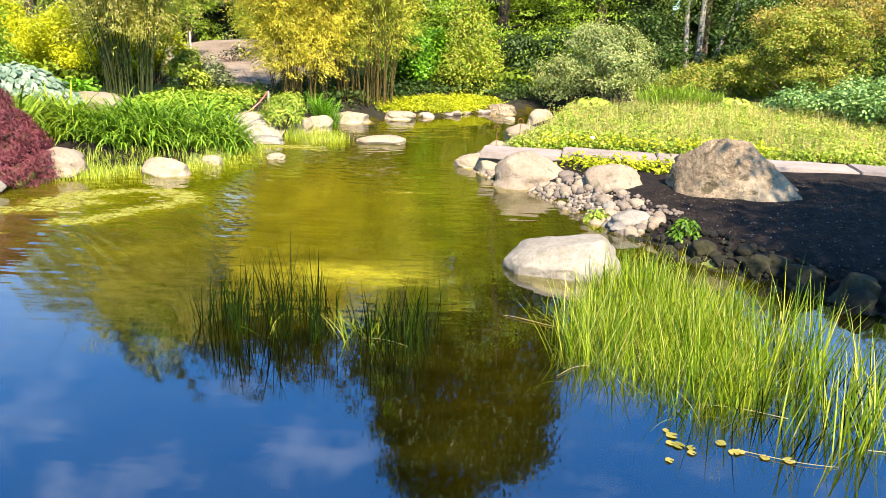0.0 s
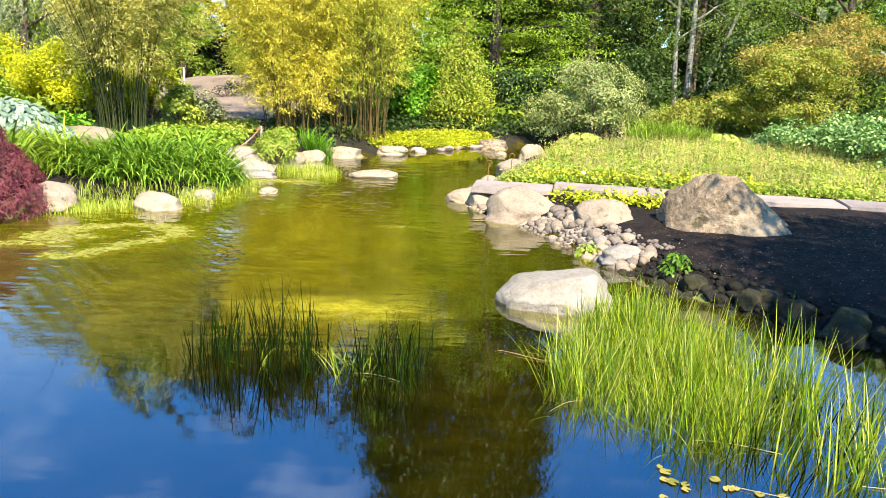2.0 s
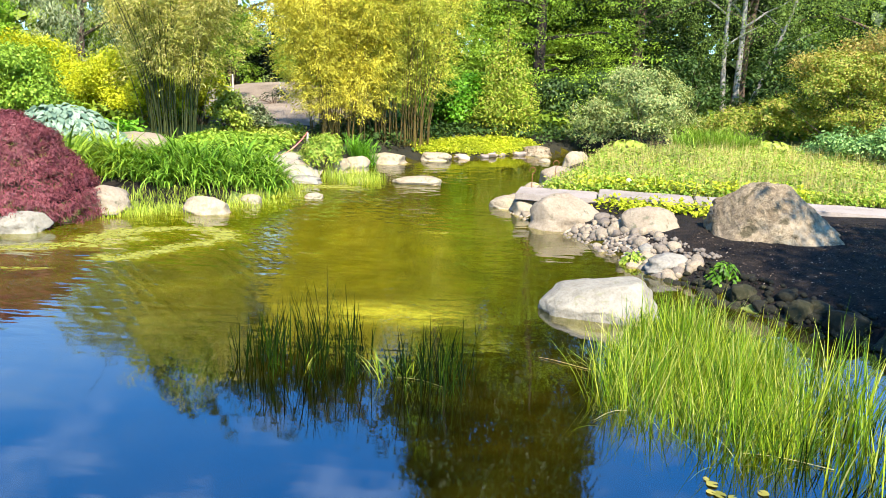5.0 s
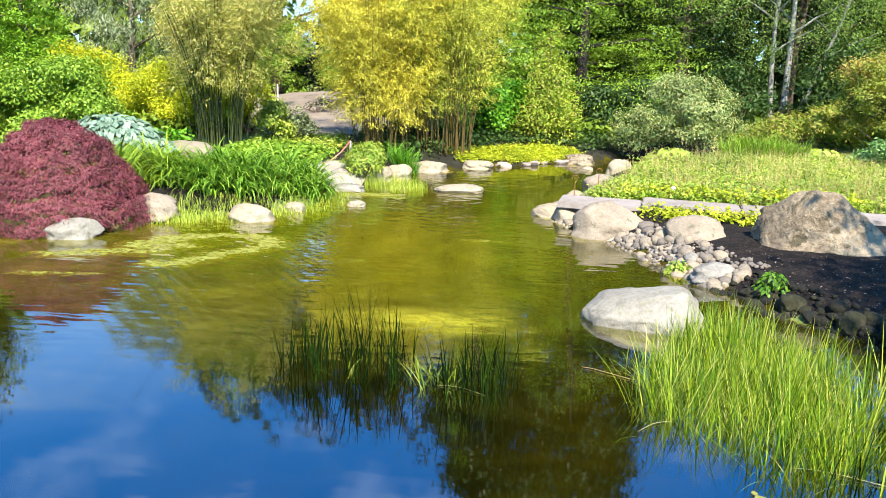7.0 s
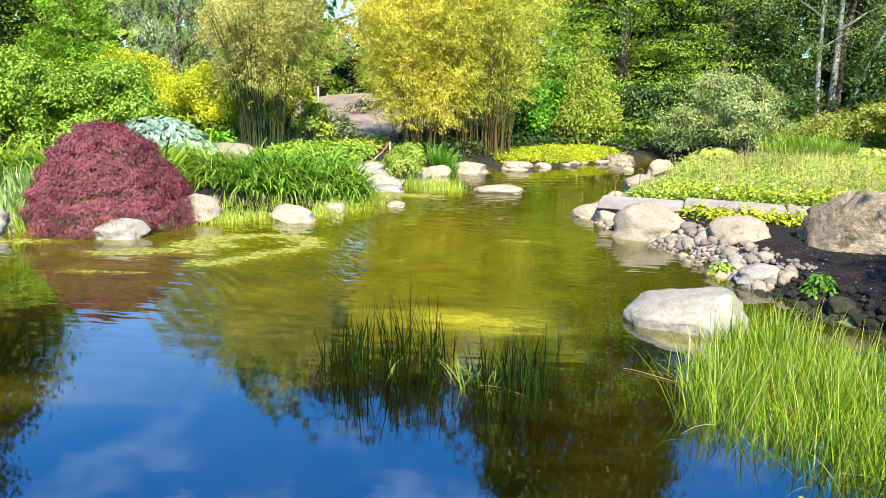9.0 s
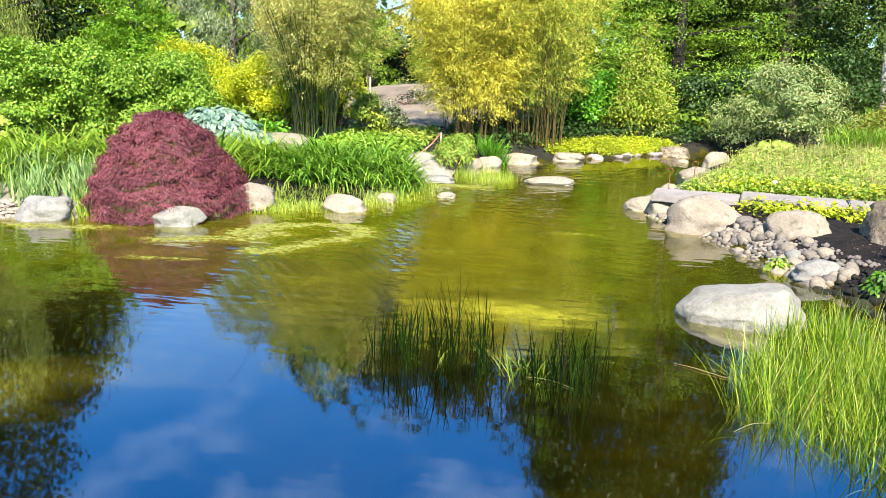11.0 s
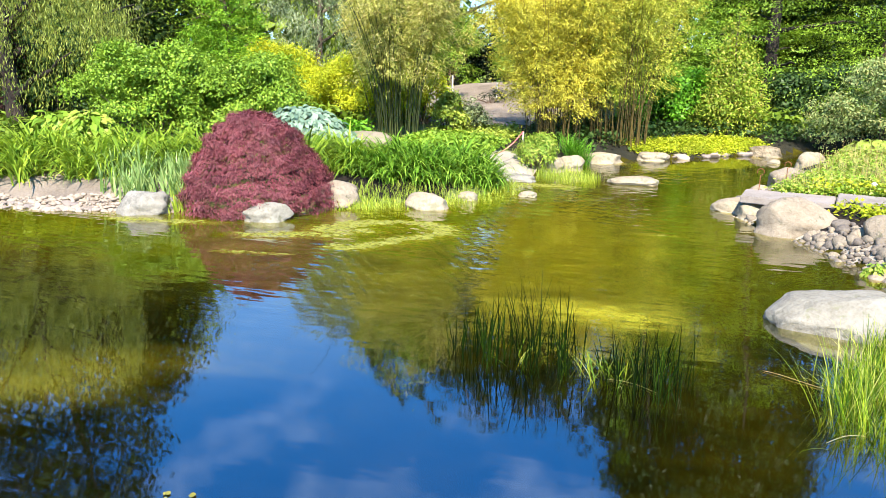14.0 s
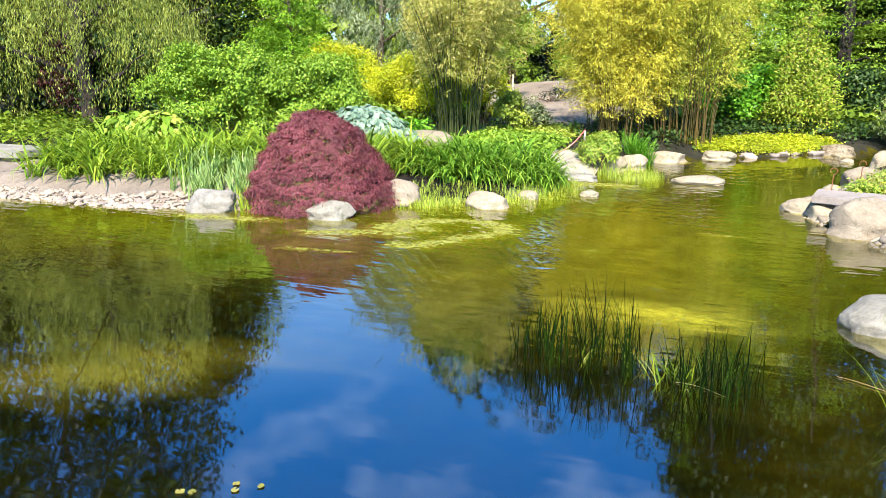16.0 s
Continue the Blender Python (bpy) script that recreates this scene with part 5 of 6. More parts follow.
shrub("purple_shrub", -14.6, 12.9, round_lumps(2.6, 1.0, 0.9, 10, 49), LF_PURPLE, "dark purple-leaved shrub in the willow's shade", 153, 900, 9, 0.1, (0.1, 0.05))
shrub("dark_shrub", -16.4, 13.6, round_lumps(2.2, 1.8, 1.2, 9, 48), LF_SHADE, "dark shrub in the willow's shade", 147, 700, 8, 0.12, (0.13, 0.07))
tree("conifer_tree", (*at(-34.3, 21.0), 0.6), 4.6, cone_lumps(4.5, 1.3, 11, 22, 0.3, 0.35), LF_CONIFER, "pyramid conifer with bright green layered sprays", "tree", trunk_r=0.09, limbs=14, reach=1.0, seed=132, sprigs=3400, per=9, spread=0.1, size=(0.11, 0.04), droop=0.3, flat=0.4)
tree("cedar_tree", (*at(-28.0, 23.5), 0.6), 5.9, round_lumps(5.9, 1.9, 1.8, 14, 23, 0.4), LF_GREY, "blue-grey weeping cedar tree", trunk_r=0.14, limbs=14, reach=1.8, seed=133, sprigs=2100, per=10, spread=0.16, size=(0.15, 0.035), droop=1.0)
tree("cedar_tree", (*at(-38.0, 25.0), 0.6), 6.6, round_lumps(6.6, 2.4, 2.2, 13, 24, 0.5), LF_MID, "olive-leaved tree in the woodland", trunk_r=0.16, limbs=12, reach=2.2, seed=134, sprigs=1800, per=10, spread=0.2, size=(0.14, 0.06))
tree("broadleaf_tree", (*at(-21.5, 26.0), 0.7), 8.2, round_lumps(8.2, 2.3, 2.2, 13, 25, 0.4), LF_FRESH, "fresh green broadleaf tree behind the bamboo", trunk_r=0.16, limbs=12, reach=2.0, seed=135, sprigs=2500, per=10, spread=0.2, size=(0.105, 0.05))
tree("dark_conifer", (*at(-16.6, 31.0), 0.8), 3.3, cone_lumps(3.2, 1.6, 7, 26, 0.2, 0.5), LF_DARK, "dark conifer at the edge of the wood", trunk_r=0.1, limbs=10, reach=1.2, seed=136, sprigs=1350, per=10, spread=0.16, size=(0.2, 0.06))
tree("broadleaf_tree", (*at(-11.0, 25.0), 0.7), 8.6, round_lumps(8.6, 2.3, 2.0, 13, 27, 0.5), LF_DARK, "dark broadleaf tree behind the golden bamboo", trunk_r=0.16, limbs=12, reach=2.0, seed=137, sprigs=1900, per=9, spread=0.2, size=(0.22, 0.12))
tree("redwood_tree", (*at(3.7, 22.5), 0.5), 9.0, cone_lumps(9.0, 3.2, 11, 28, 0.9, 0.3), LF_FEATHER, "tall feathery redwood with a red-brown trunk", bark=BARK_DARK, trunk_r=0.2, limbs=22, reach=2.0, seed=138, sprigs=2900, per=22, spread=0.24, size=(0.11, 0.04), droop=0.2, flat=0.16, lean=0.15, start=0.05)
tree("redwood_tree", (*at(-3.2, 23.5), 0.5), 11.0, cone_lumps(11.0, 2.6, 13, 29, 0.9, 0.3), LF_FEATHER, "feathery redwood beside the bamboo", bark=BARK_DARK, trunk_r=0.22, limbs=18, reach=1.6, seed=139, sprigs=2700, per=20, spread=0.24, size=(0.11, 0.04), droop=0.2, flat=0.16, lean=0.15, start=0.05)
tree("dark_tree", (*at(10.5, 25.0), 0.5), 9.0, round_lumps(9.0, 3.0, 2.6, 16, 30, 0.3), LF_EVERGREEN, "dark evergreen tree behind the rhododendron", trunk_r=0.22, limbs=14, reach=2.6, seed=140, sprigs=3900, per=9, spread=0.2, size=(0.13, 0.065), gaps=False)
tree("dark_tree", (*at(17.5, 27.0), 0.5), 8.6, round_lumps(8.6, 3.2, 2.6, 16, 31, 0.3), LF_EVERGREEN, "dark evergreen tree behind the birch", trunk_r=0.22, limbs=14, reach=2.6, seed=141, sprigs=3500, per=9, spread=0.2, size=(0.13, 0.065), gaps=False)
tree("broadleaf_tree", (*at(26.5, 26.0), 0.5), 6.8, round_lumps(6.8, 3.2, 2.6, 16, 32, 0.3), LF_FRESH, "green woodland tree behind the azaleas", trunk_r=0.2, limbs=14, reach=2.4, seed=142, sprigs=2500, per=10, spread=0.2, size=(0.105, 0.05))
tree("broadleaf_tree", (*at(35.0, 25.0), 0.5), 8.4, round_lumps(8.4, 3.2, 2.6, 16, 33, 0.3), LF_MID, "green woodland tree at the wood's edge", trunk_r=0.2, limbs=14, reach=2.4, seed=143, sprigs=1500, per=10, spread=0.2, size=(0.14, 0.07))

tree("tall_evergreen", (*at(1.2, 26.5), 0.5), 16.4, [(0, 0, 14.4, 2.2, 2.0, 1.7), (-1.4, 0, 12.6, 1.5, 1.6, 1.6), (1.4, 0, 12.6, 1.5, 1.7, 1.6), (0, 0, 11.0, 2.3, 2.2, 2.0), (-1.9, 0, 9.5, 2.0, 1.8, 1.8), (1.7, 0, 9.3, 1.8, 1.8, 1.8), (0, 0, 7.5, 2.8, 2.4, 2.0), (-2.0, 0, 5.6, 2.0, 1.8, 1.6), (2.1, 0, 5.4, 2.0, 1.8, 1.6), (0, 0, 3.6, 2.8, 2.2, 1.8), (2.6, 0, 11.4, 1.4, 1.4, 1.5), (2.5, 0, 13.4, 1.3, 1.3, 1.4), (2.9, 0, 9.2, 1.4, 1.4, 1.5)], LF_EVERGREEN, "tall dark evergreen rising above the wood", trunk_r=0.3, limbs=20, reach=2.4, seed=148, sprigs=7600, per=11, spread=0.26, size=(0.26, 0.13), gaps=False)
# Added filler shrubs close gaps; their leaf colour stands in for the shade there.
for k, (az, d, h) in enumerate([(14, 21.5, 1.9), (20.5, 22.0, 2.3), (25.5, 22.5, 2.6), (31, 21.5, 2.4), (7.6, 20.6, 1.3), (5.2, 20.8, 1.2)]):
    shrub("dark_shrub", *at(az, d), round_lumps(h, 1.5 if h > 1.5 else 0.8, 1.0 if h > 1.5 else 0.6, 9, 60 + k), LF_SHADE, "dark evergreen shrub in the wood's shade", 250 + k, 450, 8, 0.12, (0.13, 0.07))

# tall tree with raked boughs, known from its mirror image in the pond
raked = tree("raked_tree", (*at(-18.2, 27.5), 0.7), 8.6, [(-1.2, 0, 8.2, 1.6, 1.5, 1.0), (0.6, 0, 8.3, 1.7, 1.5, 1.0), (2.4, 0, 8.3, 1.7, 1.5, 1.0), (4.0, 0, 8.2, 1.5, 1.4, 1.1), (-2.8, 0, 7.8, 1.4, 1.4, 1.0), (0, 0, 6.8, 2.2, 1.8, 1.3), (2.6, 0, 6.9, 2.0, 1.6, 1.3), (-1.4, 0, 4.7, 1.6, 1.6, 1.2), (0.4, 0, 4.8, 1.7, 1.6, 1.2), (2.2, 0, 4.9, 1.8, 1.6, 1.2), (4.0, 0, 5.2, 1.7, 1.5, 1.3), (3.0, 0.5, 6.2, 1.8, 1.5, 1.2)], LF_EVERGREEN, "tall dark tree with raked plume-like boughs", trunk_r=0.2, limbs=12, reach=2.2, seed=149, sprigs=4600, per=9, spread=0.24, size=(0.22, 0.1), gaps=False)
r = np.random.default_rng(156)
for k in range(8):
    u = np.linspace(0, 1, 8)[:, None]
    foot = np.array([-3.4 + 1.0 * k, r.uniform(-0.5, 0.5), 8.2 + 0.25 * math.sin(k * 2.1)])
    path = foot + np.array([1.7, 0, 3.3]) * r.uniform(0.8, 1.0) * u + np.array([0.25, 0, -0.15]) * u**2
    bough = part("bough", mesh_np("bough", *tubes([path], [0.05 * (1 - 0.8 * u[:, 0])], 6), BARK, True), raked)
    sleeve = [(*path[i], 0.22 - 0.02 * i, 0.22 - 0.02 * i, 0.26 - 0.015 * i) for i in range(8)]
    part("spray", mesh_np("spray", *foliage(r, sleeve, 170, 9, 0.07, 0.16, 0.05, 0.2, pitch=5.0, gaps=False), LF_EVERGREEN), bough)
tree("broadleaf_tree", (*at(-24.3, 26.5), 0.7), 7.4, round_lumps(7.4, 2.2, 2.0, 13, 36, 0.6), LF_MID, "olive woodland tree behind the yellow shrubs", trunk_r=0.18, limbs=12, reach=2.2, seed=152, sprigs=1800, per=8, spread=0.24, size=(0.17, 0.08))

# birch: three pale stems
r = np.random.default_rng(150)
birch = thing("birch_tree", (*at(17.4, 22.8), 0.5), "multi-stemmed birch with pale bark and small leaves", "tree")
for k, (dx, dy, tx, ty, h, rad) in enumerate([(0, 0, -0.25, 0.2, 7.5, 0.1), (-0.25, 0.1, -0.7, 0.3, 7.0, 0.085), (0.2, 0.05, 2.1, -0.1, 6.6, 0.07)]):
    timber("stem", birch, BIRCH, r, (dx, dy, -0.1), (tx, ty, h), 9, 1.6, rad, 0.8, 0.3)
part("crown", mesh_np("crown", *foliage(r, [(x, y - 0.05, z, a, b, c) for x, y, z, a, b, c in [(0, -0.4, 3.4, 1.9, 1.3, 1.4), (1.5, -0.2, 2.9, 1.2, 1.1, 1.1), (-1.3, -0.3, 2.9, 1.1, 1.0, 1.0), (0.2, 0, 5.5, 1.9, 1.6, 2.0), (1.8, 0, 4.9, 1.3, 1.3, 1.4), (-0.9, -0.6, 1.9, 0.8, 0.7, 0.5), (0.9, -0.5, 2.2, 1.3, 0.9, 0.8), (2.2, -0.3, 3.6, 1.1, 1.0, 1.0)]], 5200, 9, 0.13, 0.075, 0.046, 0.5, 0.3), LF_BIRCH), birch)

# tree beyond the right bank, whose shade falls on the mulch
tree("shade_tree", (8.4, 1.3, 0.4), 7.4, [(-2.0, 0.9, 5.9, 1.5, 1.0, 0.9), (-3.4, 0.6, 5.6, 1.0, 0.8, 0.7), (-0.8, 0.8, 6.0, 1.3, 1.0, 0.9), (-2.0, -0.1, 5.6, 1.3, 0.8, 0.8), (-1.4, 1.5, 5.7, 1.3, 0.7, 0.7), (0.4, 0.6, 5.7, 1.2, 1.0, 0.8), (1.8, 0.4, 5.7, 1.2, 1.0, 0.8), (-2.6, 0.1, 6.3, 1.0, 0.8, 0.7), (-3.0, -0.4, 5.4, 0.9, 0.6, 0.5), (-2.5, 2.0, 5.8, 0.9, 0.8, 0.6), (-1.3, 2.1, 5.8, 1.0, 0.8, 0.7), (0.3, 2.0, 5.8, 1.1, 0.8, 0.7), (1.8, 1.6, 5.8, 1.1, 0.9, 0.7), (-3.0, 2.75, 5.8, 0.8, 0.6, 0.5), (3.4, 1.0, 5.8, 1.5, 1.3, 0.9), (4.4, -0.6, 5.6, 1.5, 1.3, 0.9), (2.6, -1.2, 5.8, 1.5, 1.2, 0.9), (0.6, -1.2, 5.7, 1.4, 1.0, 0.9), (3.6, 2.4, 5.2, 1.2, 0.9, 0.8)], LF_MID, "broad garden tree leaning over the mulched bank", trunk_r=0.16, limbs=12, reach=2.4, seed=151, sprigs=3600, per=8, spread=0.18, size=(0.2, 0.11), start=0.6)

# far woods all round
r = np.random.default_rng(160)
fv = []
for k in range(180):
    az = k * 2.0 + r.uniform(-1, 1)
    d = r.uniform(36, 52)
    top = 3.4 if -17.4 < (az + 180) % 360 - 180 < -15 else 9.0
    c = polar(az, d)
    fv.append((*c[:2], top * 0.25, 2.6, 2.6, top * 0.75))
wv, wf = foliage(r, fv, 4200, 4, 0.5, 0.85, 0.5, 0.3, 0.2, split=False, gaps=False)
solo("far_woods", mesh_np("far_woods", wv, wf, LF_MID), (0, 0, 0), "belt of green woodland round the garden", "woods", kind="stuff")

def wood_edge(lo, hi, n, mat, label):
    """A strip of the wood's edge between two bearings, with a narrow gap to the sky."""
    tops = []
    for k in range(round((hi - lo) / 3.3)):
        az = lo + k * 3.3 + r.uniform(-0.8, 0.8)
        if not -18.6 < az < -14.2:
            top = 6.6 if -36 < az < -29 else 8.8
            c = polar(az, r.uniform(29.5, 34))
            tops.append((*c[:2], top * 0.25, 1.6, 1.2, top * 0.75))
    solo("wood_edge", mesh_np("wood_edge", *foliage(r, tops, n, 4, 0.35, 0.8, 0.46, 0.3, 0.2, split=False, gaps=False), mat), (0, 0, 0), label, "woods", kind="stuff")


# One wood edge in two greens; the right one has its shade in the colour.
wood_edge(-64, 8, 4600, LF_MID, "green edge of the wood behind the garden")
wood_edge(6, 50, 3600, LF_SHADE, "edge of the wood behind the garden, shade in its leaf colour")

# ---- red laceleaf maple ----
r = np.random.default_rng(170)
MX, MY = -5.88, 9.12
MZ = on_ground(MX, MY)
maple = thing("laceleaf_maple", (MX, MY, MZ), "wine-red laceleaf maple weeping in a dome to the water", "shrub")
paths, radii = [], []
for k in range(12):
    a = k * 2.4
    u = np.linspace(0, 1, 7)[:, None]
    paths.append(np.array([math.cos(a), math.sin(a), 0]) * 0.75 * u**1.3 + np.array([0, 0, 1.0]) * (1.5 * u - 1.25 * u**2) * r.uniform(0.6, 0.9))
    radii.append(0.035 * (1 - 0.8 * u[:, 0]))
for path, rad in zip(paths, radii):
    part("branch", mesh_np("branch", *tubes([path], [rad], 6), BARK, True), maple)


def dome(a, s):
    """The maple's skin: a is the bearing, s runs from the top (0) to the hem (1); tiers of boughs overlap like thatch."""
    reach = np.interp(s, [0, 0.16, 0.4, 0.62, 0.7, 0.88, 1.0], [0.0, 0.27, 0.57, 0.81, 0.9, 1.05, 1.06])
    z = np.interp(s, [0, 0.16, 0.4, 0.62, 0.7, 0.88, 1.0], [1.1, 1.05, 0.8, 0.46, 0.28, 0.02, -0.25])
    lump = np.sin(3 * a + 9 * s) * np.sin(5 * a - 11 * s + 1.3) + 0.7 * np.sin(9 * a + 23 * s) * np.sin(7 * a - 19 * s)
    tier = 2 * np.abs((s * 6.5 + 0.35 * np.sin(3 * a + 1) + 0.25 * np.sin(7 * a)) % 1 - 0.15) - 0.8
    reach = reach + (0.035 * lump - 0.07 * tier) * np.clip(s * 4, 0.2, 1)
    z = z + 0.02 * lump
    x, y = np.cos(a) * reach * (1 + 0.06 * np.cos(a) * (1 - s)) - 0.1 * (1 - s), np.sin(a) * reach * 0.92
    return np.stack([x * 0.85 - y * 0.53, x * 0.53 + y * 0.85, z], -1)


n, per = 11800, 7
a, s = r.uniform(0, TAU, n), r.uniform(0, 1, n) ** 0.62
c, da, ds = dome(a, s), dome(a + 0.02, s), dome(a, np.minimum(s + 0.02, 1.02))
nrm = unit(np.cross(ds - c + [0, 0, -1e-5], da - c))
nrm = unit(np.where((nrm * (c - [0, 0, 0.1])).sum(1, keepdims=True) < 0, -nrm, nrm))
c = c - nrm * np.abs(r.normal(0, 0.045, n))[:, None]
q = np.repeat(c, per, 0) + r.normal(0, 1, (n * per, 3)) * [0.024, 0.024, 0.014]
keep = q[:, 2] + MZ > 0.02
aim = np.repeat(np.column_stack([np.cos(a + 0.53), np.sin(a + 0.53), np.full(n, -0.9)]), per, 0)
part("leaves", mesh_np("leaves", *leaf_arrays(r, q[keep], np.repeat(nrm + [0, 0, 0.55], per, 0)[keep], 0.05, 0.0095, 0.12, 0.2, aim[keep] * 0.18), LF_WINE), maple)

# ---- strap-leaved beds ----


def in_poly(rng, pts, n):
    pts = np.asarray(pts, float)
    out = []
    lo, hi = pts.min(0), pts.max(0)
    while len(out) < n:
        p = rng.uniform(lo, hi)
        c = False
        for a, b in zip(pts, np.roll(pts, -1, 0)):
            if (a[1] > p[1]) != (b[1] > p[1]) and p[0] < a[0] + (p[1] - a[1]) / (b[1] - a[1]) * (b[0] - a[0]):
                c = not c
        if c:
            out.append(p)
    return np.array(out)


def bed(name, poly, clumps, per, length, width, mat, label, category, seed, lean=(0.1, 0.6), bend=(0.6, 1.9), spread=0.07, segs=5, zmin=-1.0, sink=0.02, group="", single=False):
    """Blades in clumps over a patch: one stuff mesh, or with a group, each clump a thing rooted in one crown, or if single with each blade a part."""
    r = np.random.default_rng(seed)
    c = in_poly(r, poly, clumps)
    b = np.repeat(c, per, 0) + r.normal(0, spread, (clumps * per, 2))
    z = np.maximum(ground_z(b[:, 0], b[:, 1]), zmin) - sink
    size = length * np.repeat(r.uniform(0.6, 1.15, clumps), per)
    if not group:
        v, f = blades(r, np.column_stack([b, z]), size, width, lean, bend, segs)
        return solo(name, mesh_np(name, v, f, mat), (0, 0, 0), label, category, kind="stuff")
    for k in range(clumps):
        s = slice(k * per, (k + 1) * per)
        o = np.array([c[k, 0], c[k, 1], z[s].mean()])
        v, f = blades(r, np.column_stack([b[s], z[s]]) - o, size[s], width, lean, bend, segs)
        if single:
            t = thing(name, o, label, category, group)
            for b_v in np.split(v, per):
                part("blade", mesh_np("blade", b_v, f[:segs], mat), t)
        else:
            m = len(v) // per
            i = np.arange(per - 1)[:, None] * m
            me = mesh_np(name, v, np.concatenate([f, i + np.array([0, 1, m, m + 1])]), mat)
            me.attributes.new("blade_tone", "FLOAT", "POINT").data.foreach_set("value", np.repeat(r.uniform(0, 1, per), m).astype(np.float32))
            solo(name, me, o, label, category, group)


bed("daylily", [(-5.05, 10.5), (-4.3, 10.5), (-3.7, 10.85), (-3.15, 11.35), (-3.2, 11.8), (-3.9, 12.0), (-5.3, 11.4)], 110, 28, 0.76, 0.032, LF_DAYLILY, "clump of arching green daylily leaves", "daylily", 180, lean=(0.1, 0.8), bend=(1.2, 2.7), group="daylilies on the bank")
bed("daylily", [(-6.6, 10.6), (-5.4, 10.3), (-5.1, 10.9), (-5.5, 11.6), (-6.6, 11.8)], 50, 26, 0.85, 0.032, LF_LILY, "yellow-green arching daylily leaves behind the maple", "daylily", 181, lean=(0.1, 0.8), bend=(1.2, 2.7), group="daylilies on the bank")
bed("daylily", [(-10.9, 8.4), (-9.7, 8.45), (-8.6, 8.75), (-7.9, 9.1), (-7.0, 9.6), (-6.9, 10.9), (-8.6, 11.0), (-10.8, 10.0)], 165, 30, 0.88, 0.034, LF_LILY, "clump of arching daylily leaves along the bank", "daylily", 182, lean=(0.1, 0.8), bend=(1.2, 2.7), group="daylilies on the bank")
bed("iris", [(-8.2, 8.55), (-7.5, 8.3), (-6.7, 8.6), (-6.7, 9.2), (-7.6, 9.3), (-8.2, 9.1)], 36, 18, 0.52, 0.028, LF_IRIS, "upright blue-green iris leaves by the grey rock", "iris", 183, lean=(0.0, 0.45), bend=(0.1, 0.8), group="irises on the bank", single=True)
bed("iris", [(-6.85, 8.35), (-6.6, 8.25), (-6.5, 8.4), (-6.7, 8.55)], 5, 12, 0.4, 0.025, LF_MARSH, "small yellow-green iris tuft at the waterline", "iris", 184, lean=(0.0, 0.5), bend=(0.2, 0.9), group="irises on the bank", single=True)
bed("marsh_grass", [(-4.9, 9.15), (-4.2, 9.5), (-3.5, 9.7), (-3.0, 10.4), (-2.7, 11.3), (-2.75, 12.2), (-3.05, 12.0), (-3.15, 11.0), (-3.5, 10.4), (-4.2, 9.95), (-4.8, 9.55)], 210, 16, 0.18, 0.008, LF_MARSH, "pale green marsh grass fringing the shore", "grass", 185, lean=(0.0, 0.45), bend=(0.1, 0.9), segs=3, zmin=-0.1)
bed("marsh_grass", [(-2.75, 12.9), (-2.2, 12.6), (-1.7, 12.9), (-1.8, 13.5), (-2.4, 13.8), (-2.8, 13.6)], 100, 14, 0.3, 0.007, LF_MARSH, "pale green grass standing in the shallows", "grass", 186, lean=(0.0, 0.4), bend=(0.1, 0.7), segs=3, zmin=-0.1)
bed("marsh_grass", [(-4.95, 9.3), (-4.3, 9.7), (-3.6, 10.2), (-3.2, 11.0), (-3.05, 12.2), (-3.35, 12.7), (-3.5, 11.6), (-3.8, 10.8), (-4.5, 10.2), (-5.0, 9.8)], 120, 14, 0.17, 0.007, LF_MARSH, "low pale grass on the damp margin", "grass", 189, lean=(0.0, 0.6), bend=(0.1, 1.1), segs=3, spread=0.09)
bed("grass_tuft", [(-2.6, 14.6), (-2.3, 14.5), (-2.15, 14.8), (-2.5, 14.9)], 10, 40, 0.6, 0.014, LF_BRIGHT, "bright green grass tuft under the bamboo", "grass", 187, lean=(0.1, 0.6), bend=(0.5, 1.6))
bed("ornamental_grass", [(4.3, 16.7), (5.9, 16.9), (5.7, 17.4), (4.2, 17.3)], 60, 40, 0.55, 0.014, LF_FRESH, "fresh green ornamental grass at the meadow's back", "grass", 188, lean=(0.1, 0.6), bend=(0.4, 1.4))

# ---- reeds in the pond ----
SEDGE = [(0.85, 4.75), (1.05, 4.45), (1.3, 4.25), (1.6, 4.05), (1.95, 4.1), (2.15, 4.6), (2.25, 5.3), (2.2, 5.9), (1.75, 6.25), (1.35, 6.15), (1.05, 5.6)]
SEDGE_RIM = [(1.7, 3.95), (2.15, 3.62), (2.4, 3.5), (2.75, 4.2), (2.6, 4.9), (2.35, 5.2), (2.1, 4.5)]
bed("sedge_tussock", SEDGE, 130, 16, 0.56, 0.0068, LF_REED, "tussock of sunlit yellow-green sedge standing in the water", "sedge", 190, lean=(0.0, 0.5), bend=(0.0, 0.8), spread=0.06, zmin=-0.1, sink=0.0, group="sedge in the pond", single=True)
bed("sedge_tussock", SEDGE, 50, 7, 0.5, 0.0075, LF_REED, "tussock of leaning and broken sedge blades", "sedge", 194, lean=(0.3, 1.25), bend=(0.1, 1.6), spread=0.06, zmin=-0.1, sink=0.0, group="sedge in the pond", single=True)
bed("sedge_tussock", SEDGE_RIM, 34, 11, 0.66, 0.0085, LF_REED, "thin outer tussock of sunlit sedge", "sedge", 191, lean=(0.0, 0.5), bend=(0.0, 0.6), spread=0.045, zmin=-0.1, sink=0.0, group="sedge in the pond", single=True)
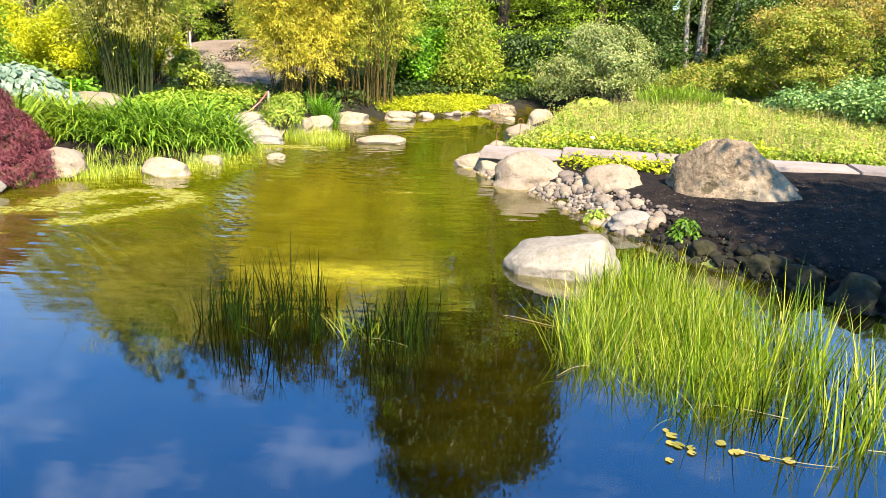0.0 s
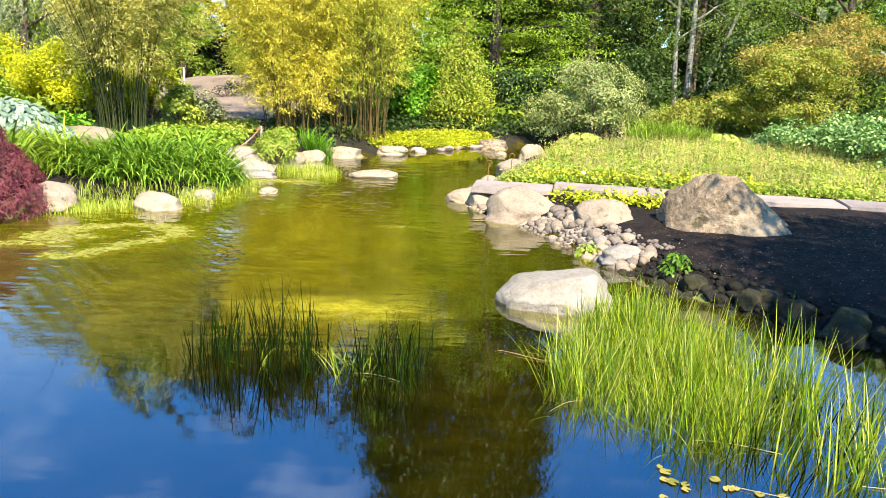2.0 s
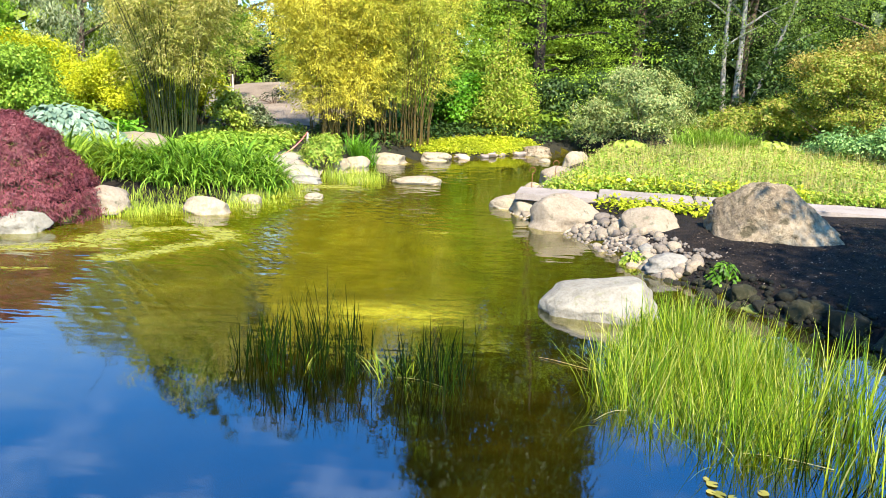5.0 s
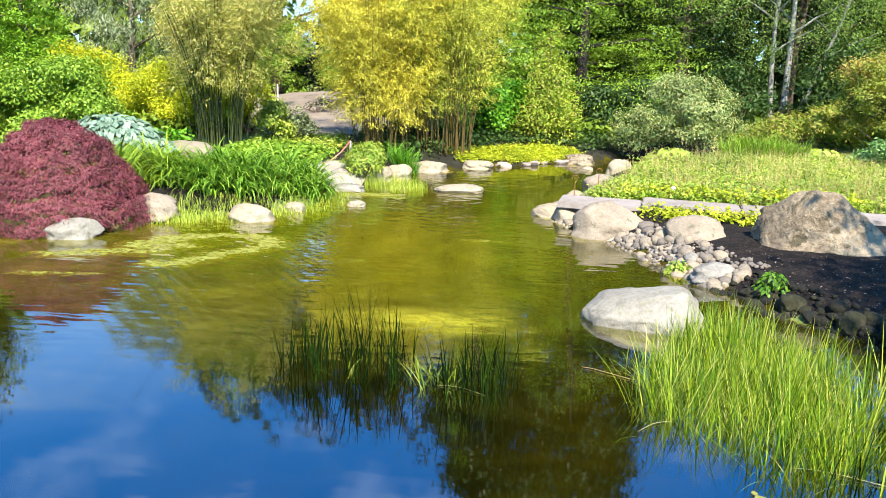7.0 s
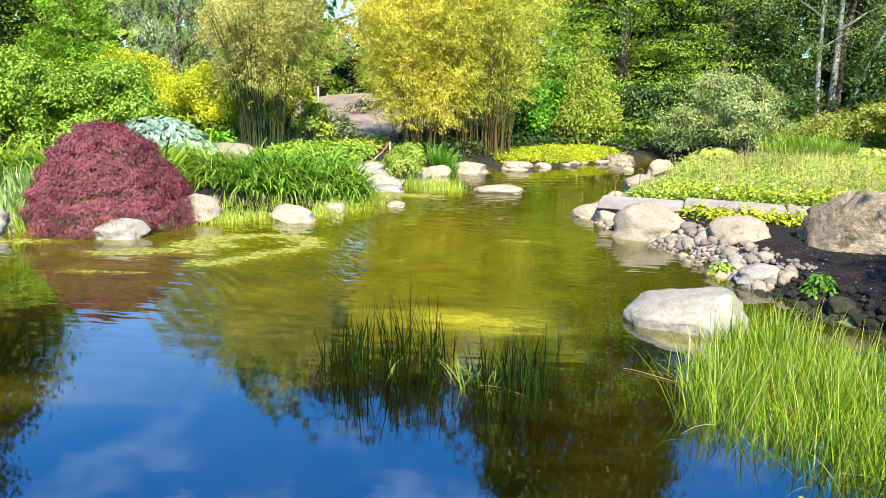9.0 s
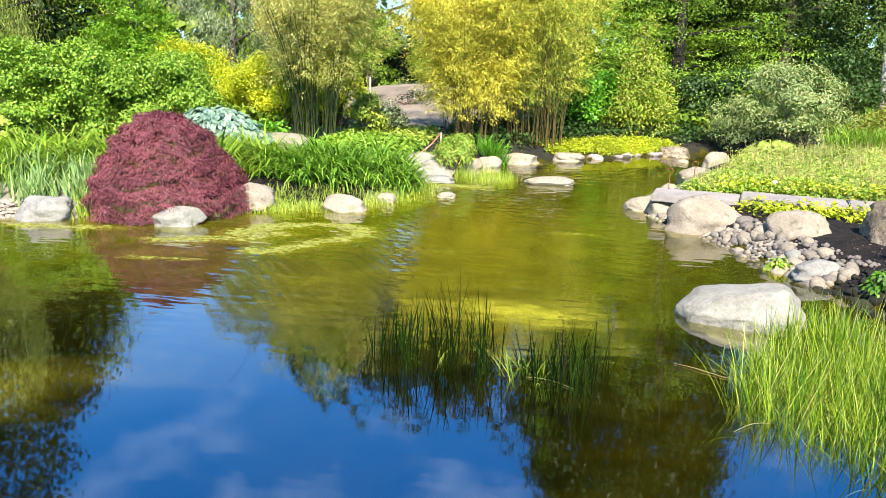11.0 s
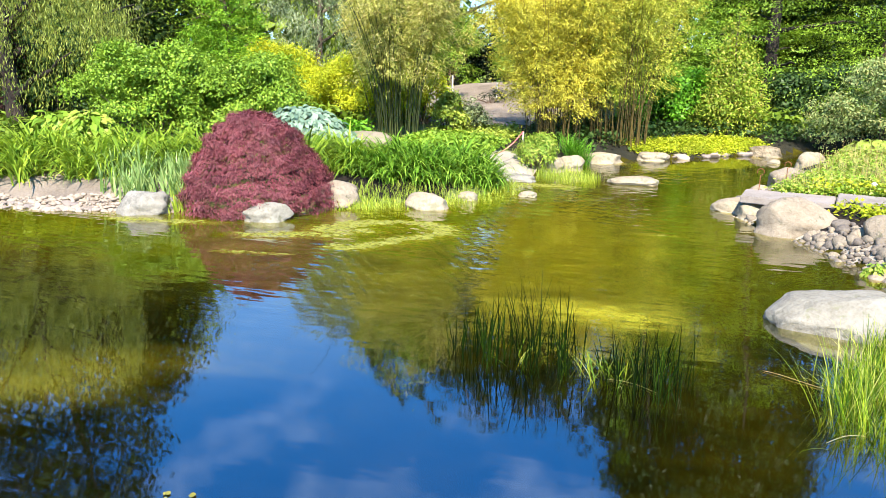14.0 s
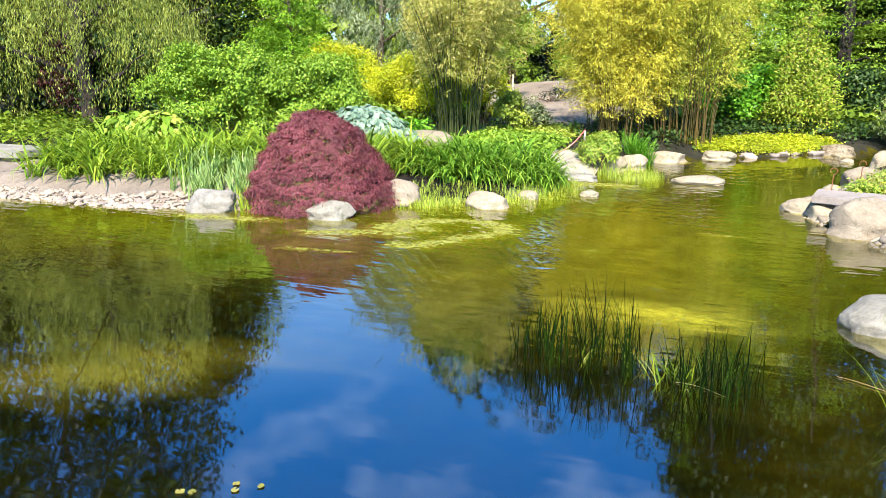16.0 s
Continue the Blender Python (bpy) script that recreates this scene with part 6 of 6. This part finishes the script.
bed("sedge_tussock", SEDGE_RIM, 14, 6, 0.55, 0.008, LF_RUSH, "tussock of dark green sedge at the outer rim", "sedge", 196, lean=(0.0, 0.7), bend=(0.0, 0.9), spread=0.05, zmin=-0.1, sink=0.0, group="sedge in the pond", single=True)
bed("sedge_undergrowth", SEDGE, 210, 18, 0.4, 0.0055, LF_REED, "thick lower growth of the sedge bed", "sedge", 197, lean=(0.0, 0.8), bend=(0.0, 1.3), spread=0.07, zmin=-0.1, sink=0.0)
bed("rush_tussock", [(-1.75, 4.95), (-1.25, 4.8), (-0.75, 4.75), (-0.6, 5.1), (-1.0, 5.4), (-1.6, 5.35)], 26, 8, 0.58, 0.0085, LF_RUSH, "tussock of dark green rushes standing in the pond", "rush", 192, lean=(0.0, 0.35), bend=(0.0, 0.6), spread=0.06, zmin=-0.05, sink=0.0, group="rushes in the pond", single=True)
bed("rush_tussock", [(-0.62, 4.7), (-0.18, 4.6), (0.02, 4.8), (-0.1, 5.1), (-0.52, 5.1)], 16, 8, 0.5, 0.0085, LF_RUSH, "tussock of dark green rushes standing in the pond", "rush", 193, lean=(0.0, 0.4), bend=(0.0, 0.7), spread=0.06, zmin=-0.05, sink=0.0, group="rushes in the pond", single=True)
bed("rush_tussock", [(-1.4, 4.9), (-0.8, 4.8), (-0.2, 4.75), (-0.3, 5.0), (-1.0, 5.15)], 10, 6, 0.34, 0.008, LF_REED, "tussock of shorter pale green rush blades", "rush", 195, lean=(0.1, 0.8), bend=(0.1, 1.2), spread=0.06, zmin=-0.05, sink=0.0, group="rushes in the pond", single=True)

# ---- meadow and groundcovers ----


def carpet(name, poly, n, per, lift, spread, size, mat, label, category, seed, droop=0.1, lump=0.0):
    r = np.random.default_rng(seed)
    c = in_poly(r, poly, n)
    c = c[np.hypot((c[:, 0] + 5.5) / 2.9, (c[:, 1] - 21.6) / 4.0) > 1]
    n = len(c)
    hump = lump * (0.5 + 0.5 * np.sin(c[:, 0] * 5.1) * np.sin(c[:, 1] * 4.3))
    z = ground_z(c[:, 0], c[:, 1]) + r.uniform(0.2, 1.0, n) * lift + hump
    p = np.repeat(np.column_stack([c, z]), per, 0) + r.normal(0, 1, (n * per, 3)) * [spread, spread, spread * 0.5]
    v, f = leaf_arrays(r, p, np.tile([0, 0, 1.0], (len(p), 1)) + r.normal(0, 0.4, (len(p), 3)), *size, droop)
    return solo(name, mesh_np(name, v, f, mat), (0, 0, 0), label, category, kind="stuff")


MEADOW = [(0.95, 11.3), (3.0, 10.85), (6.0, 10.45), (8.5, 10.0), (10.0, 13.5), (8.0, 15.6), (6.4, 17.0), (4.0, 16.9), (2.6, 16.5), (2.15, 15.2), (1.75, 13.6), (1.3, 12.4)]
carpet("meadow_leaves", MEADOW, 7000, 7, 0.11, 0.07, (0.056, 0.032), LF_MEADOW, "low yellow-green meadow of leafy perennials", "groundcover", 200)
bed("meadow_stalks", MEADOW, 1000, 9, 0.35, 0.005, LF_STRAW, "pale dry flower stalks over the meadow", "grass", 201, lean=(0.0, 0.3), bend=(0.0, 0.4), segs=3, spread=0.12)
carpet("leafy_edge", [(0.95, 11.3), (1.6, 11.15), (3.0, 10.9), (6.0, 10.5), (6.0, 10.95), (3.0, 11.4), (1.9, 12.2), (1.6, 12.8), (1.2, 12.2)], 1200, 7, 0.09, 0.07, (0.068, 0.038), LF_MEADOW, "green leafy edge of the meadow along the slabs", "groundcover", 202)
carpet("yellowing_leaves", [(1.3, 11.3), (3.0, 10.95), (4.6, 10.7), (4.6, 10.85), (3.0, 11.15), (1.5, 11.5)], 150, 7, 0.2, 0.06, (0.07, 0.04), LF_JENNY, "yellowing leaves along the meadow's edge", "groundcover", 198)
carpet("yellow_groundcover", [(1.5, 10.2), (2.0, 9.75), (2.6, 9.75), (3.0, 9.5), (3.1, 9.95), (2.6, 10.2), (1.7, 10.45)], 115, 7, 0.08, 0.055, (0.07, 0.042), LF_JENNY, "yellow-green leafy plants between slabs and boulders", "groundcover", 203)
carpet("yellow_groundcover", [(-1.4, 16.05), (-0.2, 16.55), (0.5, 17.15), (1.3, 17.75), (1.0, 18.2), (-0.1, 17.6), (-1.7, 16.6)], 2000, 7, 0.05, 0.06, (0.05, 0.034), LF_JENNY, "bright yellow groundcover mound on the far shore", "groundcover", 204, lump=0.03)
carpet("green_groundcover", [(-5.6, 13.2), (-3.9, 13.4), (-3.6, 14.6), (-5.4, 15.2)], 520, 7, 0.1, 0.08, (0.1, 0.06), LF_FRESH, "leafy green groundcover between daylilies and soil mound", "groundcover", 205, lump=0.1)
carpet("green_groundcover", [(-5.6, 15.1), (-3.9, 14.7), (-3.7, 15.8), (-4.2, 17.2), (-5.8, 16.6)], 420, 7, 0.1, 0.07, (0.085, 0.05), LF_LIMELEAF, "pale leafy groundcover at the mound's foot", "groundcover", 199, lump=0.05)
carpet("green_groundcover", [(-8.2, 12.6), (-6.9, 13.0), (-6.4, 14.2), (-7.6, 14.6)], 320, 7, 0.3, 0.08, (0.12, 0.07), LF_BRIGHT, "leafy green groundcover at the foot of yellow shrubs", "groundcover", 206, lump=0.1)
# Low plants added in place of shade on the far bank, coloured dark for it.
carpet("shade_plants", [(1.4, 18.1), (2.7, 19.4), (4.4, 19.6), (4.4, 21.5), (-1.5, 20.5), (-4.0, 17.5), (-3.4, 15.6), (-2.3, 15.5), (-1.5, 16.2), (-0.1, 17.8)], 1300, 7, 0.2, 0.09, (0.11, 0.06), LF_SHADE, "low plants behind the shore, shade put into their colour", "groundcover", 208, lump=0.1)
carpet("shade_plants", [(-10.8, 10.9), (-12.3, 9.9), (-18, 9.4), (-20, 13), (-12, 13.2)], 900, 7, 0.3, 0.1, (0.13, 0.07), LF_MID, "leafy undergrowth below the willows", "groundcover", 209, lump=0.15)
carpet("woodland_floor", [(-12, 13), (-7, 16), (-6.4, 18), (-2, 18), (2.3, 19.5), (4, 20), (10, 19), (12, 24), (0, 25), (-14, 22)], 3000, 6, 0.35, 0.14, (0.2, 0.12), LF_MID, "undergrowth of mixed green leaves beneath the trees", "groundcover", 207, lump=0.15)


def hosta(name, x, y, rx, ry, h, n, size, mat, label, seed, category="hosta", droop=0.35):
    """A mound of broad leaves that shingle outwards from the crown."""
    g = np.random.default_rng(seed)
    z = on_ground(x, y)
    t = thing(name, (x, y, z), label, category)
    a, s = g.uniform(0, TAU, n), np.sqrt(g.uniform(0.0, 1, n))
    rad = np.column_stack([np.cos(a), np.sin(a), 0 * a])
    p = np.column_stack([rx * s * np.cos(a) * 0.85, ry * s * np.sin(a) * 0.85, h * (1 - 0.85 * s**2.2) + g.normal(0, 0.03 * h, n)])
    stalks, radii = [], []
    for k in range(0, n, max(1, n // 14)):
        u = np.linspace(0, 1, 4)[:, None]
        stalks.append(np.array([0, 0, -0.03]) * (1 - u) + p[k] * u + np.array([0, 0, 0.1 * h]) * u * (1 - u))
        radii.append(np.full(4, 0.012))
    for path, thick in zip(stalks, radii):
        part("stalk", mesh_np("stalk", *tubes([path], [thick], 5), mat, True), t)
    part("leaves", mesh_np("leaves", *broad_leaves(g, p, rad * s[:, None] * 0.9 + [0, -0.15, 0.75], rad - [0, 0, 0.25], size[0], size[1], droop), mat, True), t)
    return t


hosta("blue_hosta", -7.05, 12.4, 1.35, 0.95, 0.72, 1100, (0.13, 0.09), LF_BLUE, "mound of large blue-grey hosta leaves", 210, droop=0.12)
hosta("giant_hosta", -10.2, 10.6, 0.75, 0.6, 0.72, 230, (0.16, 0.11), LF_MEADOW, "lime giant hosta above the daylilies", 211, droop=0.1)
hosta("giant_hosta", -11.2, 10.9, 0.85, 0.6, 0.66, 240, (0.16, 0.11), LF_FRESH, "green giant hosta beside the lime one", 212, droop=0.1)
hosta("lime_hosta", 3.05, 16.6, 0.62, 0.42, 0.24, 75, (0.2, 0.15), LF_LIMELEAF, "pale lime broad-leaved plant at the water's edge", 213)
hosta("lime_hosta", 6.2, 17.1, 0.65, 0.38, 0.24, 75, (0.2, 0.15), LF_LIMELEAF, "lime broad-leaved plant at the meadow's back", 214)
hosta("bank_plant", 1.72, 8.3, 0.19, 0.15, 0.16, 80, (0.06, 0.034), LF_MEADOW, "small yellow-green leafy plant among the cobbles", 215, "plant", 0.12)
hosta("bank_plant", 2.4, 7.35, 0.2, 0.15, 0.2, 90, (0.05, 0.03), LF_DARKLEAF, "small green broad-leaved plant among the cobbles", 216, "plant", 0.12)

# bark chips on the mulch
r = np.random.default_rng(220)
p2 = in_poly(r, [(3.7, 5.9), (2.7, 7.0), (2.3, 7.8), (2.3, 8.6), (3.2, 9.6), (7.0, 9.0), (7.0, 5.5), (4.8, 5.2)], 9000)
p3 = np.column_stack([p2, ground_z(p2[:, 0], p2[:, 1]) + 0.008])
v, f = leaf_arrays(r, p3, np.tile([0, 0, 1.0], (len(p3), 1)), 0.028, 0.011, 0.0, 0.1)
CHIP = leaf_mat("bark_chip", [(0.006, 0.004, 0.003), (0.016, 0.011, 0.008), (0.035, 0.025, 0.019), (0.075, 0.055, 0.042), (0.24, 0.2, 0.165)], rough=0.9, trans=0.0, patch=1.0)
solo("bark_chips", mesh_np("bark_chips", v, f, CHIP), (0, 0, 0), "scattered bark chips on the dark mulch", "mulch", kind="stuff")

# ---- on the water ----


def algae_string(pts, width, n, seed, size=(0.05, 0.15), level=-0.003, name="algae_mat", label="ragged yellow-green algae mat floating on the pond"):
    """A ragged floating mat: many small overlapping blobs along a line, just at the surface."""
    g = np.random.default_rng(seed)
    pts = np.asarray(pts, float)
    cum = np.r_[0, np.cumsum(np.hypot(*np.diff(pts, axis=0).T))]
    vs, fs, off = [], [], 0
    o = pts.mean(0)
    for k in range(n):
        t = g.uniform(0, cum[-1])
        c = np.array([np.interp(t, cum, pts[:, 0]), np.interp(t, cum, pts[:, 1])]) + g.normal(0, width, 2) * [1.6, 0.7] - o
        m, s = 11, g.uniform(*size)
        a = np.arange(m) / m * TAU
        rad = s * (1 + 0.35 * np.sin(2 * a + g.uniform(0, 6)) + 0.25 * np.sin(3 * a + g.uniform(0, 6)))
        z = level + 0.0006 * (k % 7)
        vs.append(np.concatenate([[[c[0], c[1], z + 0.003]], np.column_stack([c[0] + np.cos(a) * rad * 1.5, c[1] + np.sin(a) * rad * 0.7, np.full(m, z - 0.004)])]))
        i = np.arange(m)
        fs.append(off + np.stack([0 * i, 1 + i, 1 + (i + 1) % m], 1))
        off += m + 1
    solo(name, mesh_np(name, np.concatenate(vs), np.concatenate(fs), ALGAE, True), (*o, 0), label, "algae", name.replace("_", " ") + "s")


algae_string([(-4.45, 8.1), (-4.2, 8.55), (-3.75, 8.88), (-3.1, 8.88), (-2.98, 8.45)], 0.06, 520, 1, (0.06, 0.13))
algae_string([(-3.0, 8.38), (-3.38, 7.98), (-3.6, 7.6), (-3.85, 7.4)], 0.045, 280, 2, (0.05, 0.12))
algae_string([(-5.0, 7.6), (-4.3, 7.95), (-3.9, 8.35)], 0.07, 150, 3)
algae_string([(-7.2, 7.75), (-6.5, 7.85), (-6.0, 8.0)], 0.06, 90, 5)
algae_string([(-5.0, 6.85), (-4.2, 7.0)], 0.03, 30, 6, (0.02, 0.07))
algae_string([(-2.75, 12.15), (-2.2, 12.25)], 0.1, 130, 7)
algae_string([(-0.9, 9.3), (-0.2, 9.35)], 0.03, 22, 8, (0.02, 0.07))

r = np.random.default_rng(230)
for k, (x, y) in enumerate([(1.28, 3.79), (1.3, 3.74), (1.27, 3.66), (1.31, 3.64), (1.36, 3.57), (1.37, 3.62), (1.55, 3.68), (1.59, 3.59), (1.63, 3.6), (1.22, 3.49), (1.74, 3.55), (1.86, 3.53), (-2.7, 2.55), (-2.64, 2.57), (-2.48, 2.72), (-2.45, 2.67), (-2.35, 2.75)]):
    n, s = 18, r.uniform(0.019, 0.034)
    a = 0.25 + np.arange(n) / (n - 1) * (TAU - 0.5)
    v = np.concatenate([[[0, 0, 0.004]], np.column_stack([np.cos(a) * s, np.sin(a) * s, 0.005 + 0.002 * np.sin(3 * a)])])
    fcs = np.array([(0, i, i + 1) for i in range(1, n)])
    ob = solo("lily_pad", mesh_np("lily_pad", v, fcs, LF_PAD, True), (x, y, 0.002), "small notched lily pad floating on the pond", "lily pad", "lily pads")
    ob.rotation_euler = (0, 0, r.uniform(0, 6))

# flecks over the brightest algae cloud
algae_string([(-1.2, 6.38), (-0.8, 6.2), (-0.35, 6.32)], 0.13, 60, 10, (0.015, 0.05), -0.012, "sunken_algae", "pale flecks of algae over a yellow underwater cloud")

# broken reed stems lying on the water
r = np.random.default_rng(235)
for x, y, a, l in [(1.59, 3.6, -10, 0.52), (2.05, 4.0, 172, 0.5), (1.0, 4.55, 205, 0.28), (2.35, 3.7, -14, 0.7), (-0.55, 4.85, -12, 0.35), (0.85, 5.25, 165, 0.4)]:
    u = np.linspace(0, 1, 7)
    path = np.column_stack([u * l, 0.04 * np.sin(u * 3 + a), 0.006 + 0.02 * u * (1 - u)])
    ob = solo("reed_stem", mesh_np("reed_stem", *tubes([path], [np.linspace(0.0024, 0.0013, 7)], 5), LF_STRAW, True), (x, y, 0), "broken straw-coloured reed stem lying on the water", "reed stem", "broken reed stems")
    ob.rotation_euler = (0, 0, radians(a))

# ---- small things ----
for k, (x, y, h) in enumerate([(0.72, 11.2, 0.42), (1.15, 12.2, 0.4)]):
    u = np.linspace(0, 1, 8)
    curl = np.array([(0.045 * math.sin(a), 0, h + 0.045 - 0.045 * math.cos(a)) for a in np.linspace(0.3, 5.2, 10)])
    path = np.concatenate([np.column_stack([0 * u, 0 * u, h * u]), curl])
    v, f = tubes([path], [np.full(len(path), 0.0065)], 6)
    solo("garden_hook", mesh_np("garden_hook", v, f, STEEL_RUST, True), (x, y, 0.1), "thin rusty iron hook stuck in the bank", "garden hook", "garden hooks")

rope_a, rope_b = np.array([*at(-13.1, 13.9), 0.72]), np.array([*at(-15.2, 13.0), 0.42])
u = np.linspace(0, 1, 14)[:, None]
rp = rope_a * (1 - u) + rope_b * u - np.array([0, 0, 0.28]) * u * (1 - u)
barrier = thing("rope_barrier", (float(rope_a[0]), float(rope_a[1]), on_ground(rope_a[0], rope_a[1])), "sagging red and white rope on a small post", "barrier")
off = np.array(barrier.location)
part("rope", mesh_np("rope", *tubes([rp - off], [np.full(14, 0.009)], 6), ROPE_RED, True), barrier)
part("post", mesh_np("post", *tubes([[(0, 0, -0.1), (0, 0, 0.2), (0, 0, 0.5)]], [[0.02, 0.02, 0.018]], 8), STAKE, True), barrier)
for az, d, zt in [(-18.25, 21.6, 1.3), (-15.0, 21.9, 1.1)]:
    x, y = at(az, d)
    g = on_ground(x, y)
    sap = thing("staked_sapling", (x, y, g), "young staked sapling on the soil mound", "sapling", "saplings")
    part("stake", mesh_np("stake", *tubes([[(0, 0, -0.1), (0, 0, 0.25), (0, 0, zt - g + 0.1)]], [[0.025, 0.025, 0.022]], 8), STAKE, True), sap)
    part("leaves", mesh_np("leaves", *foliage(np.random.default_rng(int(az * -10)), [(0.05, 0, zt - g + 0.45, 0.5, 0.4, 0.35)], 70, 6, 0.09, 0.1, 0.05), LF_MEADOW), sap)

solo("white_flower", stone_mesh("white_flower", PETAL, 140, 2, 0.0, 0.1), (2.12, 11.2, 0.48), "single round white flower head over the meadow", "flower").scale = (0.04, 0.04, 0.035)
